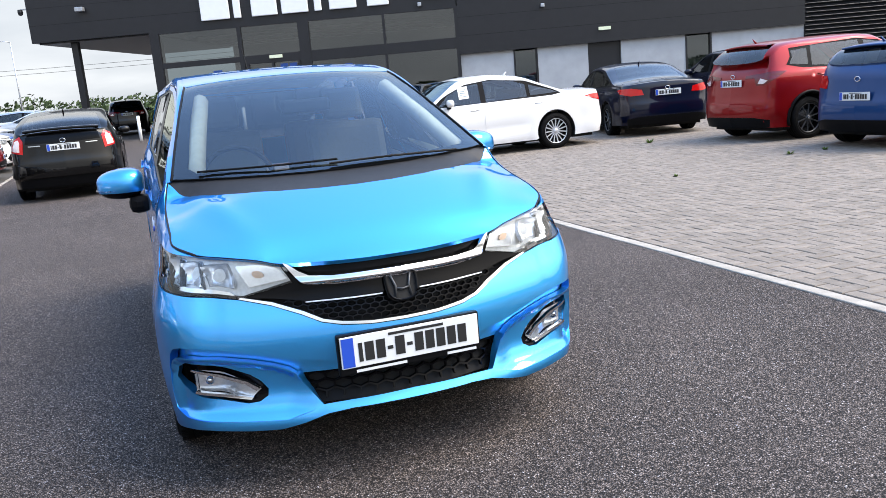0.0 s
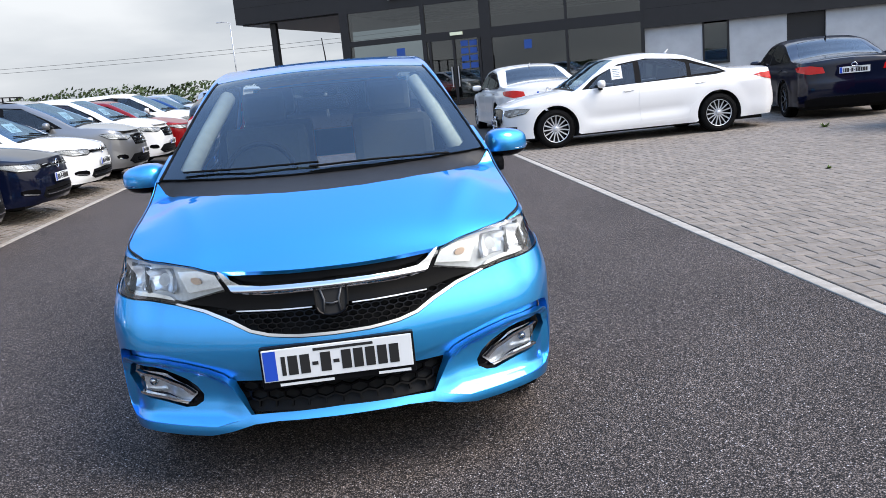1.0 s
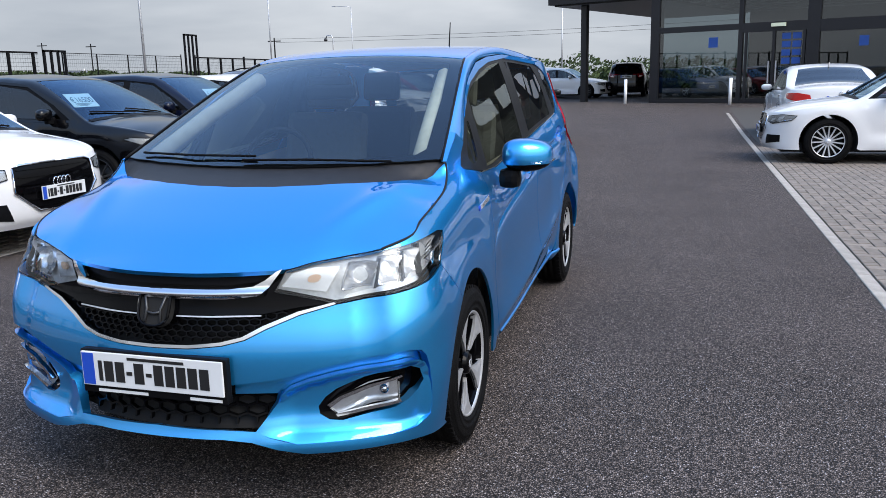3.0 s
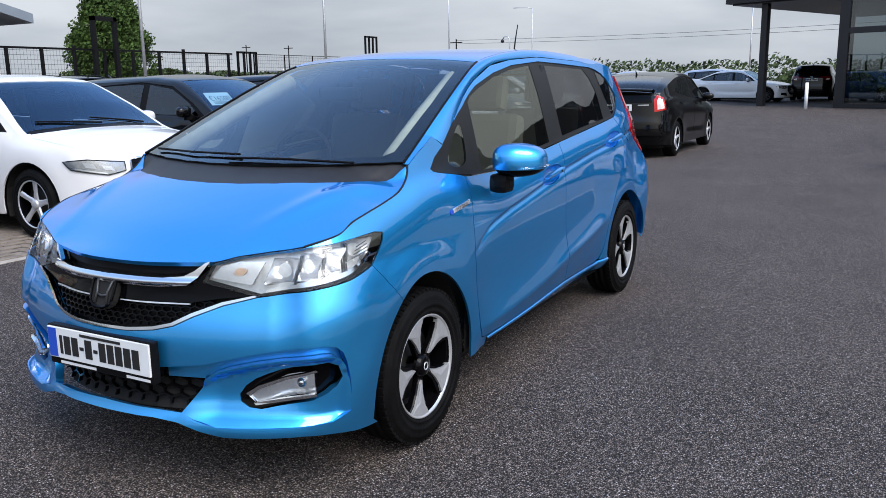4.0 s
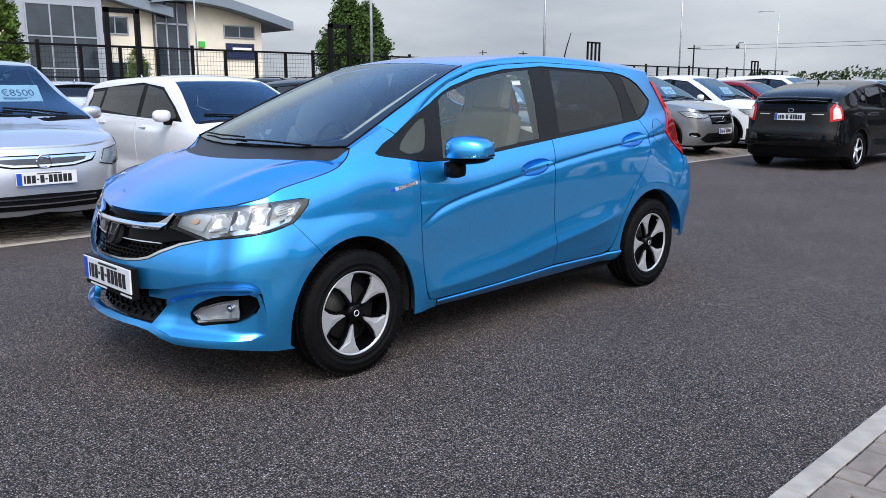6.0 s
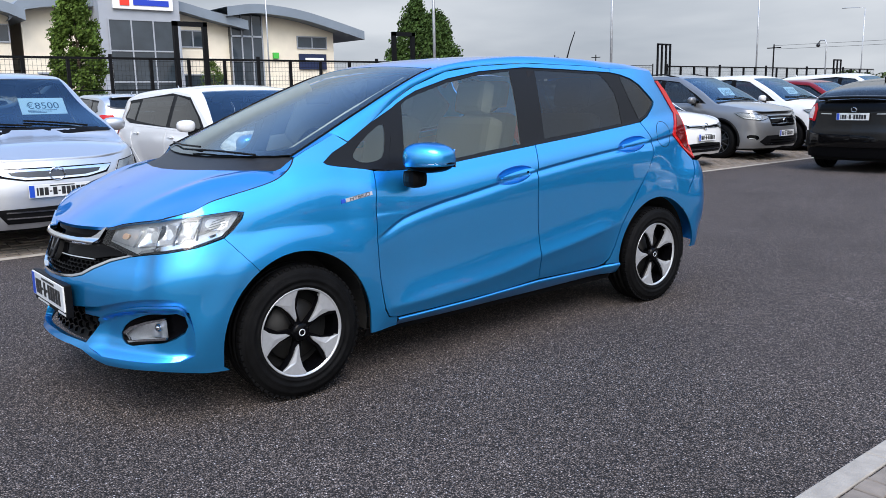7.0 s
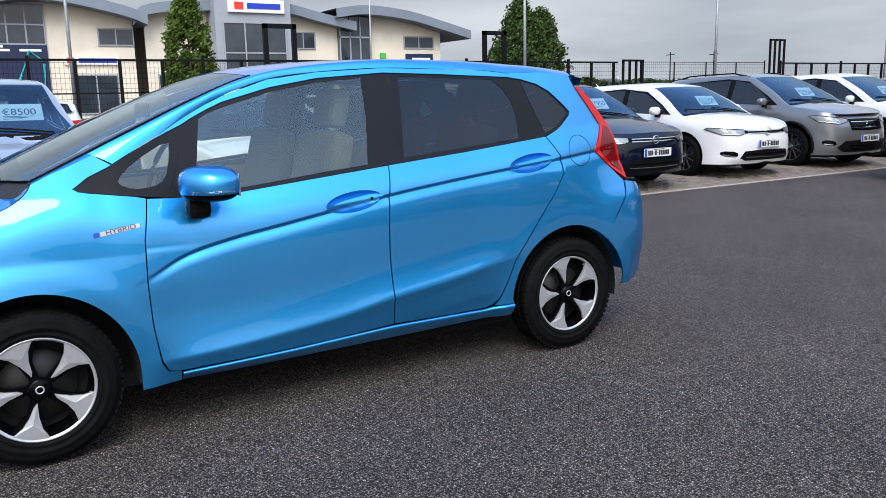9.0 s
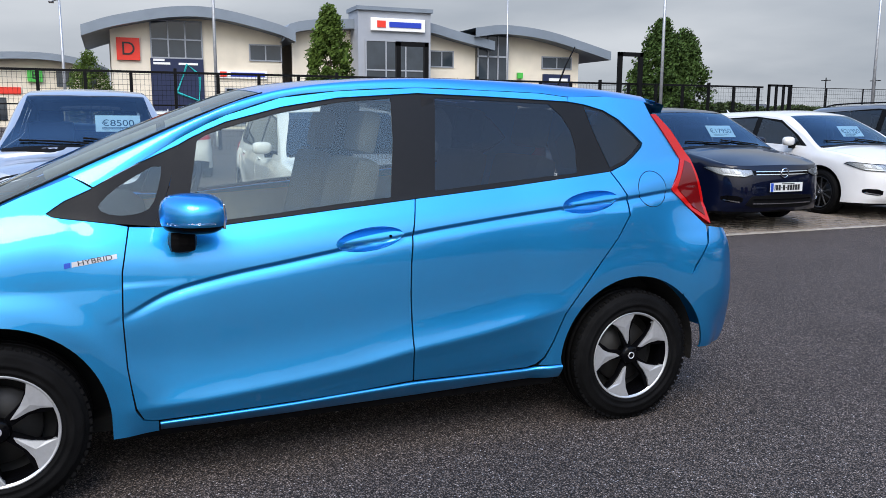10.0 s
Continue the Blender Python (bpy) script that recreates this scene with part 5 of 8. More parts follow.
REDSIGN = mat("red_sign", (0.75, 0.035, 0.015), 0.5, var=0.03)
GREENSIGN = mat("green_sign", (0.06, 0.45, 0.06), 0.5, var=0.03)
TURQ = mat("turquoise_sign_print", (0.02, 0.42, 0.42), 0.5, var=0.0)
BLUETXT = mat("blue_sign_print", (0.01, 0.04, 0.40), 0.5, var=0.0)
EXITBOX = mat("pale_exit_sign", (0.75, 0.78, 0.55), 0.4, var=0.02)


def B(parent, name, material, x0, y0, z0, x1, y1, z1, bevel=0.0, label=""):
    return part(name, boxed(x0, y0, z0, x1, y1, z1, bevel), material, parent, label)


def build_showroom():
    h = thing("showroom_building", (FAC_P.x, FAC_P.y, 0.0), math.degrees(FAC_A), "black-clad car showroom with tall glass front and canopy", "building")
    g = 0.20
    # canopy and fascia over the glass
    B(h, "canopy_fascia", CLAD, -5.0, 0, 4.26, 11.66, 12, 6.9)
    for z in (4.9, 5.55, 6.2):
        B(h, "cladding_joint", CAVITY, -5.002, -0.004, z, 11.66, 0.02, z + 0.012)
    B(h, "canopy_soffit", CLAD, -4.8, 0.2, 4.20, -0.36, 11.8, 4.26)
    B(h, "canopy_post", CLAD, -3.70, 0.5, g, -3.45, 0.75, 4.22)
    B(h, "corner_column", CLAD, -0.36, 0.0, g, 0.0, 0.45, 4.26)
    # glass front
    B(h, "mullion", CLAD, 3.07, -0.02, g, 3.23, 0.2, 4.26)
    B(h, "column", CLAD, 5.46, -0.03, g, 5.89, 0.3, 4.26)
    B(h, "mullion", CLAD, 8.76, -0.02, g, 8.86, 0.2, 4.26)
    B(h, "column", CLAD, 11.56, -0.03, g, 11.70, 0.3, 4.26)
    for x0, x1, lo in ((0.0, 3.07, 2.86), (3.23, 5.46, 2.74), (5.89, 8.76, 2.66), (8.86, 11.56, 2.66)):
        B(h, "transom", CLAD, x0, -0.015, lo, x1, 0.18, 3.07)
        B(h, "head_rail", CLAD, x0, -0.01, 4.18, x1, 0.15, 4.26)
        B(h, "foot_rail", CLAD, x0, -0.01, g, x1, 0.15, g + 0.16)
        B(h, "upper_pane", GLASS_S, x0, 0.06, 3.07, x1, 0.075, 4.18)
        B(h, "lower_pane", GLASS_S, x0, 0.06, g + 0.16, x1, 0.075, lo)
    # entrance doors
    for x in (3.32, 4.30, 5.34):
        B(h, "door_stile", CLAD, x, -0.03, g, x + 0.09, 0.05, 2.74)
    B(h, "door_handle", STEEL, 4.20, -0.09, 0.9, 4.24, -0.05, 1.7)
    B(h, "door_handle", STEEL, 4.46, -0.09, 0.9, 4.50, -0.05, 1.7)
    for i in range(4):
        for j in range(2):
            B(h, "door_sticker", STICKER, 4.62 + 0.36 * j, 0.045, 1.58 + 0.29 * i, 4.92 + 0.36 * j, 0.055, 1.80 + 0.29 * i)
    B(h, "door_sticker", STICKER, 7.15, 0.045, 2.12, 7.45, 0.055, 2.46)
    B(h, "door_sticker", STICKER, 1.95, 0.045, 2.25, 2.30, 0.055, 2.62)
    B(h, "exit_sign", EXITBOX, 4.25, -0.10, 2.90, 4.75, -0.02, 3.02)
    # wall under deep cladding
    B(h, "deep_fascia", CLAD, 11.70, -0.05, 2.42, 25.0, 12, 6.9)
    for z in (3.1, 3.8, 4.5, 5.2):
        B(h, "cladding_joint", CAVITY, 11.70, -0.054, z, 25.0, -0.04, z + 0.012)
    for x0, x1 in ((11.70, 13.76), (14.70, 16.66), (17.95, 20.44), (21.46, 25.0)):
        B(h, "lower_wall", GREYWALL, x0, 0.10, 0.0, x1, 0.4, 2.42)
    for x0, x1 in ((13.76, 14.70), (20.44, 21.46)):
        B(h, "wall_below_window", GREYWALL, x0, 0.10, 0.0, x1, 0.4, 0.9)
        w = new("window")
        w.parent = h
        B(w, "blind", BLIND, x0 + 0.08, 0.30, 0.98, x1 - 0.08, 0.31, 2.36)
        B(w, "pane", GLASS_S, x0 + 0.06, 0.20, 0.96, x1 - 0.06, 0.21, 2.36)
        for a, b in ((x0, x0 + 0.07), (x1 - 0.07, x1)):
            B(w, "frame", CLAD, a, 0.08, 0.9, b, 0.25, 2.42)
        B(w, "sill", CLAD, x0, 0.06, 0.9, x1, 0.25, 0.97)
    B(h, "service_door", CLAD, 16.66, 0.25, 0.0, 17.95, 0.3, 2.42)
    B(h, "exit_sign", EXITBOX, 17.08, -0.12, 2.86, 17.55, -0.05, 2.98)
    # louvred bay
    B(h, "louvre_wall", CAVITY, 25.0, 0.10, 0.0, 40, 0.5, 6.9)
    for k in range(34):
        bm = boxed(25.0, -0.10, 0, 40, 0.02, 0.018)
        bmesh.ops.transform(bm, matrix=pose(0, 0, 1.3 + k * 0.165, -35), verts=bm.verts)
        part("louvre", bm, CLAD, h)
    # sign: plain white shapes
    for a, b in ((1.80, 2.92), (3.08, 3.36), (3.78, 4.78), (4.95, 5.98), (6.22, 6.50), (6.80, 7.85), (8.26, 9.10)):
        B(h, "sign_letter_shape", LETTER, a, -0.14, 4.52, b, -0.05, 5.52, 0.03, "plain white raised shape")
    for a, b in ((10.4, 11.3), (11.5, 12.1), (12.3, 12.9)):
        B(h, "sign_letter_shape", LETTER, a, -0.14, 4.62, b, -0.05, 5.2, 0.03)
    # flood light and cameras
    B(h, "flood_light", STEEL, -3.0, -0.28, 5.28, -2.68, -0.06, 5.44, 0.02)
    B(h, "camera_bracket", STEEL, -5.28, 0.10, 5.55, -5.0, 0.14, 5.60)
    part("security_camera", lathe([(0, 0.001), (0, 0.09), (-0.10, 0.10), (-0.2, 0.08), (-0.24, 0.001)], 16).copy(), CLAD, h).matrix_basis = pose(-5.30, 0.12, 5.58, 0, -90, 0)
    for x in (10.2, 14.9):
        B(h, "lamp_spot", STEEL, x, -0.25, 4.34 if x < 11 else 3.9, x + 0.14, -0.06, 4.48 if x < 11 else 4.04, 0.02)
    # inside
    B(h, "inner_floor", SHOWFLOOR, 0, 0.5, g - 0.1, 11.6, 11, g + 0.02)
    B(h, "inner_back_wall", SHOWWALL, 0, 11, g, 25, 11.3, 4.3)
    B(h, "inner_side_wall", SHOWWALL, 11.72, 0.5, g, 11.95, 11, 4.26)
    B(h, "inner_ceiling", SHOWWALL, 0, 0.5, 4.235, 11.6, 11, 4.255)
    for k in range(5):
        B(h, "ceiling_rail", LETTER, 0.4, 2 + 1.8 * k, 4.10, 11.2, 2.05 + 1.8 * k, 4.14)
    B(h, "back_block", CLAD, 11.72, 0.5, 2.42, 25, 12, 2.5)
    B(h, "reception_desk", LETTER, 3.0, 6.5, g, 6.0, 7.4, 1.25, 0.03)
    return h


build_showroom()


def build_dealer():
    h = thing("dealership_building", (-88.3, -0.16, -0.54), 90, "cream rendered dealership with curved grey metal roofs", "building")
    h.scale = (1.4, 1.4, 1.4)
    # local x runs along world y, local -y towards the lot

    def arched(x0, x1, pts, over, name="roof"):
        f = curve(pts)
        xs = np.linspace(x0, x1, 28)
        rows = []
        for y in (-over, 13):
            rows.append([(x, y, f(x)) for x in xs])
        bm = grid_mesh([[(x, -over, f(x) - 0.75) for x in xs], [(x, -over, f(x)) for x in xs], [(x, 13, f(x)) for x in xs], [(x, 13, f(x) - 0.75) for x in xs], [(x, -over, f(x) - 0.75) for x in xs]])
        part(name, bm, ZINC, h, smooth=False)
        return f

    f1 = arched(-1.0, 14.2, [(-1.0, 7.75), (1.2, 8.5), (5.1, 9.3), (8.4, 9.35), (12.6, 8.5), (14.2, 7.9)], 1.6)
    f2 = arched(13.2, 31.4, [(13.2, 7.9), (14, 8.6), (16.2, 9.0), (19, 9.15), (22, 9.3), (25.1, 9.2), (27.9, 8.6), (31.4, 7.9)], 1.2)
    f3 = arched(29.4, 42.8, [(29.4, 8.9), (32.2, 9.25), (36.1, 8.95), (39.6, 8.2), (42.8, 7.4)], 1.6)

    def walls(x0, x1, f, m=CREAM, name="wall"):
        xs = np.linspace(x0, x1, 12)
        part(name, grid_mesh([[(x, 0, -0.2) for x in xs], [(x, 0, f(x) - 0.7) for x in xs], [(x, 12, f(x) - 0.7) for x in xs], [(x, 12, -0.2) for x in xs]]), m, h)

    walls(0.9, 13.4, f1)
    walls(14.2, 30.2, f2)
    walls(31.0, 40.4, f3)

    def win(x0, x1, z0, z1, y=-0.05, bars=1, rows=1):
        w = new("window")
        w.parent = h
        B(w, "pane", DGLASS, x0, y, z0, x1, y + 0.04, z1)
        for k in range(bars + 2):
            x = x0 + (x1 - x0) * k / (bars + 1)
            B(w, "frame", PLINTH, x - 0.05, y - 0.05, z0, x + 0.05, y, z1)
        for k in range(rows + 1):
            z = z0 + (z1 - z0) * k / rows
            B(w, "frame", PLINTH, x0 - 0.05, y - 0.052, z - 0.05, x1 + 0.05, y, z + 0.05)

    win(3.7, 7.35, 5.75, 8.45, -0.08, 2, 2)
    B(h, "navy_panel", NAVYSIGN, 3.6, -0.14, 0.5, 7.4, -0.02, 5.7)
    for pts in ([(5.4, 3.2), (6.2, 5.3), (7.0, 4.6)], [(5.4, 3.2), (7.0, 2.6), (7.1, 4.4)]):
        part("sign_shape", tube([(x, -0.18, z) for x, z in pts], 0.09, 4), TURQ, h)
    for x0, x1, z in ((3.8, 5.0, 5.25), (5.6, 7.0, 5.25), (3.8, 4.6, 5.5)):
        B(h, "sign_bar", LETTER, x0, -0.17, z, x1, -0.13, z + 0.16, label="white lettering bar")
    sg = B(h, "letter_sign", REDSIGN, 1.3, -0.22, 5.5, 2.9, -0.04, 7.1, label="red square sign with a black letter")
    writing("sign_letter", "D", 1.35, INK, h, pose(2.1, -0.24, 6.28, 90), "", 0.01)
    win(10.9, 13.35, 5.75, 6.95)
    B(h, "white_sign", LETTER, 8.4, -0.16, 4.35, 12.2, -0.02, 4.95)
    B(h, "sign_bar", BLUETXT, 9.4, -0.19, 4.5, 12.0, -0.15, 4.8, label="blue lettering bar")
    B(h, "sign_shape", REDSIGN, 8.6, -0.19, 4.45, 9.1, -0.15, 4.85)
    for x0, x1 in ((9.0, 12.0), (15.0, 17.0)):
        win(x0, x1, 0.8, 3.6)
    # entrance block
    B(h, "entrance_block", PLINTH, 19.0, -2.2, -0.2, 25.1, 0.5, 9.85)
    B(h, "block_cap", ZINC, 18.85, -2.4, 9.75, 25.25, 0.6, 10.05)
    B(h, "name_sign", LETTER, 20.0, -2.42, 8.2, 24.55, -2.2, 9.2, 0.05, "white sign board with plain shapes")
    B(h, "sign_shape", REDSIGN, 20.5, -2.47, 8.45, 21.2, -2.41, 8.98, label="plain red shape")
    B(h, "sign_bar", BLUETXT, 21.5, -2.47, 8.5, 24.2, -2.41, 8.92, label="blue lettering bar")
    win(19.6, 24.6, 0.6, 7.45, -2.26, 2, 3)
    win(25.9, 28.0, 5.7, 7.0)
    win(26.0, 29.5, 0.8, 3.5)
    # glazed link and the end wing
    B(h, "glazed_link", DGLASS, 30.1, -0.4, -0.2, 33.0, 2, 8.45)
    for k in range(4):
        B(h, "link_bar", PLINTH, 30.1 + 0.95 * k, -0.5, -0.2, 30.2 + 0.95 * k, -0.38, 8.45)
    for z in (2.4, 4.6, 6.6):
        B(h, "link_bar", PLINTH, 30.1, -0.5, z, 33.05, -0.36, z + 0.14)
    win(36.6, 39.6, 5.85, 6.85)
    B(h, "navy_panel", NAVYSIGN, 36.7, -0.16, 4.0, 39.5, -0.02, 5.35)
    B(h, "sign_bar", LETTER, 37.3, -0.19, 4.75, 39.2, -0.15, 5.0)
    B(h, "green_panel", GREENSIGN, 34.1, -0.3, 4.9, 34.6, -0.05, 5.4)
    B(h, "side_wall_band", PLINTH, 0.85, -0.03, -0.2, 13.4, 0.0, 0.5)
    return h


build_dealer()


def build_far_block():
    h = thing("retail_unit_building", (-110.7, -0.16, -0.54), 90, "low cream retail unit with a curved roof", "building")
    h.scale = (1.4, 1.4, 1.4)
    f = curve([(-16, 5.2), (-10, 6.6), (-5, 6.9), (-1.2, 6.4), (0.8, 5.6)])
    xs = np.linspace(-16, 0.8, 16)
    part("roof", grid_mesh([[(x, -1.2, f(x) - 0.6) for x in xs], [(x, -1.2, f(x)) for x in xs], [(x, 12, f(x)) for x in xs]]), ZINC, h)
    part("wall", grid_mesh([[(x, 0, -0.2) for x in xs], [(x, 0, f(x) - 0.55) for x in xs]]), CREAM, h)
    B(h, "letter_sign", GREENSIGN, -5.9, -0.3, 4.4, -4.7, -0.05, 5.5, label="green square sign with a black letter")
    writing("sign_letter", "B", 0.95, INK, h, pose(-5.3, -0.32, 4.93, 90), "", 0.01)
    for x in (-12, -9, -3.6, -1.6):
        B(h, "window", DGLASS, x, -0.06, 4.0 if x > -8 else 1, x + 1.3, -0.02, 5.4 if x > -8 else 3)
    B(h, "sign_bar", REDSIGN, -9.5, -0.1, 3.3, -6.5, -0.02, 3.9, label="red lettering bar")


build_far_block()

# ---- the other parked cars ----
P_WHITE = paint("white_paint", (0.62, 0.615, 0.60), 0.0, 0.4)
P_SILVER = paint("silver_paint", (0.47, 0.48, 0.50), 0.75, 0.36)
P_BLACK = paint("black_paint", (0.0015, 0.0015, 0.002), 0.0, 0.3, 0.6, 0.05)
P_NAVY = paint("dark_navy_paint", (0.0015, 0.003, 0.012), 0.0, 0.3, 0.65, 0.05)
P_GREY = paint("graphite_grey_paint", (0.17, 0.17, 0.17), 0.6, 0.36)
P_RED = paint("metallic_red_paint", (0.20, 0.0015, 0.003), 0.5, 0.36, 0.5, 0.2)
P_BLUE2 = paint("mid_blue_paint", (0.004, 0.040, 0.14), 0.5, 0.36, 0.5, 0.2)
P_GREYBLACK = paint("dark_brown_black_paint", (0.0022, 0.0020, 0.0020), 0.0, 0.32, 0.6, 0.05)
GLASS_G = glass("car_glass", (0.26, 0.29, 0.28), ior=1.55)
# blue of the mirrored sky is put into the gloss colour
GLASS_W = glass("car_windscreen", (0.56, 0.68, 0.74), gloss=(0.50, 0.74, 1.0), ior=1.75)
CARD = mat("price_card_paper", (0.78, 0.93, 0.94), 0.7, var=0.03)
CARDINK = mat("price_card_ink", (0.02, 0.07, 0.10), 0.6, var=0.0)


panel_kept = panel


class Spec:
    def __init__(self, L, W, H, WB, FO, r=0.315, belt=(0.92, 1.02), top=(), hood=0.72, edges=None, dlo=(), doors=(), glassy=(), rim=None):
        self.L, self.W, self.H, self.WB, self.FO, self.r = L, W, H, WB, FO, r
        h, t = W / 2, L - FO
        self.h, self.t = h, t
        self.out = Outline([(0, -FO), (0.3 * h, -FO + 0.012), (0.55 * h, -FO + 0.05), (0.74 * h, -FO + 0.13), (0.88 * h, -FO + 0.27), (0.955 * h, -FO + 0.45), (0.985 * h, -0.1), (h, 0.5), (h, WB * 0.6), (0.99 * h, WB), (0.965 * h, t - 0.42), (0.90 * h, t - 0.2), (0.77 * h, t - 0.08), (0.5 * h, t - 0.02), (0, t)])
        self.top = curve(list(top))
        self.belt = curve([(-FO - 0.1, belt[0] - 0.1), (0.3, belt[0]), (WB * 0.5, (belt[0] + belt[1]) / 2 - 0.005), (t, belt[1])])
        self.edge = curve(list(edges))
        self.hood, self.dlo, self.doors, self.glassy = hood, dlo, doors, glassy
        self.nose = curve([(0.1, -0.10), (0.2, -0.05), (0.3, 0.0), (0.5, 0.0), (0.62, -0.018), (0.72, -0.05), (0.82, -0.11), (1.0, -0.3)])
        self.rear = curve([(0.1, -0.12), (0.25, -0.05), (0.4, 0.0), (0.6, 0.0), (0.72, -0.025), (0.85, -0.045), (1.0, -0.07), (1.15, -0.14), (1.4, -0.35)])
        self.hub = r

    def T(self, x, y):
        return self.top(y) - 0.075 * x * x * (1 + 0.5 * abs(x))

    def wall(self, u, z, off=0.0):
        x, y, a, b = self.out.at(u)
        s = sm(0.35, 0.97, a)
        d = 0.0
        if s > 0:
            d = -DROP(z - self.belt(y)) * 1.05
            for c in (0, self.WB):
                k = sm(self.r + 0.27, self.r + 0.07, math.hypot(y - c, z - self.hub))
                d = d * (1 - k) + 0.006 * k
            hh = z - self.belt(y) + 0.10
            d -= 0.010 * (math.exp(-(hh / 0.05) ** 2) if hh > 0 else math.exp(-(hh / 0.015) ** 2)) * sm(0.3, 0.7, y)
            hh = z - 0.42 - 0.03 * y
            d -= 0.016 * math.exp(-(hh / 0.09) ** 2) * sm(0.45, 0.8, y) * sm(self.WB - 0.4, self.WB - 0.8, y)
            d *= s
        if s < 1:
            d += (1 - s) * (self.nose(z) if y < 1 else self.rear(z))
        d += off
        return np.array([x + a * d, y + b * d, z])

    def ring(self, u):
        """The inner edge, on the top surface, that belongs to the wall at u."""
        x, y, a, b = self.out.at(u)
        y2 = y - 0.085 * b if b < 0 else y - 0.10 * b
        x2 = min(x * 0.94, self.edge(y2))
        return np.array([x2, y2, self.T(x2, y2)])

    def rim_z(self, u):
        """The height at which the wall ends."""
        x, y, a, b = self.out.at(u)
        e = self.ring(u)
        return e[2] - (0.022 + 0.03 * sm(self.belt(y) + 0.1, self.belt(y) + 0.35, e[2]))


def parked(name, S, at, turn, body, label, group="", wheels=dict(), face="slim", tail="hatch", card="", plate_front=True, blind=False, mirrors=True, roof_rails=False):
    car = thing(name, (at[0], at[1], gz(at[0], at[1])), turn, label, "car", group)
    both = (1, -1)
    UYS, UXS = S.out.uy, S.out.ux
    W = lambda off=0.0: off

    def panel(name, parent, material, poly, off, label="", **kw):
        surf = off if callable(off) else (lambda u, z: S.wall(u, z, off))
        return panel_kept(name, parent, material, poly, surf, label, key=(id(S), "top" if callable(off) else off), **kw)

    end = S.out.u[-1]
    sd = lambda pts: [(UYS(y), z) for y, z in pts]
    us = list(np.linspace(0, end, 90))
    upper = [(u, S.rim_z(u)) for u in us]
    ra = S.r + 0.06
    hub = S.hub
    arch = lambda c, a0, a1, n=19: sd([(c + ra * math.cos(radians(a0 + (a1 - a0) * i / n)), hub + ra * math.sin(radians(a0 + (a1 - a0) * i / n))) for i in range(n + 1)])
    lowz = 0.21
    poly = [(0, lowz + 0.02)] + [(u, lowz) for u in np.linspace(0.2, UYS(-ra * 0.97), 6)] + arch(0, 195, -15) + [(UYS(ra + 0.03), lowz)] + [(UYS(S.WB - ra - 0.03), lowz)] + arch(S.WB, 195, -15) + [(UYS(S.WB + ra + 0.02), lowz + 0.02), (end - 0.25, lowz + 0.04), (end, lowz + 0.04)] + upper[::-1]
    dlo = sd(S.dlo)
    doors = [sd(d) for d in S.doors]
    panel("body_shell", car, body, poly, W(), sides=both, grid=0.06, holes=[dlo] + doors, flange=0.012)
    for s in both:
        for i, d in enumerate(doors):
            dd = panel("front_door" if i == 0 else "rear_door", car, body, d, W(-0.003), sides=(s,), grid=0.06, flange=0.012)
            ys = [p[0] for p in S.doors[i]]
            hy, hz = max(ys) - 0.18, S.belt(max(ys)) - 0.105
            panel("handle", dd, body, rounded(sd([(hy - 0.10, hz - 0.012), (hy + 0.09, hz), (hy + 0.09, hz + 0.024), (hy - 0.10, hz + 0.012)]), 1), W(0.022), sides=(s,), grid=0.04, flange=0.025)
        if S.glassy:
            panel("window_frame", car, TRIM, dlo, W(-0.010), sides=(s,), grid=0.08, flange=0.0, holes=[sd(g) for g in S.glassy])
            for g in S.glassy:
                panel("side_glass", car, GLASS_G, sd(g), W(-0.008), sides=(s,), grid=0.12, flange=0.0)
    rows = []
    for s in both:
        for u in us:
            a, b = S.wall(u, S.rim_z(u)), S.ring(u)
            n = np.array([0.6, 0, 0.8]) if 0.05 < u < end - 0.05 else np.array([0, 0, 1.0])
            rows.append([(a + (b - a) * t + n * 0.012 * math.sin(math.pi * t)) * np.array([s, 1, 1]) for t in (0, 0.15, 0.35, 0.6, 0.85, 1)])
        bm = grid_mesh(rows)
        rows = []
        bmesh.ops.recalc_face_normals(bm, faces=bm.faces)
        if sum(f.normal.z for f in bm.faces) < 0:
            bmesh.ops.reverse_faces(bm, faces=bm.faces)
        part("shoulder", bm, body, car, smooth=True)
    ring = [S.ring(u) for u in us]
    ts = lambda x, y: np.array([x, y, S.T(x, y)])
    names = {"hood": body, "windscreen": GLASS_W, "roof": body, "rear_glass": GLASS_G, "boot_lid": body}
    for nm, y0, y1 in S.cuts:
        half = [(p[0], p[1]) for p in ring if y0 < p[1] < y1 and p[0] > 1e-4]
        if not half:
            continue
        lo, hi = y0 if y0 > ring[0][1] else None, y1 if y1 < ring[-1][1] else None
        start = [(0, lo - 0.05), (S.edge(lo) * 0.6, lo - 0.03), (S.edge(lo), lo)] if lo is not None else [(0, ring[0][1])]
        stop = [(S.edge(hi), hi - 0.004), (S.edge(hi) * 0.6, hi - 0.034), (0, hi - 0.054)] if hi is not None else [(0, ring[-1][1])]
        hp = start + half + stop
        hp = hp + [(-x, y) for x, y in hp[::-1] if x > 1e-6]
        ob = panel(nm, car, names[nm], hp, ts, grid=0.09, flange=0.012 if names[nm] is body else 0.0)
    # dark cowl with wipers at the foot of the windscreen
    lo, e = S.cuts[1][1], S.edge(S.cuts[1][1])
    foot = [(0, lo - 0.05), (e * 0.35, lo - 0.044), (e * 0.6, lo - 0.03), (e * 0.97, lo + 0.002)]
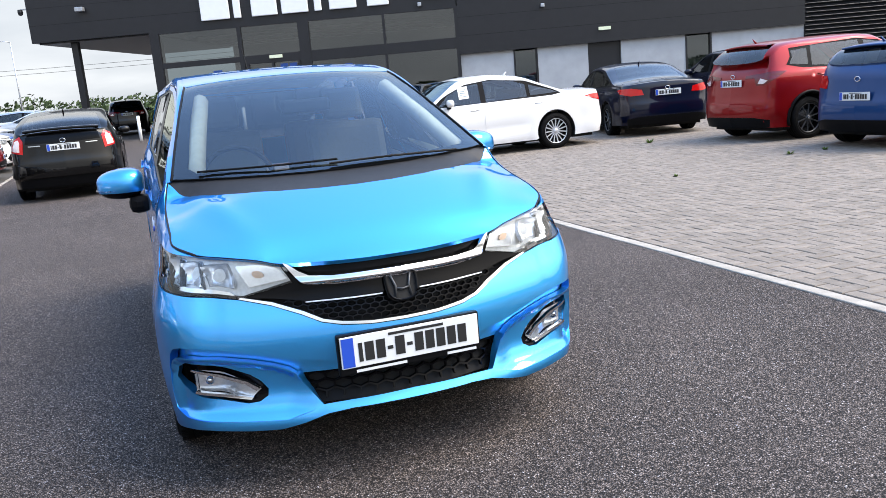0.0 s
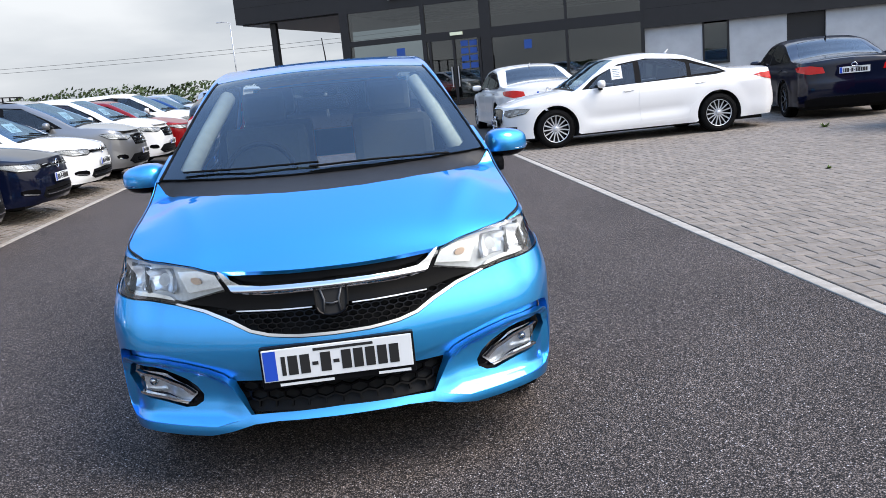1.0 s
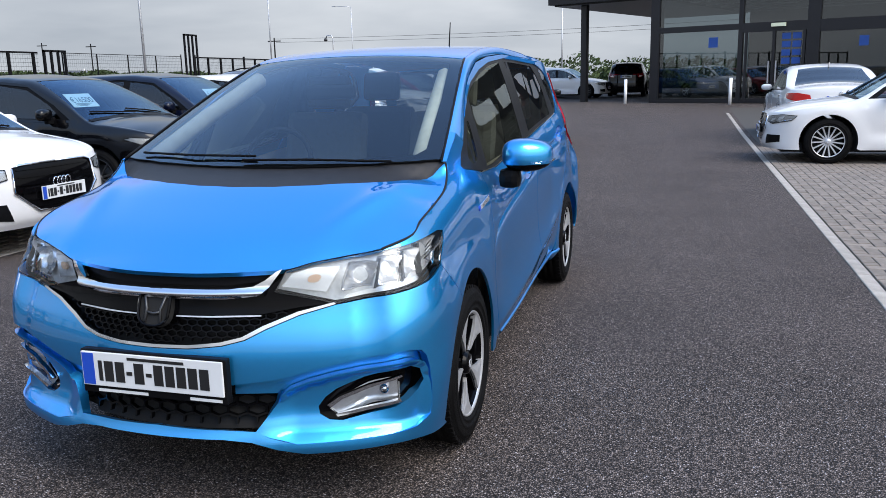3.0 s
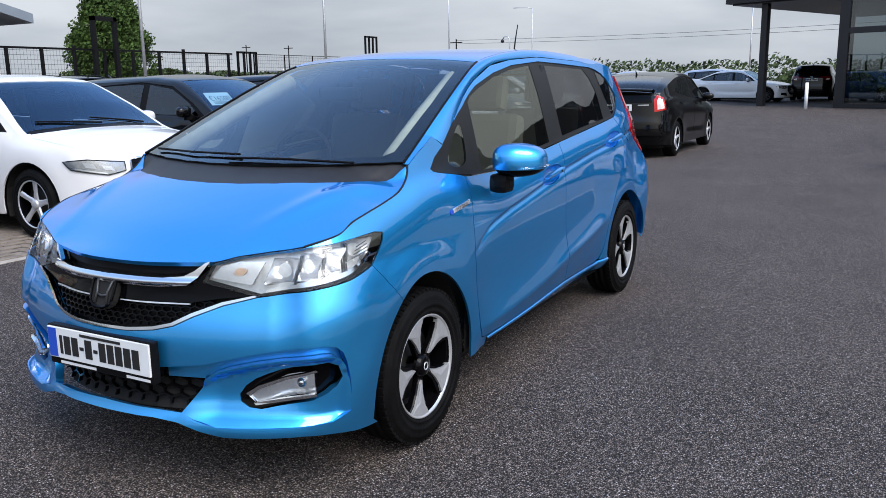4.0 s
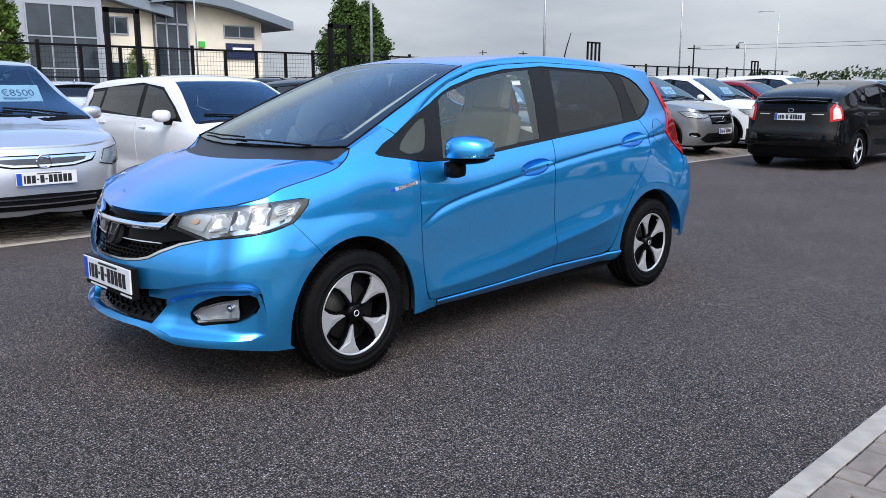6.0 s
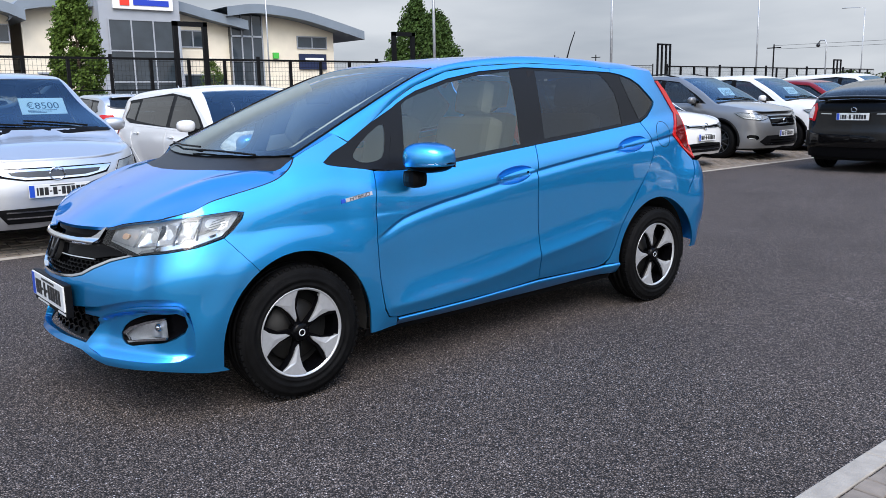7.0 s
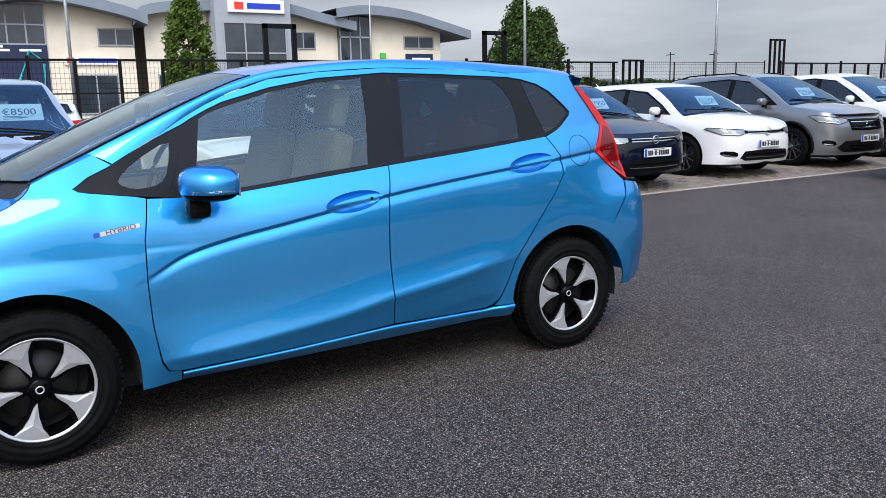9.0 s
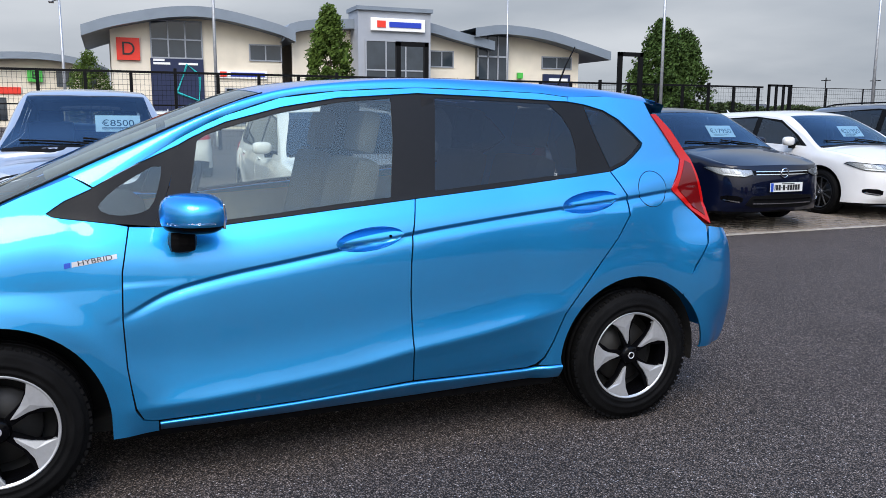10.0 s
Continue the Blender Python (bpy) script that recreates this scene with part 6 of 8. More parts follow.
    strip_poly = [(x, y + 0.012) for x, y in foot] + [(x, y - 0.065 + 0.03 * (x / e) ** 2) for x, y in foot[::-1]]
    panel("cowl", car, TRIM, strip_poly + [(-x, y) for x, y in strip_poly[::-1] if x > 1e-6], lambda x, y: np.array([x, y, S.T(x, y) + 0.005]), grid=0.09, flange=0.004)
    for x0, x1 in ((-0.78, 0.02), (-0.05, 0.70)):
        part("wiper", tube([(e * x, lo + 0.02 + 0.05 * k - 0.05 * (1 - x * x), S.T(e * x, lo + 0.02 + 0.05 * k - 0.05 * (1 - x * x)) + 0.016) for k, x in enumerate(np.linspace(x1, x0, 3))], 0.009, 5), TRIM, car)
    # dark cabin behind the glass; the near-black floor block stands for its shade
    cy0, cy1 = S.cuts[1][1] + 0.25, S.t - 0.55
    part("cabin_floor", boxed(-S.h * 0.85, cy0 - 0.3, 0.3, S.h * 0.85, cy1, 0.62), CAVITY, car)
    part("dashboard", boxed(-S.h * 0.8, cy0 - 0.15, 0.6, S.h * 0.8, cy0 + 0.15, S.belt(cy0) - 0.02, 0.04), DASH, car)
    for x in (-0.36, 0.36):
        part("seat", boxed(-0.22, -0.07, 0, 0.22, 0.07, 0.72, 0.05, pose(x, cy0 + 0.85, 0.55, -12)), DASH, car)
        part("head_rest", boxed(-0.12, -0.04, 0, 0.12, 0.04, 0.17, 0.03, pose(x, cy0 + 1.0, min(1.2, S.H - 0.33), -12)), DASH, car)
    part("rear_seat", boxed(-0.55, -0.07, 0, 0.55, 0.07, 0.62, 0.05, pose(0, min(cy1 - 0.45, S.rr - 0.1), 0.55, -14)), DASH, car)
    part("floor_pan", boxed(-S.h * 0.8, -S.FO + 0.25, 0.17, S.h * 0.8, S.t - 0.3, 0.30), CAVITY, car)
    # wheels
    for s in both:
        for c in (0, S.WB):
            wheel(car, (s * (S.h - 0.125), c, S.r), 0 if s > 0 else 180, r=S.r, rim=S.r * 0.68, width=0.205, **wheels)
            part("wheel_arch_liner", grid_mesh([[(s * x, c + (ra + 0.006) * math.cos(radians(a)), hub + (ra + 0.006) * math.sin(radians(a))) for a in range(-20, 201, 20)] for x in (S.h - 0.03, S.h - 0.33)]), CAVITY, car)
        if mirrors:
            m = new("door_mirror")
            m.parent = car
            my, mz = S.cuts[1][1] + 0.42, S.belt(S.cuts[1][1] + 0.42) + 0.06
            bm = bmesh.new()
            bmesh.ops.create_uvsphere(bm, u_segments=16, v_segments=10, radius=1.0)
            for v in bm.verts:
                x, y, z = v.co
                q = (abs(x) ** 3 + abs(y) ** 3 + abs(z) ** 3) ** (1 / 3)
                v.co = (s * (S.h + 0.045 + 0.105 * x / q), my + (0.065 * y - 0.012 * x) / q, mz + 0.065 * z / q)
            if s < 0:
                bmesh.ops.reverse_faces(bm, faces=bm.faces)
            part("housing", bm, body, m, smooth=True)
            part("foot", boxed(s * (S.h - 0.10) if s > 0 else s * (S.h + 0.02), my - 0.03, mz - 0.10, s * (S.h + 0.02) if s > 0 else s * (S.h - 0.10), my + 0.03, mz - 0.03, 0.01), TRIM, m)
    # face
    hz = S.rim_z(0.3)
    fw = lambda pts: [(UXS(x * S.h) if x < 0.9 else UXS(0.9 * S.h) + (x - 0.9) * S.h * 1.1, z) for x, z in pts]
    F = dict(slim=dict(lamp=[(0.50, hz - 0.085), (0.62, hz - 0.115), (0.85, hz - 0.10), (1.10, hz - 0.015), (1.02, hz + 0.005), (0.80, hz - 0.012), (0.52, hz - 0.030)], grille=[(0, hz - 0.10), (0.50, hz - 0.088), (0.50, hz - 0.040), (0, hz - 0.048)], low=[(0, 0.26), (0.50, 0.26), (0.60, 0.30), (0.52, 0.40), (0, 0.42)], fog=[(0.64, 0.31), (0.86, 0.34), (0.86, 0.41), (0.64, 0.40)]),
             shield=dict(lamp=[(0.56, hz - 0.12), (0.72, hz - 0.15), (0.96, hz - 0.10), (1.04, hz - 0.03), (0.85, hz - 0.015), (0.56, hz - 0.045)], grille=[(0, 0.33), (0.30, 0.34), (0.52, 0.50), (0.50, hz - 0.04), (0.42, hz - 0.02), (0, hz - 0.015)], low=[(0.55, 0.28), (0.84, 0.32), (0.84, 0.42), (0.60, 0.42)], fog=None),
             wing=dict(lamp=[(0.60, hz - 0.15), (0.76, hz - 0.175), (0.94, hz - 0.14), (1.10, hz - 0.04), (1.20, hz + 0.05), (1.10, hz + 0.062), (0.90, hz + 0.0), (0.70, hz - 0.035)], grille=[(0, hz - 0.165), (0.30, hz - 0.16), (0.52, hz - 0.125), (0.60, hz - 0.05), (0.30, hz - 0.050), (0, hz - 0.052)], low=[(0, 0.26), (0.50, 0.26), (0.60, 0.385), (0, 0.395)], fog=[(0.66, 0.30), (0.86, 0.33), (0.86, 0.42), (0.70, 0.40)]),
             deep=dict(lamp=[(0.52, hz - 0.10), (0.70, hz - 0.14), (0.98, hz - 0.10), (1.16, hz - 0.0), (1.0, hz + 0.005), (0.75, hz - 0.03), (0.52, hz - 0.05)], grille=[(0, 0.60), (0.46, 0.61), (0.50, hz - 0.06), (0, hz - 0.055)], low=[(0, 0.25), (0.62, 0.26), (0.74, 0.33), (0.60, 0.44), (0, 0.45)], fog=[(0.74, 0.36), (0.90, 0.38), (0.90, 0.46), (0.76, 0.45)]))[face]
    for key, m, off in (("grille", BLACKP, 0.004), ("low", TRIM, 0.004)):
        q = fw(F[key])
        if q[0][0] > 0:
            for s in both:
                panel("air_intake", car, m, q, W(off), sides=(s,), grid=0.06, flange=0.006)
        else:
            panel("grille" if key == "grille" else "air_intake", car, m, q, W(off), sides=both, grid=0.06, flange=0.006)
    zs = [z for x, z in F["grille"]]
    nb = 3 if face == "slim" else 0 if face == "wing" else 6
    for k in range(nb):
        z = min(zs) + (max(zs) - min(zs)) * (k + 0.7) / (nb + 0.4)
        xm = 0.46 if face != "shield" else 0.30 + 0.16 * min(1, k / 2)
        bright = face in ("wing", "slim") and k != 1 or face == "deep" and k in (1, 4)
        panel("grille_bar", car, CHROME if bright else BLACKP, fw([(0, z - 0.005), (xm, z - 0.003), (xm, z + 0.007), (0, z + 0.006)]), W(0.014), sides=both, grid=0.08, flange=0.01)
    if face == "wing":
        # broad chrome wing with a pale mesh inside
        panel("chrome_wing", car, CHROME, fw([(0, hz - 0.150), (0.30, hz - 0.146), (0.50, hz - 0.110), (0.585, hz - 0.056), (0.30, hz - 0.060), (0, hz - 0.062)]), W(0.012), sides=both, grid=0.05, flange=0.012)
        panel("grille_mesh", car, LAMPGREY, fw([(0, hz - 0.132), (0.28, hz - 0.128), (0.42, hz - 0.108), (0.45, hz - 0.080), (0.28, hz - 0.078), (0, hz - 0.080)]), W(0.016), sides=both, grid=0.05, flange=0.004)
    if face == "shield":
        o = fw([(0, 0.33), (0.30, 0.34), (0.52, 0.50), (0.50, hz - 0.04), (0.42, hz - 0.02), (0, hz - 0.015)])
        for s in both:
            part("grille_frame", tube([tuple(S.wall(u, z, 0.012) * np.array([s, 1, 1])) for u, z in o], 0.010, 6), CHROME, car, smooth=True)
    for k in range(2 if F["low"][0][0] == 0 else 0):
        z = 0.30 + 0.05 * k
        panel("intake_bar", car, CHROME if face == "wing" or face == "slim" and k == 0 else BLACKP, fw([(0, z), (0.5, z + 0.004), (0.5, z + 0.016), (0, z + 0.012)]), W(0.012), sides=both, grid=0.08, flange=0.01)
    for s in both:
        lamp = new("headlamp")
        lamp.parent = car
        lp = fw(F["lamp"])
        panel("housing", lamp, LAMPPALE if face == "wing" else LAMPMID, lp, W(0.003), sides=(s,), grid=0.05, flange=0.004)
        c = (sum(p[0] for p in lp) / len(lp), sum(p[1] for p in lp) / len(lp))
        for du, k in ((-0.10, 0.036), (0.05, 0.040)):
            e = [(c[0] + du + a * k, c[1] + (du + a * k) * 0.16 + b * k) for a, b in ((-1.4, -0.45), (0.9, -0.45), (1.6, 0.5), (-0.7, 0.5))]
            panel("reflector", lamp, ALLOYS, e, W(0.006), sides=(s,), grid=0.03, flange=0.0)
        panel("light_strip", lamp, CHROME, [(u, z) for u, z in fw([(F["lamp"][1][0], F["lamp"][1][1] + 0.008), (F["lamp"][2][0], F["lamp"][2][1] + 0.010), (F["lamp"][2][0], F["lamp"][2][1] + 0.022), (F["lamp"][1][0], F["lamp"][1][1] + 0.018)])], W(0.007), sides=(s,), grid=0.05, flange=0.0)
        panel("lens", lamp, GLASS_C, lp, W(0.012), sides=(s,), grid=0.06, flange=0.008)
        part("seal", tube([tuple(S.wall(u, z, 0.008) * np.array([s, 1, 1])) for u, z in dense(lp, 0.06)], 0.0045, 5, True), BLACKP, lamp, smooth=True)
        if F["fog"]:
            panel("fog_recess", car, BLACKP, rounded(fw(F["fog"]), 1), W(0.003), sides=(s,), grid=0.05, flange=0.004)
            panel("fog_strip", car, CHROME if face in ("slim", "deep") else REFLECTOR, fw([(F["fog"][0][0] + 0.03, F["fog"][0][1] + 0.01), (F["fog"][1][0] - 0.02, F["fog"][1][1] + 0.008), (F["fog"][1][0] - 0.02, F["fog"][1][1] + 0.022), (F["fog"][0][0] + 0.03, F["fog"][0][1] + 0.024)]), W(0.008), sides=(s,), grid=0.05, flange=0.004)
    bz = (max(zs) + min(zs)) / 2 + (0.03 if face == "shield" else 0)
    by = S.wall(0, bz)[1]
    rb3 = 0.055 if face != "wing" else 0.062
    ring3 = [(rb3 * math.cos(t), 0, 0.055 * math.sin(t)) for t in (2 * math.pi * k / 24 for k in range(24))]
    bm = tube(ring3, 0.007, 6, True)
    if face == "shield":
        bm.free()
        bm = bmesh.new()
        for k in range(4):
            tube([(0.034 * math.cos(t) + (k - 1.5) * 0.045, 0, 0.034 * math.sin(t)) for t in (2 * math.pi * j / 18 for j in range(18))], 0.006, 6, True, bm)
    bmesh.ops.transform(bm, matrix=pose(0, by - 0.022, bz), verts=bm.verts)
    part("front_badge", bm, CHROME, car, "plain chrome ring badge", smooth=True)
    if plate_front:
        p = plate(car)
        pz = dict(slim=0.45, wing=0.475).get(face, 0.42)
        p.matrix_basis = pose(0, S.wall(0, pz)[1] - 0.026, pz)
    # tail
    rw = lambda pts: [(end - x * S.h, z) for x, z in pts]
    bz = S.belt(S.t)
    TL = dict(hatch=[(0.62, bz - 0.20), (0.60, bz - 0.10), (0.66, bz - 0.02), (1.05, bz - 0.01), (1.22, bz - 0.06), (1.05, bz - 0.17)],
              sedan=[(0.52, bz - 0.19), (0.56, bz - 0.09), (0.80, bz - 0.055), (1.15, bz - 0.06), (1.30, bz - 0.085), (1.10, bz - 0.15), (0.8, bz - 0.20)],
              tall=[(0.74, bz - 0.26), (0.72, bz - 0.05), (0.80, bz + 0.03), (0.98, bz - 0.02), (1.0, bz - 0.22)],
              suv=[(0.34, bz - 0.125), (0.56, bz - 0.115), (0.62, bz - 0.23), (0.78, bz - 0.235), (0.98, bz - 0.15), (1.24, bz - 0.035), (1.0, bz - 0.025), (0.62, bz - 0.055), (0.34, bz - 0.08)])[tail]
    for s in both:
        lamp = new("tail_lamp")
        lamp.parent = car
        panel("lens", lamp, DARKRED if tail == "suv" else REDLENS, rw(TL), W(0.008), sides=(s,), grid=0.05, flange=0.012)
        if tail in ("tall", "suv"):
            cx = [(0.80, bz - 0.22), (0.79, bz - 0.07), (0.83, bz - 0.02), (0.93, bz - 0.05), (0.95, bz - 0.20)] if tail == "tall" else [(0.655, bz - 0.205), (0.77, bz - 0.21), (0.86, bz - 0.16), (0.70, bz - 0.125)]
            panel("clear_lens", lamp, TAILCLEAR, rw(cx), W(0.013), sides=(s,), grid=0.05, flange=0.006)
    if tail in ("hatch", "suv"):
        # roof spoiler over the rear window
        xs = np.linspace(-0.56 * S.h, 0.56 * S.h, 11)
        lip = [[(x, S.rr + dy - 0.10 * x * x, S.T(x, S.rr) + dz) for x in xs] for dy, dz in ((-0.06, 0.012), (0.04, 0.010), (0.15, -0.006), (0.155, -0.026), (0.06, -0.040))]
        part("spoiler", grid_mesh(lip), body, car, smooth=True)
    if tail == "tall":
        # spoiler lip over an upright lower window, and a bumper step
        xs = np.linspace(-0.66 * S.h, 0.66 * S.h, 13)
        lip = [[(x, S.t + dy - 0.16 * x * x, bz + dz - 0.05 * x * x) for x in xs] for dy, dz in ((-0.22, 0.128), (-0.10, 0.140), (-0.015, 0.128), (-0.010, 0.105), (-0.06, 0.090))]
        part("spoiler", grid_mesh(lip), body, car, smooth=True)
        panel("lower_rear_window", car, BLACKP, rw([(0, bz - 0.115), (0.68, bz - 0.10), (0.66, bz + 0.005), (0, bz + 0.02)]), W(0.004), sides=both, grid=0.06, flange=0.004)
        panel("rear_bumper", car, body, rw([(0, 0.40), (0.95, 0.40), (1.18, 0.44), (1.15, 0.60), (0.90, 0.655), (0, 0.645)]), W(0.030), sides=both, grid=0.06, flange=0.03)
        for s in both:
            panel("tail_script", car, CHROME, rw([(0.40, bz - 0.150), (0.62, bz - 0.148), (0.62, bz - 0.135), (0.40, bz - 0.137)]), W(0.006), sides=(s,), grid=0.06, flange=0.003)
    p = plate(car)
    pz = bz - dict(hatch=0.36, sedan=0.22).get(tail, 0.24)
    p.matrix_basis = pose(0, S.t + S.rear(pz) + 0.012, pz, 0, 0, 180)
    panel("rear_lower_trim", car, TRIM, rw([(0, 0.23), (0.9, 0.24), (0.9, 0.36), (0.6, 0.40), (0, 0.40)]), W(0.004), sides=both, grid=0.08, flange=0.006)
    bm = tube([(0.045 * math.cos(t), S.t + S.rear(bz - 0.07) + 0.012, bz - 0.08 + 0.032 * math.sin(t)) for t in (2 * math.pi * k / 20 for k in range(20))], 0.006, 6, True)
    part("rear_badge", bm, CHROME, car, "plain chrome ring badge", smooth=True)
    part("antenna", tube([(0, S.rr - 0.1, S.T(0, S.rr - 0.1) - 0.01), (0, S.rr - 0.02, S.T(0, S.rr - 0.1) + 0.07)], 0.022, 6, taper=0.004), body, car, smooth=True)
    if face == "deep":
        # black cladding round the arches and along the sills
        for s in both:
            for c in (0, S.WB):
                part("arch_trim", tube([tuple(S.wall(UYS(c + (ra + 0.020) * math.cos(radians(a))), hub + (ra + 0.020) * math.sin(radians(a)), 0.002) * np.array([s, 1, 1])) for a in range(-12, 193, 12)], 0.026, 6), TRIM, car, smooth=True)
            panel("sill_trim", car, TRIM, sd([(ra + 0.05, lowz - 0.01), (S.WB - ra - 0.05, lowz - 0.01), (S.WB - ra - 0.05, lowz + 0.11), (ra + 0.05, lowz + 0.10)]), W(0.010), sides=(s,), grid=0.08, flange=0.012)
    if roof_rails:
        for s in both:
            part("roof_bar", tube([(s * (S.edge(y) + 0.01), y, S.T(S.edge(y), y) + (0.035 if 0 < k < 5 else -0.01)) for k, y in enumerate(np.linspace(S.cuts[2][1] + 0.1, S.rr - 0.05, 6))], 0.014, 6), TRIM, car, smooth=True)
    if card:
        y = S.cuts[1][1] + (0.45 if face != "wing" else 0.62)
        z = S.T(0.3, y) - 0.095
        sl = math.degrees(math.atan2(S.T(0, y + 0.1) - S.T(0, y - 0.1), 0.2))
        cd = part("price_card", boxed(-0.21, -0.002, -0.105, 0.21, 0.002, 0.105), CARD, car, "pale blue price card behind the windscreen")
        cd.matrix_basis = pose(-0.30 if card[1] else 0.28, y, z, -(90 - sl) * 0.7, 0, 0)
        writing("price_text", card[0], 0.115, CARDINK, cd, pose(0, -0.004, 0, 90))
        for k in range(3):
            part("card_line", boxed(-0.15, -0.0035, -0.055 - 0.016 * k, 0.12 - 0.05 * k, -0.002, -0.049 - 0.016 * k), CARDINK, cd)
    return car


def spec(kind, L, W, H, WB, FO, **kw):
    h, t = W / 2, L - FO
    hz = kw.pop("nose", 0.74)
    cz = kw.pop("cowl", 0.985)
    b0, b1 = kw.pop("belt", (0.93, 1.02))
    if kind == "sedan":
        wt, pk, rr, rb = 1.12, 1.65, 2.35, WB + 0.28
        top = [(-FO, hz - 0.02), (-FO + 0.08, hz + 0.015), (-0.4, hz + 0.13), (0.0, hz + 0.185), (0.36, cz), (0.75, cz + 0.22), (wt, H - 0.055), (pk, H), (rr - 0.35, H - 0.02), (rr, H - 0.075), (rr + 0.38, H - 0.22), (rb, 1.10), (t - 0.25, 1.065), (t, 1.02)]
        ed = [(-FO, 0.50 * h), (-FO + 0.3, 0.78 * h), (0, 0.84 * h), (0.4, 0.83 * h), (wt, 0.62 * h), (pk, 0.61 * h), (rr, 0.60 * h), (rb, 0.74 * h), (t - 0.2, 0.76 * h), (t, 0.70 * h)]
        dlo = [(0.48, b0 + 0.01), (1.3, (b0 + b1) / 2 - 0.01), (rb - 0.30, b1 - 0.02), (rb - 0.10, b1 + 0.01), (rb - 0.26, b1 + 0.09), (rr - 0.02, H - 0.17), (pk, H - 0.105), (wt + 0.05, H - 0.155), (0.72, b0 + 0.20)]
        g = [[(0.60, b0 + 0.025), (0.80, b0 + 0.20), (1.10, H - 0.19), (1.42, H - 0.15), (1.42, (b0 + b1) / 2)], [(1.52, (b0 + b1) / 2 + 0.005), (1.52, H - 0.13), (pk + 0.15, H - 0.12), (rr - 0.25, H - 0.16), (rr - 0.02, H - 0.24), (rr - 0.02, b1)], [(rr + 0.05, b1 + 0.01), (rr + 0.05, H - 0.25), (rb - 0.30, b1 + 0.08), (rb - 0.18, b1 + 0.03)]]
        d1, d2, d3 = 0.50, 1.47, WB - 0.18
    else:
        steep = dict(hatch=0.42, fast=1.05, suv=0.46, mono=0.40)[kind]
        wt, pk, rr = 0.92 + (0.08 if kind == "suv" else 0.0), 1.5, t - steep
        cw = 0.12 if kind != "mono" else -0.02
        top = [(-FO, hz - 0.02), (-FO + 0.08, hz + 0.015), (-0.45, hz + 0.13), (-0.15, hz + 0.185), (cw, cz), (0.5, cz + 0.22), (wt, H - 0.06), (1.2, H - 0.015), (pk, H), (rr - 0.5, H - 0.02), (rr, H - 0.07), (rr + steep * 0.55, H - 0.22 if kind != "fast" else H - 0.19), (t - 0.06, b1 + 0.05), (t + 0.02, b1 - 0.03)]
        if kind == "fast":
            top = top[:-2] + [(t - 0.2, b1 + 0.10), (t - 0.05, b1 + 0.075), (t + 0.02, b1 + 0.0)]
        ed = [(-FO, 0.50 * h), (-FO + 0.3, 0.78 * h), (-0.1, 0.85 * h), (cw + 0.1, 0.84 * h), (wt, 0.64 * h), (pk, 0.63 * h), (rr, 0.61 * h), (t - 0.1, 0.72 * h), (t, 0.70 * h)]
        dlo = [(0.32, b0 + 0.01), (1.2, (b0 + b1) / 2 - 0.01), (t - 0.75, b1 - 0.01), (t - 0.45, b1 + 0.05), (t - 0.55, b1 + 0.17), (rr - 0.10, H - 0.17), (pk, H - 0.095), (wt + 0.02, H - 0.15), (0.55, b0 + 0.17)]
        if kind == "fast":
            dlo = [(0.32, b0 + 0.01), (1.2, (b0 + b1) / 2 - 0.01), (t - 1.0, b1 - 0.01), (t - 0.80, b1 + 0.05), (t - 1.1, b1 + 0.19), (rr - 0.25, H - 0.16), (pk, H - 0.095), (wt + 0.02, H - 0.15), (0.55, b0 + 0.17)]
        m = min(1.42, WB * 0.53)
        q = t - 0.95 if kind != "fast" else t - 1.30
        g = [[(0.44, b0 + 0.025), (0.62, b0 + 0.17), (0.95, H - 0.185), (m - 0.05, H - 0.13), (m - 0.05, (b0 + b1) / 2)], [(m + 0.06, (b0 + b1) / 2 + 0.005), (m + 0.06, H - 0.125), (q - 0.05, H - 0.15), (q, b1 + 0.02)], [(q + 0.07, b1 + 0.03), (q + 0.03, H - 0.19), (rr - 0.14, H - 0.21), (t - 0.60 if kind != "fast" else t - 1.12, b1 + 0.16), (t - 0.52 if kind != "fast" else t - 0.9, b1 + 0.06)]]
        d1, d2, d3 = 0.36, m, WB - 0.16
    S = Spec(L, W, H, WB, FO, belt=(b0, b1), top=top, edges=ed, dlo=dlo, glassy=g, **kw)
    r = S.r + 0.10
    S.doors = [[(d1 + 0.02, b0 - 0.02), (d2 - 0.006, S.belt(d2) - 0.02), (d2 - 0.02, 0.62), (d2, 0.30), (d1 + 0.10, 0.30), (d1 + 0.02, 0.42), (d1, 0.70)],
               [(d2 + 0.006, S.belt(d2) - 0.02), (d3 + 0.05, S.belt(d3) - 0.02), (d3 + 0.06, S.belt(d3) - 0.16), (d3 - 0.03, 0.70), (WB - r - 0.06, 0.50), (WB - r - 0.12, 0.30), (d2 + 0.012, 0.30), (d2 - 0.008, 0.62)]]
    S.rr = rr
    if kind == "sedan":
        S.cuts = [("hood", -9, 0.36), ("windscreen", 0.37, wt), ("roof", wt + 0.01, rr), ("rear_glass", rr + 0.01, rb), ("boot_lid", rb + 0.01, 9)]
    else:
        S.cuts = [("hood", -9, cw), ("windscreen", cw + 0.01, wt), ("roof", wt + 0.01, rr + 0.05), ("rear_glass", rr + 0.06, 9)]
    return S


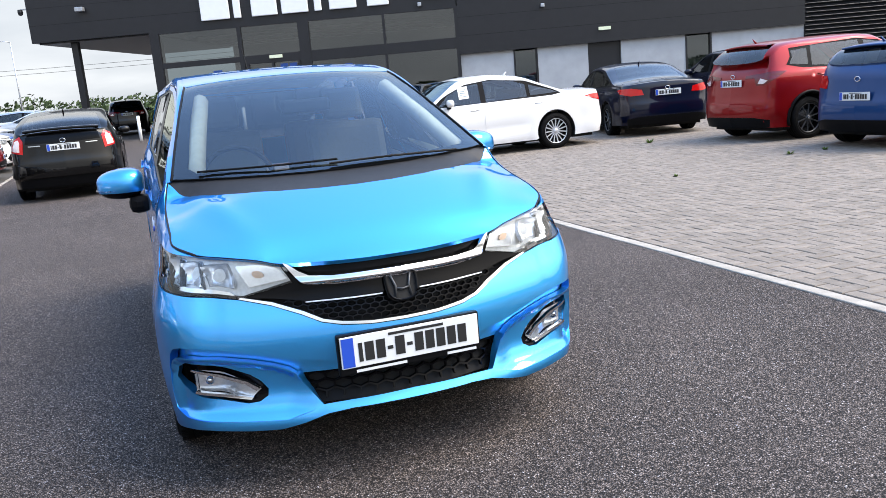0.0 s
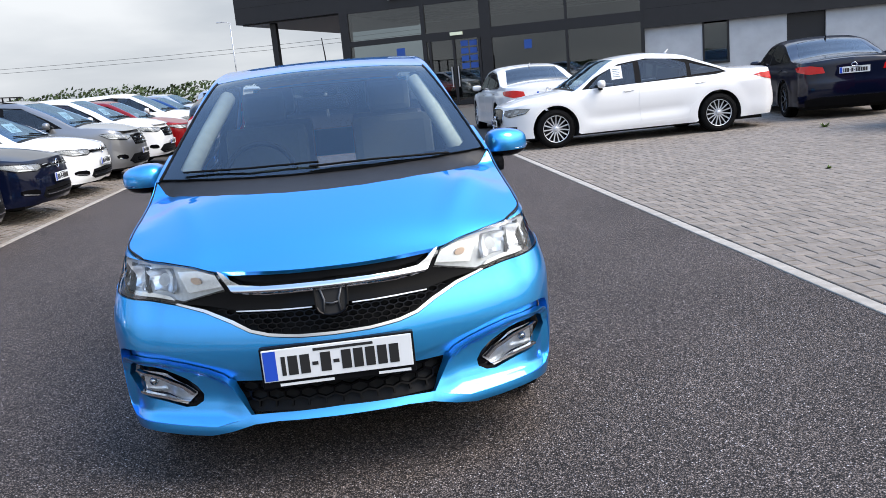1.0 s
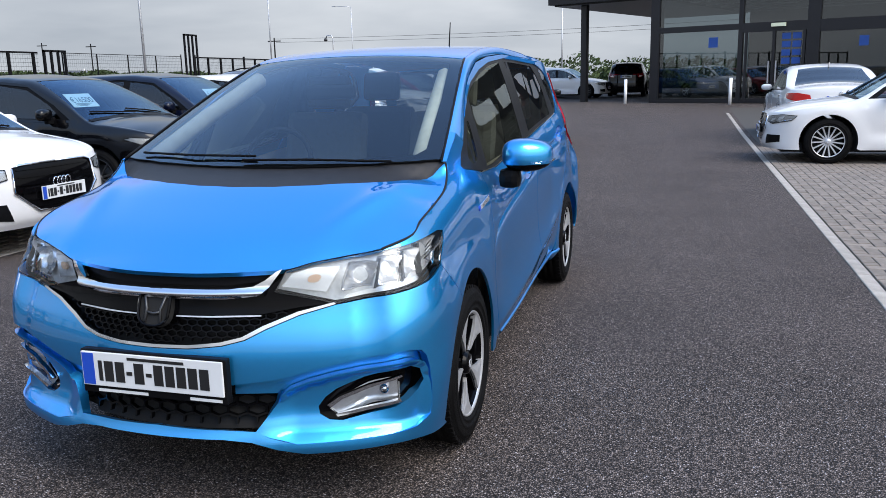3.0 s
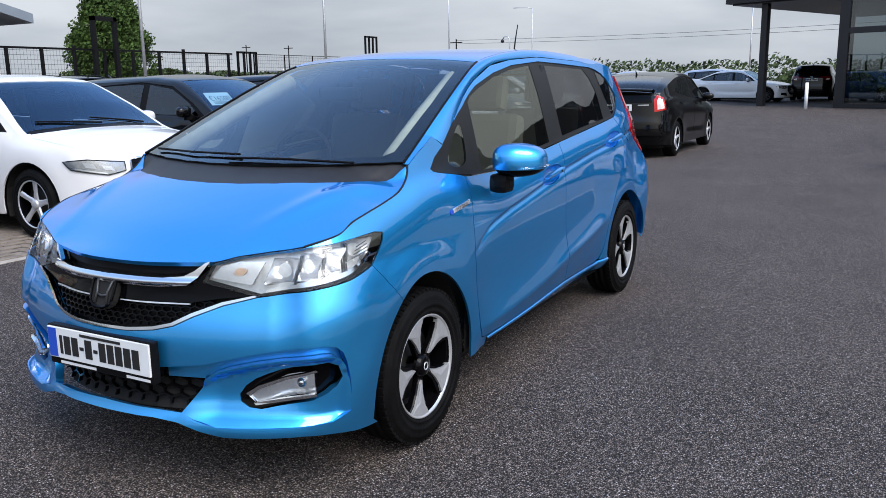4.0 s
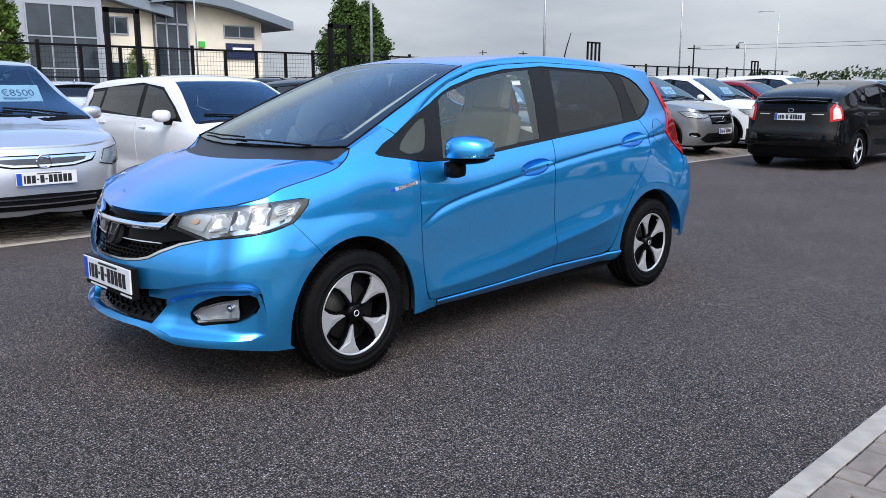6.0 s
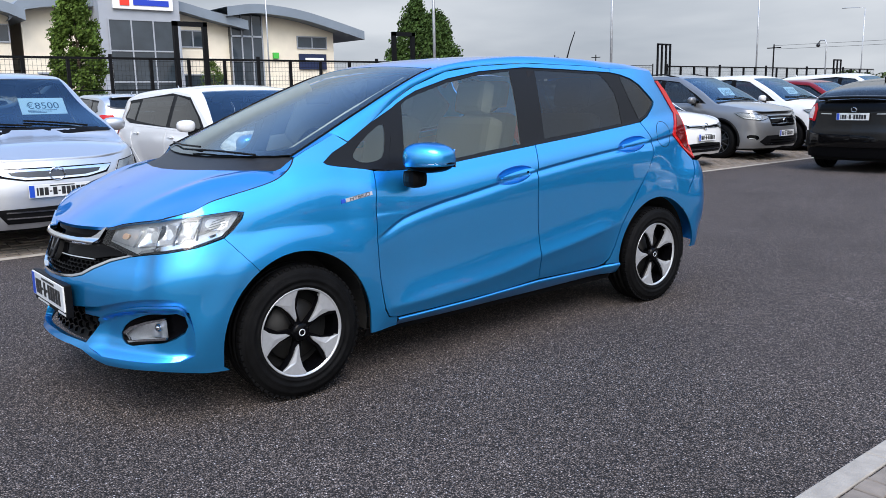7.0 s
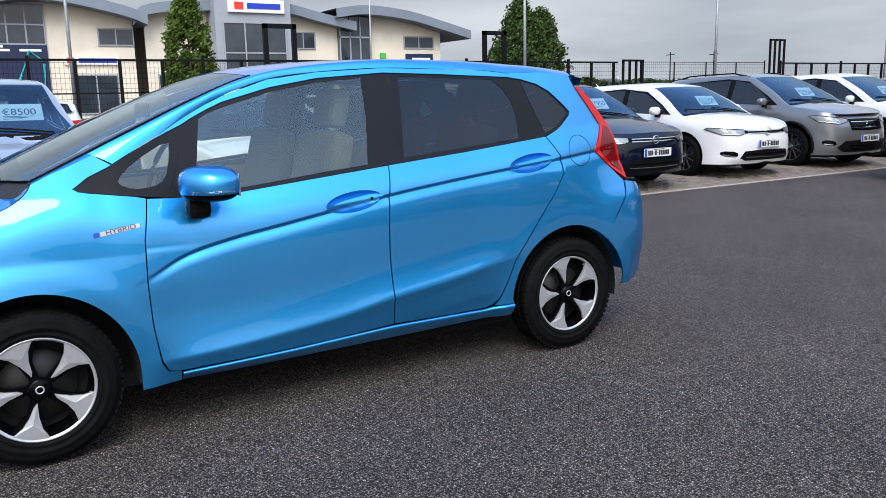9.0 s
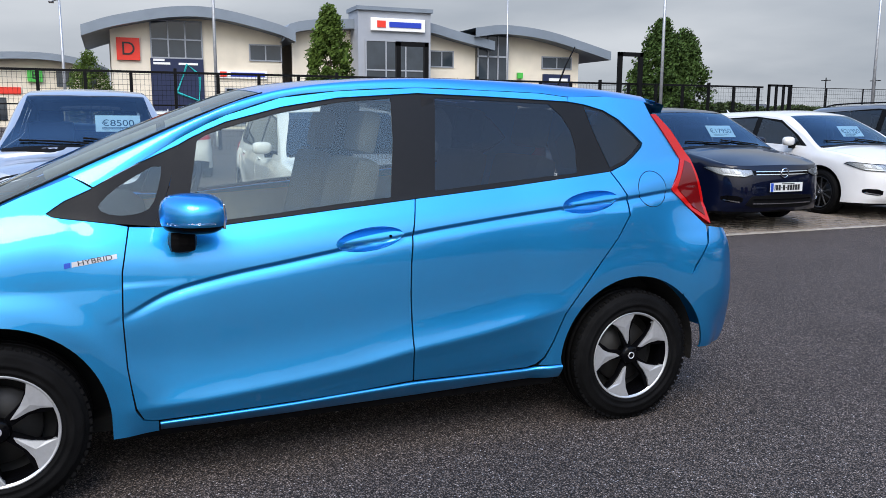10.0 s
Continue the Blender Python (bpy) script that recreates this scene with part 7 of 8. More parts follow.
S_SMALL = spec("mono", 3.90, 1.695, 1.595, 2.50, 0.78, r=0.295, nose=0.78, cowl=1.06, belt=(0.98, 1.08))
S_COMPACT = spec("hatch", 4.31, 1.785, 1.465, 2.636, 0.86, r=0.315, nose=0.74)
S_HATCH = spec("hatch", 4.26, 1.80, 1.455, 2.637, 0.86, r=0.315, nose=0.755)
S_LONGHATCH = spec("hatch", 4.33, 1.76, 1.475, 2.60, 0.93, r=0.31, nose=0.75)
S_SUV = spec("suv", 4.23, 1.80, 1.60, 2.60, 0.85, r=0.335, nose=0.86, cowl=1.09, belt=(1.02, 1.11))
S_FASTBACK = spec("fast", 4.46, 1.745, 1.49, 2.70, 0.92, r=0.31, nose=0.74, belt=(0.93, 1.06))
S_SEDAN = spec("sedan", 4.85, 1.84, 1.455, 2.85, 0.86, r=0.33, nose=0.74, belt=(0.92, 1.0))
S_CROSSOVER = spec("suv", 4.30, 1.775, 1.605, 2.61, 0.86, r=0.335, nose=0.84, cowl=1.07, belt=(1.02, 1.13))

W5 = dict(kind="blade", dark=BLACKP)
WM = dict(kind="multi", spokes=15, colour=ALLOYS, dark=BLACKP)
W5S = dict(kind="multi", spokes=5, colour=ALLOYS, dark=BLACKP)
W10 = dict(kind="multi", spokes=10, colour=ALLOYS, dark=BLACKP)
WD = dict(kind="multi", spokes=10, colour=LAMPGREY, dark=BLACKP)

ROW = "cars of the row behind the edging"
parked("hatchback_car", S_SMALL, (-4.50, 0.22), 90, P_SILVER, "silver small hatchback with chrome grille and a price card", ROW, W5S, "wing", "hatch", ("€8500", False))
parked("hatchback_car", S_COMPACT, (-4.36, 2.82), 90, P_WHITE, "white compact hatchback with a wide black grille", ROW, W5S, "shield", "hatch")
parked("hatchback_car", S_HATCH, (-4.60, 5.48), 90, P_BLACK, "black compact hatchback with a price card on its windscreen", ROW, WD, "slim", "hatch", ("€16500", True))
parked("hatchback_car", S_LONGHATCH, (-4.75, 7.95), 90, P_NAVY, "dark navy hatchback with chrome lower grille and price card", ROW, WD, "slim", "hatch", ("€17950", False))
parked("hatchback_car", S_HATCH, (-4.82, 10.45), 90, P_WHITE, "white hatchback with slim headlamps and price card", ROW, WD, "slim", "hatch", ("€21950", False))
parked("suv_car", S_SUV, (-4.78, 13.0), 90, P_GREY, "graphite grey compact suv with roof bars and price card", ROW, WD, "deep", "suv", ("€24950", False), roof_rails=True)
parked("suv_car", S_SUV, (-4.80, 15.6), 90, P_WHITE, "white compact suv with a price card", ROW, WD, "deep", "suv", ("€22950", False))
parked("hatchback_car", S_LONGHATCH, (-4.80, 18.1), 90, P_RED, "red hatchback between two white cars", ROW, W5S, "slim", "hatch")
parked("suv_car", S_CROSSOVER, (-4.80, 20.6), 90, P_WHITE, "white crossover far down the row", ROW, WD, "deep", "suv")
parked("hatchback_car", S_HATCH, (-4.80, 23.1), 90, P_BLUE2, "mid blue hatchback at the end of the row", ROW, W5S, "slim", "hatch")

parked("fastback_car", S_FASTBACK, (-2.02, 14.95), 180, P_GREYBLACK, "black fastback hybrid with clear tail lamps in the lane", "", W5S, "slim", "tall")
SEDANS = "sedans on the block paving"
sedan = parked("sedan_car", S_SEDAN, (3.50, 10.98), -90, P_WHITE, "pearl white sedan with multi-spoke wheels and paper notice", SEDANS, WM, "shield", "sedan")
notice = panel_kept("paper_notice", sedan, WHITEP, [(S_SEDAN.out.uy(y), z) for y, z in ((1.02, 1.05), (1.21, 1.06), (1.21, 1.27), (1.02, 1.26))], lambda u, z: S_SEDAN.wall(u, z, -0.003), "white paper notice in the door window", sides=(1,), flange=0.0)
for k in range(5):
    panel_kept("notice_bar", notice, CARDINK, [(S_SEDAN.out.uy(y), z) for y, z in ((1.05, 1.09 + 0.03 * k), (1.17 - 0.02 * (k % 2), 1.09 + 0.03 * k), (1.17 - 0.02 * (k % 2), 1.10 + 0.03 * k), (1.05, 1.10 + 0.03 * k))], lambda u, z: S_SEDAN.wall(u, z, -0.0015), sides=(1,), flange=0.0)
parked("sedan_car", S_SEDAN, (4.10, 16.9), 180, P_WHITE, "white sedan seen from behind beside the white one", SEDANS, WM, "shield", "sedan")
parked("sedan_car", S_SEDAN, (9.85, 13.95), 165, P_NAVY, "dark navy sedan with red tail lamps and price plate", SEDANS, WD, "shield", "sedan")
parked("suv_car", S_CROSSOVER, (11.72, 7.70), 90, P_RED, "metallic red crossover with dark two-tone wheels", "", WD, "deep", "suv")
parked("hatchback_car", S_HATCH, (11.6, 5.10), 90, P_BLUE2, "mid blue hatchback parked beside the red crossover", "", W5S, "slim", "hatch")
parked("suv_car", S_SUV, (14.3, 15.9), 172, P_NAVY, "dark navy suv behind the navy sedan", "", WD, "deep", "suv")
FAR = "cars near the showroom"
parked("suv_car", S_SUV, (-1.3, 40.5), 180, P_BLACK, "black suv parked beside the showroom entrance", FAR, WD, "deep", "suv")
parked("sedan_car", S_SEDAN, (-2.9, 37.2), 80, P_WHITE, "white sedan parked under the showroom canopy", FAR, WD, "shield", "sedan")
parked("hatchback_car", S_LONGHATCH, (-4.4, 40.3), 75, P_SILVER, "silver hatchback in the far row", FAR, W5S, "slim", "hatch")
parked("sedan_car", S_SEDAN, (-6.4, 33.2), 80, P_SILVER, "silver sedan in the far row beside the lane", FAR, WD, "shield", "sedan")
BACK = "cars of the rear row"
parked("estate_car", S_LONGHATCH, (-17.6, 4.7), -90, P_SILVER, "silver hatchback with its tail to the row", BACK, W5S, "slim", "hatch")
parked("hatchback_car", S_COMPACT, (-17.6, 7.6), -90, P_WHITE, "white hatchback in the rear row", BACK, W5S, "slim", "hatch")
parked("suv_car", S_SUV, (-17.4, 10.6), -90, P_BLACK, "black suv with roof bars in the rear row", BACK, WD, "deep", "suv", roof_rails=True)
parked("hatchback_car", S_HATCH, (-17.6, 1.6), -90, P_WHITE, "white hatchback in the rear row near the fence", BACK, W5S, "slim", "hatch")

# ---- fence, lamps, trees ----
WIRE = POSTBLACK
FX, FT = -31.0, 3.15


def build_fence(y0, y1, post, rail, step, label):
    f = thing("mesh_fence", (FX, 0, 0), 0, label, "fence", "fences round the lot")
    part("top_rail", boxed(-rail, y0, FT - 2 * rail, rail, y1, FT), POSTBLACK, f)
    if post > 0.04:
        part("mid_rail", boxed(-0.03, y0, FT - 1.35, 0.03, y1, FT - 1.30), POSTBLACK, f)
    k = 0
    y = y0
    while y <= y1:
        part("post", boxed(-post, y - post, -0.2, post, y + post, FT + (0.12 if k % 4 == 0 else 0)), POSTBLACK, f)
        y += step
        k += 1
    verts, faces = [], []

    def bar(a, b, w):
        i = len(verts)
        (ya, za), (yb, zb) = a, b
        dy, dz = (w, 0) if abs(zb - za) > abs(yb - ya) else (0, w)
        verts.extend([(0.07, ya - dy, za - dz), (0.07, ya + dy, za + dz), (0.07, yb + dy, zb + dz), (0.07, yb - dy, zb - dz)])
        faces.append((i, i + 1, i + 2, i + 3))

    y = y0
    while y < y1:
        bar((y, 0), (y, FT), 0.005)
        y += 0.16
    z = 0.2
    while z < FT:
        bar((y0, z), (y1, z), 0.006)
        z += 0.2
    me = bpy.data.meshes.new("wire_mesh")
    me.from_pydata(verts, [], faces)
    tagged(link("wire_mesh", me, WIRE, f), kind="stuff")
    return f


build_fence(-30, 33.0, 0.06, 0.045, 1.65, "black mesh fence with a heavy top rail round the lot")
build_fence(34.8, 45.8, 0.028, 0.016, 2.75, "light wire mesh fence with thin black posts")
build_fence(47.4, 80.0, 0.06, 0.045, 1.65, "black mesh fence with a heavy top rail far down the lot")


def gate_frame(y, w, top, bars=2, x=FX):
    g = thing("gate_frame", (x + 0.3, y, 0), 0, "tall black steel gate frame beside the fence", "gate", "gate frames along the fence")
    for k in range(bars):
        yy = -w / 2 + w * k / (bars - 1)
        t = 0.095 if bars == 2 else 0.055
        part("post", boxed(-t, yy - t, -0.2, t, yy + t, top), POSTBLACK, g)
    part("cross_bar", boxed(-t, -w / 2 - t, top - 2 * t, t, w / 2 + t, top + 0.002), POSTBLACK, g)
    return g


for y, w, top, bars in ((12.93, 1.30, 4.65, 2), (24.3, 1.2, 4.6, 2), (33.9, 1.5, 3.25, 4), (46.6, 1.4, 4.6, 4), (72.0, 1.3, 3.9, 3)):
    gate_frame(y, w, top, bars)


def street_lamp(x, y, h, arm=0.0, lean=0.0, head=True):
    l = thing("street_lamp", (x, y, 0), 0, "tall galvanised lamp post beyond the fence", "street lamp", "lamp posts round the lot")
    part("pole", tube([(0, 0, -0.2), (0, 0, h * 0.5), (0, 0, h)], 0.085, 8, taper=0.05), STEEL, l, smooth=True)
    part("base", tube([(0, 0, -0.2), (0, 0, 1.0)], 0.11, 8), STEEL, l, smooth=True)
    if head:
        part("arm", tube([(0, 0, h - 0.05), (arm * 0.3, arm * 0.1, h + 0.05), (arm, arm * 0.3, h + 0.08)], 0.035, 6), STEEL, l, smooth=True)
        part("lantern", boxed(arm - 0.35, arm * 0.3 - 0.12, h + 0.03, arm + 0.25, arm * 0.3 + 0.12, h + 0.13, 0.03), STEEL, l)
    return l


for x, y, h, a in ((-62.0, 33.15, 12.8, 0.8), (-28.3, 24.4, 10.0, -0.8), (-27.0, 36.4, 10.0, -0.8), (-36.1, 68.0, 12.0, 0.8), (-43.8, 106.4, 11.3, -2.2), (-10.8, 81.4, 8.4, -0.9), (-40, -1.4, 6.8, -1.4), (-34.5, 5.0, 10.5, 0.8)):
    street_lamp(x, y, h, a)


def camera_post(x, y, h):
    l = thing("camera_post", (x, y, 0), 0, "thin post with a drooping dome camera", "post")
    part("pole", tube([(0, 0, 0), (0, 0, h - 0.3), (-0.15, 0, h), (-0.55, 0, h), (-0.7, 0, h - 0.25)], 0.05, 6), STEEL, l, smooth=True)
    part("dome", lathe([(0, 0.001), (0.0, 0.14), (0.18, 0.16), (0.26, 0.10), (0.28, 0.001)], 12), CLAD, l, smooth=True).matrix_basis = pose(-0.7, 0, h - 0.25, 0, 90, 0)


camera_post(-29.1, 66.5, 5.3)


def utility_pole(x, y, h):
    l = thing("utility_pole", (x, y, 0), 0, "distant wooden utility pole with a cross arm", "pole", "utility poles in the distance")
    part("pole", tube([(0, 0, -0.2), (0, 0, h)], 0.14, 6, taper=0.10), POSTBLACK, l)
    part("cross_arm", boxed(-1.1, -0.06, h - 0.6, 1.1, 0.06, h - 0.45), POSTBLACK, l)


utility_pole(-62, 118, 8.2)
utility_pole(-105, 128, 9.0)
utility_pole(-116, 128, 9.5)
cable = thing("power_line", (0, 0, 0), 0, "thin power line crossing the far sky", "cable")
part("wire", tube([(-62 + 13 * k, 118 - 3 * k, 8.0 - 0.8 * math.sin(math.pi * k / 8)) for k in range(9)], 0.02, 4), POSTBLACK, cable)
part("wire", tube([(-62 + 13 * k, 118.6 - 3 * k, 7.5 - 0.8 * math.sin(math.pi * k / 8)) for k in range(9)], 0.02, 4), POSTBLACK, cable)

for x, y in ((-0.85, 30.7), (3.0, 29.2)):
    b = thing("bollard", (x, y, gz(x, y)), 0, "white steel bollard before the showroom glass", "bollard", "bollards by the entrance")
    part("post", tube([(0, 0, 0), (0, 0, 0.95)], 0.06, 12), LETTER, b, smooth=True)
    part("cap", tube([(0, 0, 0.95), (0, 0, 0.97)], 0.055, 12), STEEL, b, smooth=True)

BARK = mat("bark", (0.10, 0.075, 0.05), 0.95, var=0.3, scale=14, bump=0.6, bscale=40)


def leaf_mat(name, col):
    m = mat(name, col, 0.7, var=0.35, scale=1.2, island=0.35, spec=0.12)
    return m


LEAF = leaf_mat("leaves", (0.075, 0.120, 0.022))
LEAF2 = leaf_mat("dark_leaves", (0.042, 0.075, 0.018))
LEAFH = leaf_mat("hedge_leaves", (0.040, 0.058, 0.022))


def leaves(points, size, rng):
    verts, faces = [], []
    for p in points:
        s = size * rng.uniform(0.6, 1.4)
        a = Vector((rng.gauss(0, 1), rng.gauss(0, 1), rng.gauss(0, 1))).normalized()
        b = a.orthogonal().normalized()
        c = a.cross(b)
        i = len(verts)
        verts.extend([tuple(Vector(p) + b * s), tuple(Vector(p) + c * s * 0.55 + a * s * 0.15), tuple(Vector(p) - b * s), tuple(Vector(p) - c * s * 0.55 + a * s * 0.15)])
        faces.append((i, i + 1, i + 2, i + 3))
    return verts, faces


def tree(x, y, h, width, material, seed, label, z0=0.0, shape="column", count=16000):
    rng = random.Random(seed)
    t = thing("tree", (x, y, z0), 0, label, "tree")
    bm = tube([(0, 0, -0.2), (0.05, 0, h * 0.25), (-0.04, 0.05, h * 0.55), (0, 0, h * 0.9)], 0.16, 8, taper=0.03)
    part("trunk", bm, BARK, t, smooth=True)
    prof = (lambda k: math.sin(math.pi * (0.12 + 0.88 * k) ** 0.75) ** 0.75 if shape == "column" else math.sin(math.pi * (0.15 + 0.85 * k) ** 0.8) ** 0.8)
    clumps = []
    for i in range(210):
        k = rng.random()
        r = width / 2 * prof(k) * (0.35 + 0.65 * rng.random() ** 0.5)
        an = rng.uniform(0, 2 * math.pi)
        clumps.append((r * math.cos(an), r * math.sin(an), h * (0.12 + 0.87 * k), width * rng.uniform(0.09, 0.17)))
    for i in range(14):
        c = clumps[i]
        part("limb", tube([(0, 0, c[2] * 0.72), (c[0] * 0.5, c[1] * 0.5, c[2] * 0.85), c[:3]], 0.05, 5, taper=0.015), BARK, t)
    pts = []
    for i in range(count):
        c = rng.choice(clumps)
        d = Vector((rng.gauss(0, 1), rng.gauss(0, 1), rng.gauss(0, 1.15))).normalized() * c[3] * rng.random() ** 0.35
        pts.append((c[0] + d.x, c[1] + d.y, c[2] + d.z))
    v, f = leaves(pts, 0.12 * (h / 8), rng)
    me = bpy.data.meshes.new("crown")
    me.from_pydata(v, [], f)
    link("crown", me, material, t)
    return t


tree(-62, 17.28, 10.1, 3.8, LEAF, 3, "narrow green hornbeam before the cream building")
tree(-62, 49.6, 10.4, 5.6, LEAF2, 5, "broad dark green tree beyond the fence", shape="broad", count=20000)
tree(-63, 52.8, 9.7, 5.4, LEAF2, 8, "dark green tree with a ragged top", shape="broad", count=17000)
tree(-76, -0.9, 6.8, 4.0, LEAF, 11, "small green tree beside the retail unit", shape="broad", count=6000)
tree(-80, 36.0, 5.4, 3.2, LEAF, 12, "small shrub tree by the dealership", shape="broad", count=4000)


def hedge_ring():
    rng = random.Random(21)
    pts = []
    for i in range(52000):
        a = rng.uniform(0, 2 * math.pi)
        r = rng.uniform(150, 185)
        n = noise.noise(Vector((math.cos(a) * 9, math.sin(a) * 9, 0.3))) + 0.5 * noise.noise(Vector((math.cos(a) * 30, math.sin(a) * 30, 3)))
        top = 1.5 + 2.2 * n + (3.2 if math.cos(a - 1.75) > 0.97 else 0)
        pts.append((r * math.cos(a), r * math.sin(a), rng.random() ** 0.8 * max(0.8, top)))
    v, f = leaves(pts, 0.42, rng)
    me = bpy.data.meshes.new("hedgerow")
    me.from_pydata(v, [], f)
    tagged(link("hedgerow", me, LEAFH), "far green hedgerows and trees round the horizon", "hedge", kind="stuff")


hedge_ring()


def field_hedge():
    """A dark hedgerow beyond the lot, uneven along its top."""
    rng = random.Random(77)
    pts = []
    for i in range(26000):
        t = rng.random()
        y = 62 + 85 * t
        top = 3.3 + 0.9 * noise.noise(Vector((y * 0.16, 2.0, 0))) + 0.5 * noise.noise(Vector((y * 0.7, 5.0, 0)))
        pts.append((-84 - 8 * t + rng.uniform(-1.6, 1.6), y, rng.random() ** 0.7 * top))
    v, f = leaves(pts, 0.26, rng)
    me = bpy.data.meshes.new("field_hedge")
    me.from_pydata(v, [], f)
    tagged(link("field_hedge", me, LEAFH), "dark green hedgerow in the fields beyond the fence", "hedge", kind="stuff")


field_hedge()
SLATE = mat("dark_slate_roof", (0.06, 0.062, 0.07), 0.7, var=0.15, scale=1.5)
HOUSEWHITE = mat("white_house_render", (0.62, 0.61, 0.58), 0.9, var=0.06, scale=0.8)


def house(x, y, turn, w, d, eave, ridge):
    h = thing("house", (x, y, 0), turn, "distant white rendered house with a dark slate roof", "house", "houses on the horizon")
    bm = bmesh.new()
    prof = [(-d / 2, -0.2), (d / 2, -0.2), (d / 2, eave), (0, ridge), (-d / 2, eave)]
    ends = [[bm.verts.new((px, q, z)) for q, z in prof] for px in (-w / 2, w / 2)]
    bm.faces.new(ends[0][::-1])
    bm.faces.new(ends[1])
    for i in (0, 1, 4):
        j = (i + 1) % 5
        bm.faces.new((ends[0][i], ends[0][j], ends[1][j], ends[1][i]))
    part("wall", bm, HOUSEWHITE, h)
    o = 0.35
    sl = (ridge - eave) / (d / 2)
    rows = [[(px, q, z) for px in (-w / 2 - o, w / 2 + o)] for q, z in ((-d / 2 - o, eave - sl * o + 0.06), (0, ridge + 0.12), (d / 2 + o, eave - sl * o + 0.06))]
    roof = part("roof", grid_mesh(rows), SLATE, h)
    part("chimney", boxed(w / 2 - 0.9, -0.35, ridge - 0.5, w / 2 - 0.2, 0.35, ridge + 0.9), HOUSEWHITE, roof)
    for q in (-w / 4, w / 4):
        part("window", boxed(q - 0.55, -d / 2 - 0.03, eave * 0.45, q + 0.55, -d / 2 + 0.02, eave * 0.45 + 1.1), DGLASS, h)


for i, (x, y, turn) in enumerate(((-222, 186, 80), (-218, 207, 100), (-225, 230, 15), (-214, 252, 85), (-226, 276, 95))):
    house(x, y, turn, 9.5, 7.5, 3.4 + 0.5 * (i % 2), 6.3 + 0.5 * (i % 2))


def bush(x, y, h, w, seed, z0=0.0):
    rng = random.Random(seed)
    t = thing("bush", (x, y, z0), 0, "rounded green bush on the far edge of the lot", "bush", "bushes along the far edge")
    for k in range(5):
        part("stem", tube([(0, 0, -0.1), (rng.uniform(-0.3, 0.3) * w, rng.uniform(-0.3, 0.3) * w, h * 0.7)], 0.04, 5, taper=0.01), BARK, t)
    pts = []
    for i in range(5200):
        d = Vector((rng.gauss(0, 1), rng.gauss(0, 1), abs(rng.gauss(0, 1)))).normalized() * (0.65 + 0.4 * noise.noise(Vector((rng.random() * 3, seed, 0)))) * rng.random() ** 0.3
        pts.append((d.x * w / 2 * 1.2, d.y * w / 2 * 1.2, d.z * h * 1.15))
    v, f = leaves(pts, 0.20, rng)
    me = bpy.data.meshes.new("foliage")
    me.from_pydata(v, [], f)
    link("foliage", me, LEAFH, t)


for i, (x, y, h, w) in enumerate(((-9.5, 62, 2.0, 6), (-14.5, 64, 1.9, 5), (-21, 66, 2.1, 6), (-3.5, 58, 2.2, 5), (-36, 70, 2.4, 5), (-47, 66, 2.9, 4), (0.5, 57, 2.5, 4))):
    bush(x, y, h, w, 30 + i)


def weed(x, y, s, seed):
    rng = random.Random(seed)
    w = thing("weed", (x, y, gz(x, y)), 0, "small green weed in a paving joint", "weed", "weeds in the joints")
    verts, faces = [], []
    for k in range(26):
        a, l = rng.uniform(0, 6.28), s * rng.uniform(0.4, 1.0)
        b = Vector((math.cos(a), math.sin(a), rng.uniform(0.3, 1.3))).normalized() * l
        o = Vector((-math.sin(a), math.cos(a), 0)) * 0.012
        i = len(verts)
        verts.extend([tuple(-o * 0.4), tuple(o * 0.4), tuple(b * 0.6 + o), tuple(b), tuple(b * 0.6 - o)])
        faces.append((i, i + 1, i + 2, i + 3, i + 4))
    me = bpy.data.meshes.new("leaf_tuft")
    me.from_pydata(verts, [], faces)
    link("leaf_tuft", me, LEAF, w)


for i, (x, y, s) in enumerate(((7.6, 9.0, 0.16), (7.4, 5.4, 0.10), (8.0, 5.4, 0.08), (5.2, 4.9, 0.07))):
    weed(x, y, s, 50 + i)

# ---- edging kerbs and block pavers ----
def brick_mesh(name, lx, ly, h, bev):
    me = bpy.data.meshes.new(name)
    a, b, c, d = lx / 2, ly / 2, lx / 2 - bev, ly / 2 - bev
    v = [(-a, -b, -h), (a, -b, -h), (a, b, -h), (-a, b, -h), (-a, -b, -bev), (a, -b, -bev), (a, b, -bev), (-a, b, -bev), (-c, -d, 0), (c, -d, 0), (c, d, 0), (-c, d, 0)]
    f = [(8, 9, 10, 11)] + [(i, (i + 1) % 4, 4 + (i + 1) % 4, 4 + i) for i in range(4)] + [(4 + i, 4 + (i + 1) % 4, 8 + (i + 1) % 4, 8 + i) for i in range(4)]
    me.from_pydata(v, [], f)
    return me


KERB = brick_mesh("edging_stone", 0.088, 0.910, 0.05, 0.004)
KERB.materials.append(CONCRETE)


def edging(name, x, y0, y1, label):
    top = tagged(new(name), label, "kerb", kind="structure")
    rng = random.Random(int(x * 10))
    y = y0
    while y < y1:
        o = new("edging_stone", KERB)
        o.parent = top
        o.matrix_basis = pose(x + rng.uniform(-0.0015, 0.0015), y + 0.455, gz(x, y + 0.455) + 0.008 + rng.uniform(-0.0008, 0.0008), 0, 0, rng.uniform(-0.06, 0.06))
        y += 0.913


edging("kerb_right", 2.715, -7, 24, "pale concrete edging stones along the block paving")
edging("kerb_left", -3.85, -7, 26, "pale concrete edging stones along the parked row")

PW, PL = 0.10, 0.20
PAVE = brick_mesh("paver", PL - 0.008, PW - 0.008, 0.02, 0.004)
PAVE.materials.append(PAVER)


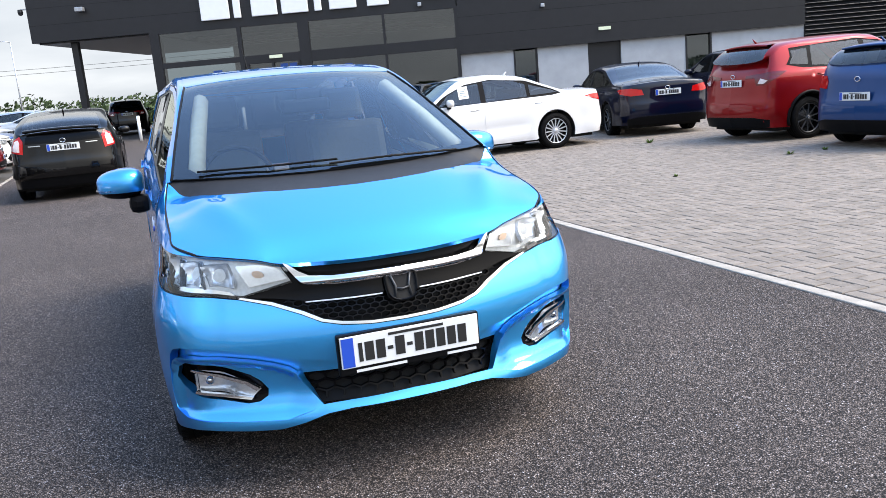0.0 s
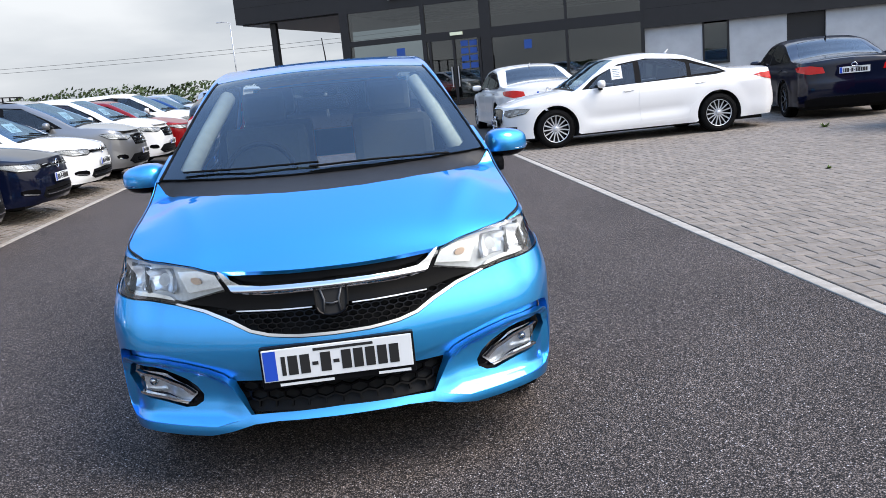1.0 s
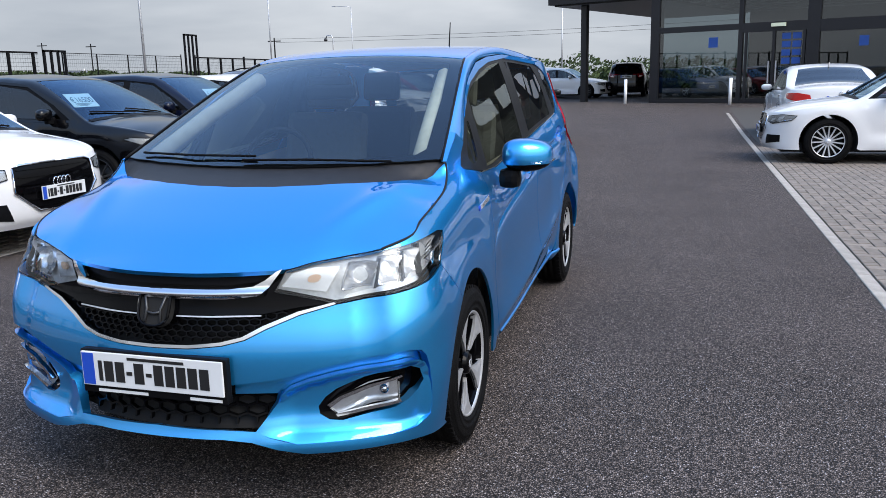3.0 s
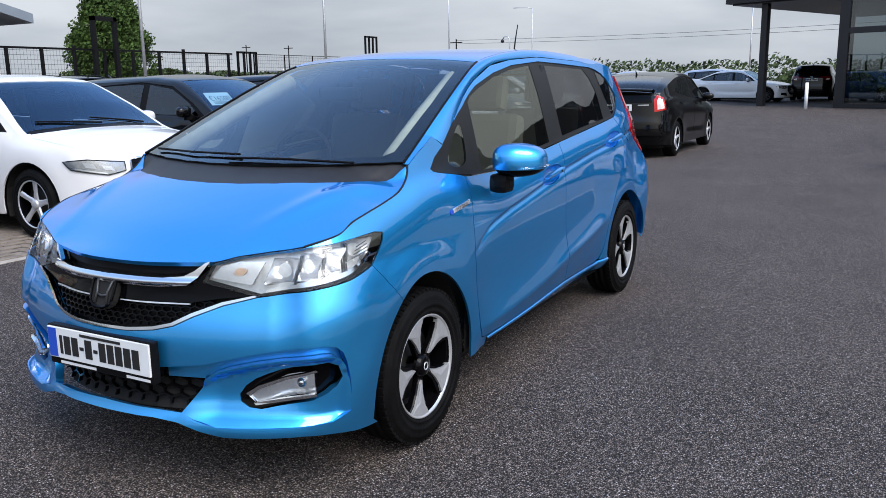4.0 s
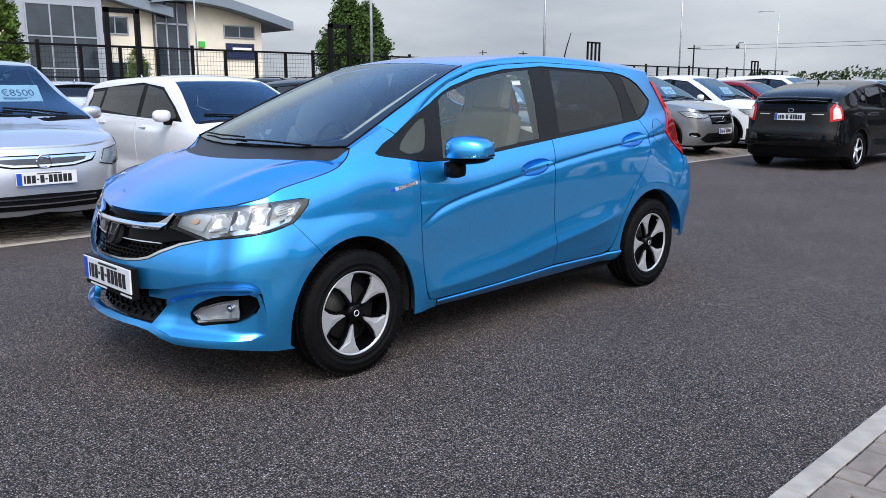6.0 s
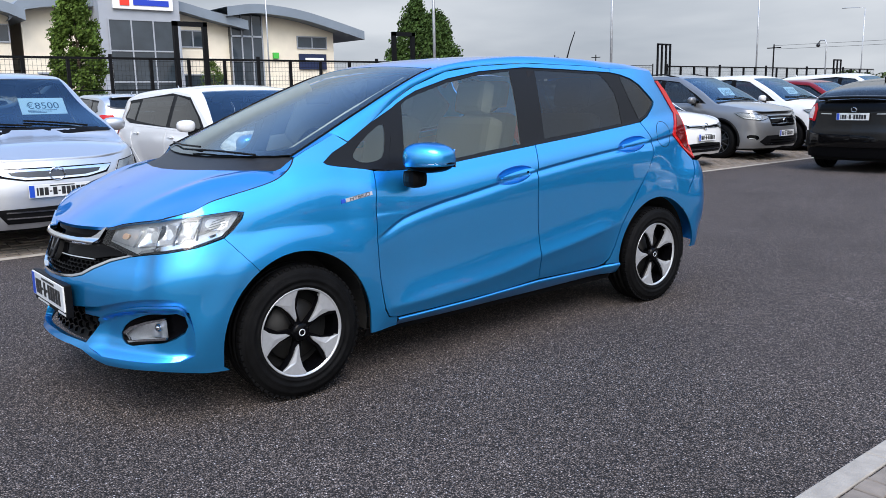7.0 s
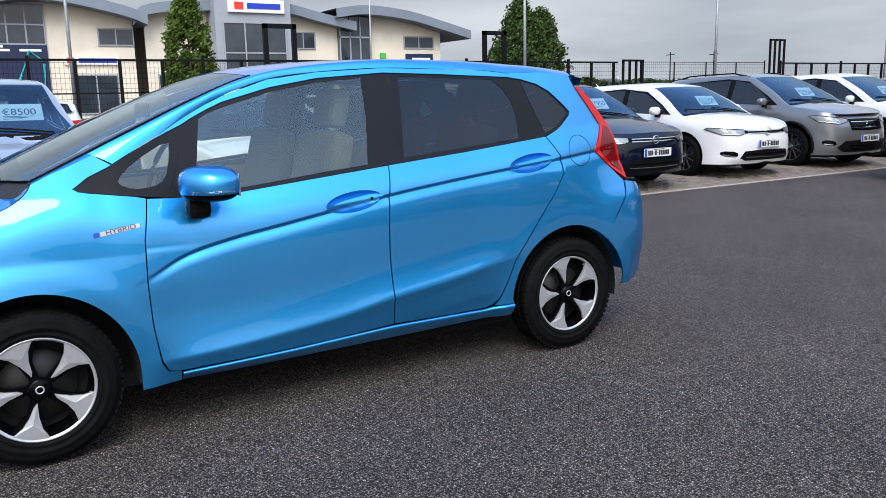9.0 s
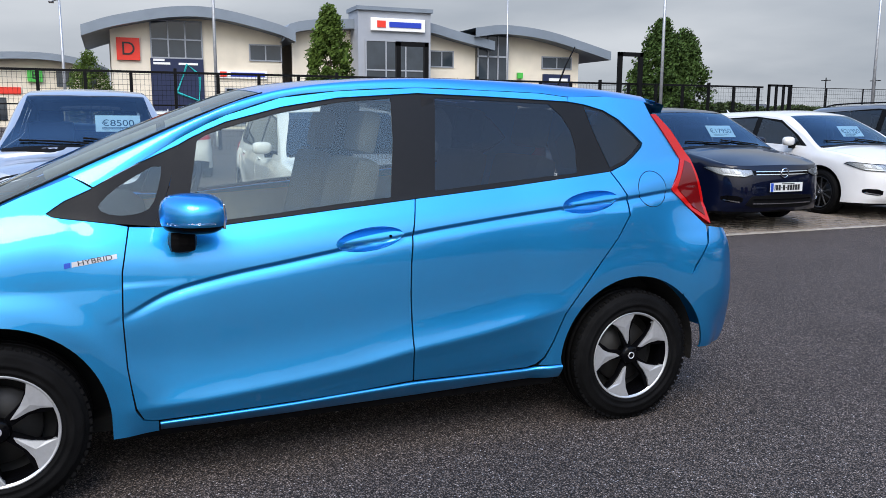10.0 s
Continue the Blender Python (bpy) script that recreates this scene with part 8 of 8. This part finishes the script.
def herringbone(x0, x1, y0, y1):
    """Centres and turns of a herringbone at 90 degrees."""
    out = []
    for j in range(int((y0 - 1) / PW), int((y1 + 1) / PW)):
        for i in range(-2, int((x1 - x0) / (4 * PW)) + 3):
            bx = x0 + (4 * i + (-j % 4)) * PW
            by = j * PW
            for cx, cy, a in ((bx + PW, by + PW / 2, 0), (bx + 2.5 * PW, by + PW, 90)):
                if not y0 < cy < y1:
                    continue
                reach = PW / 2 if a else PL / 2
                if x0 - 0.01 < cx - reach and cx + reach < x1 + 0.03:
                    out.append((cx, cy, a, 1.0))
                elif a == 0 and abs(cx - x0) < PW / 2:
                    out.append((cx + PL / 4, cy, a, 0.49))
                elif a == 0 and abs(cx - x1) < PW / 2:
                    out.append((cx - PL / 4, cy, a, 0.49))
    return out


def paving(parent, x0, x1, y0, y1, near):
    """Single pavers inside the near stretch, one joined mesh past it."""
    rng = random.Random(7)
    base = [v.co.copy() for v in PAVE.vertices]
    polys = [tuple(p.vertices) for p in PAVE.polygons]
    verts, faces = [], []
    count = 0
    for cx, cy, a, cut in herringbone(x0, x1, y0, y1):
        z = gz(cx, cy) + 0.012 + rng.uniform(-0.002, 0.002)
        if near[0] < cx < near[1] and near[2] < cy < near[3] and count < 300 and cut == 1.0:
            o = new("paver", PAVE)
            o.parent = parent
            o.matrix_basis = pose(cx, cy, z, rng.uniform(-0.4, 0.4), rng.uniform(-0.4, 0.4), a)
            count += 1
            continue
        k = len(verts)
        c, s = (1, 0) if a == 0 else (0, 1)
        tx, ty = rng.uniform(-0.008, 0.008), rng.uniform(-0.008, 0.008)
        verts.extend([(cx + v.x * cut * c - v.y * s, cy + v.x * cut * s + v.y * c, z + v.z + tx * v.x + ty * v.y) for v in base])
        faces.extend([tuple(k + i for i in p) for p in polys])
    me = bpy.data.meshes.new("pavers")
    me.from_pydata(verts, [], faces)
    tagged(link("pavers", me, PAVER, parent), kind="stuff")


paving(paving_right, 2.765, 13.0, -8.0, 13.0, (2.8, 4.4, 0.3, 3.9))
paving(paving_left, -8.6, -3.92, -8.0, 15.0, (-4.9, -3.9, 0.5, 3.5))
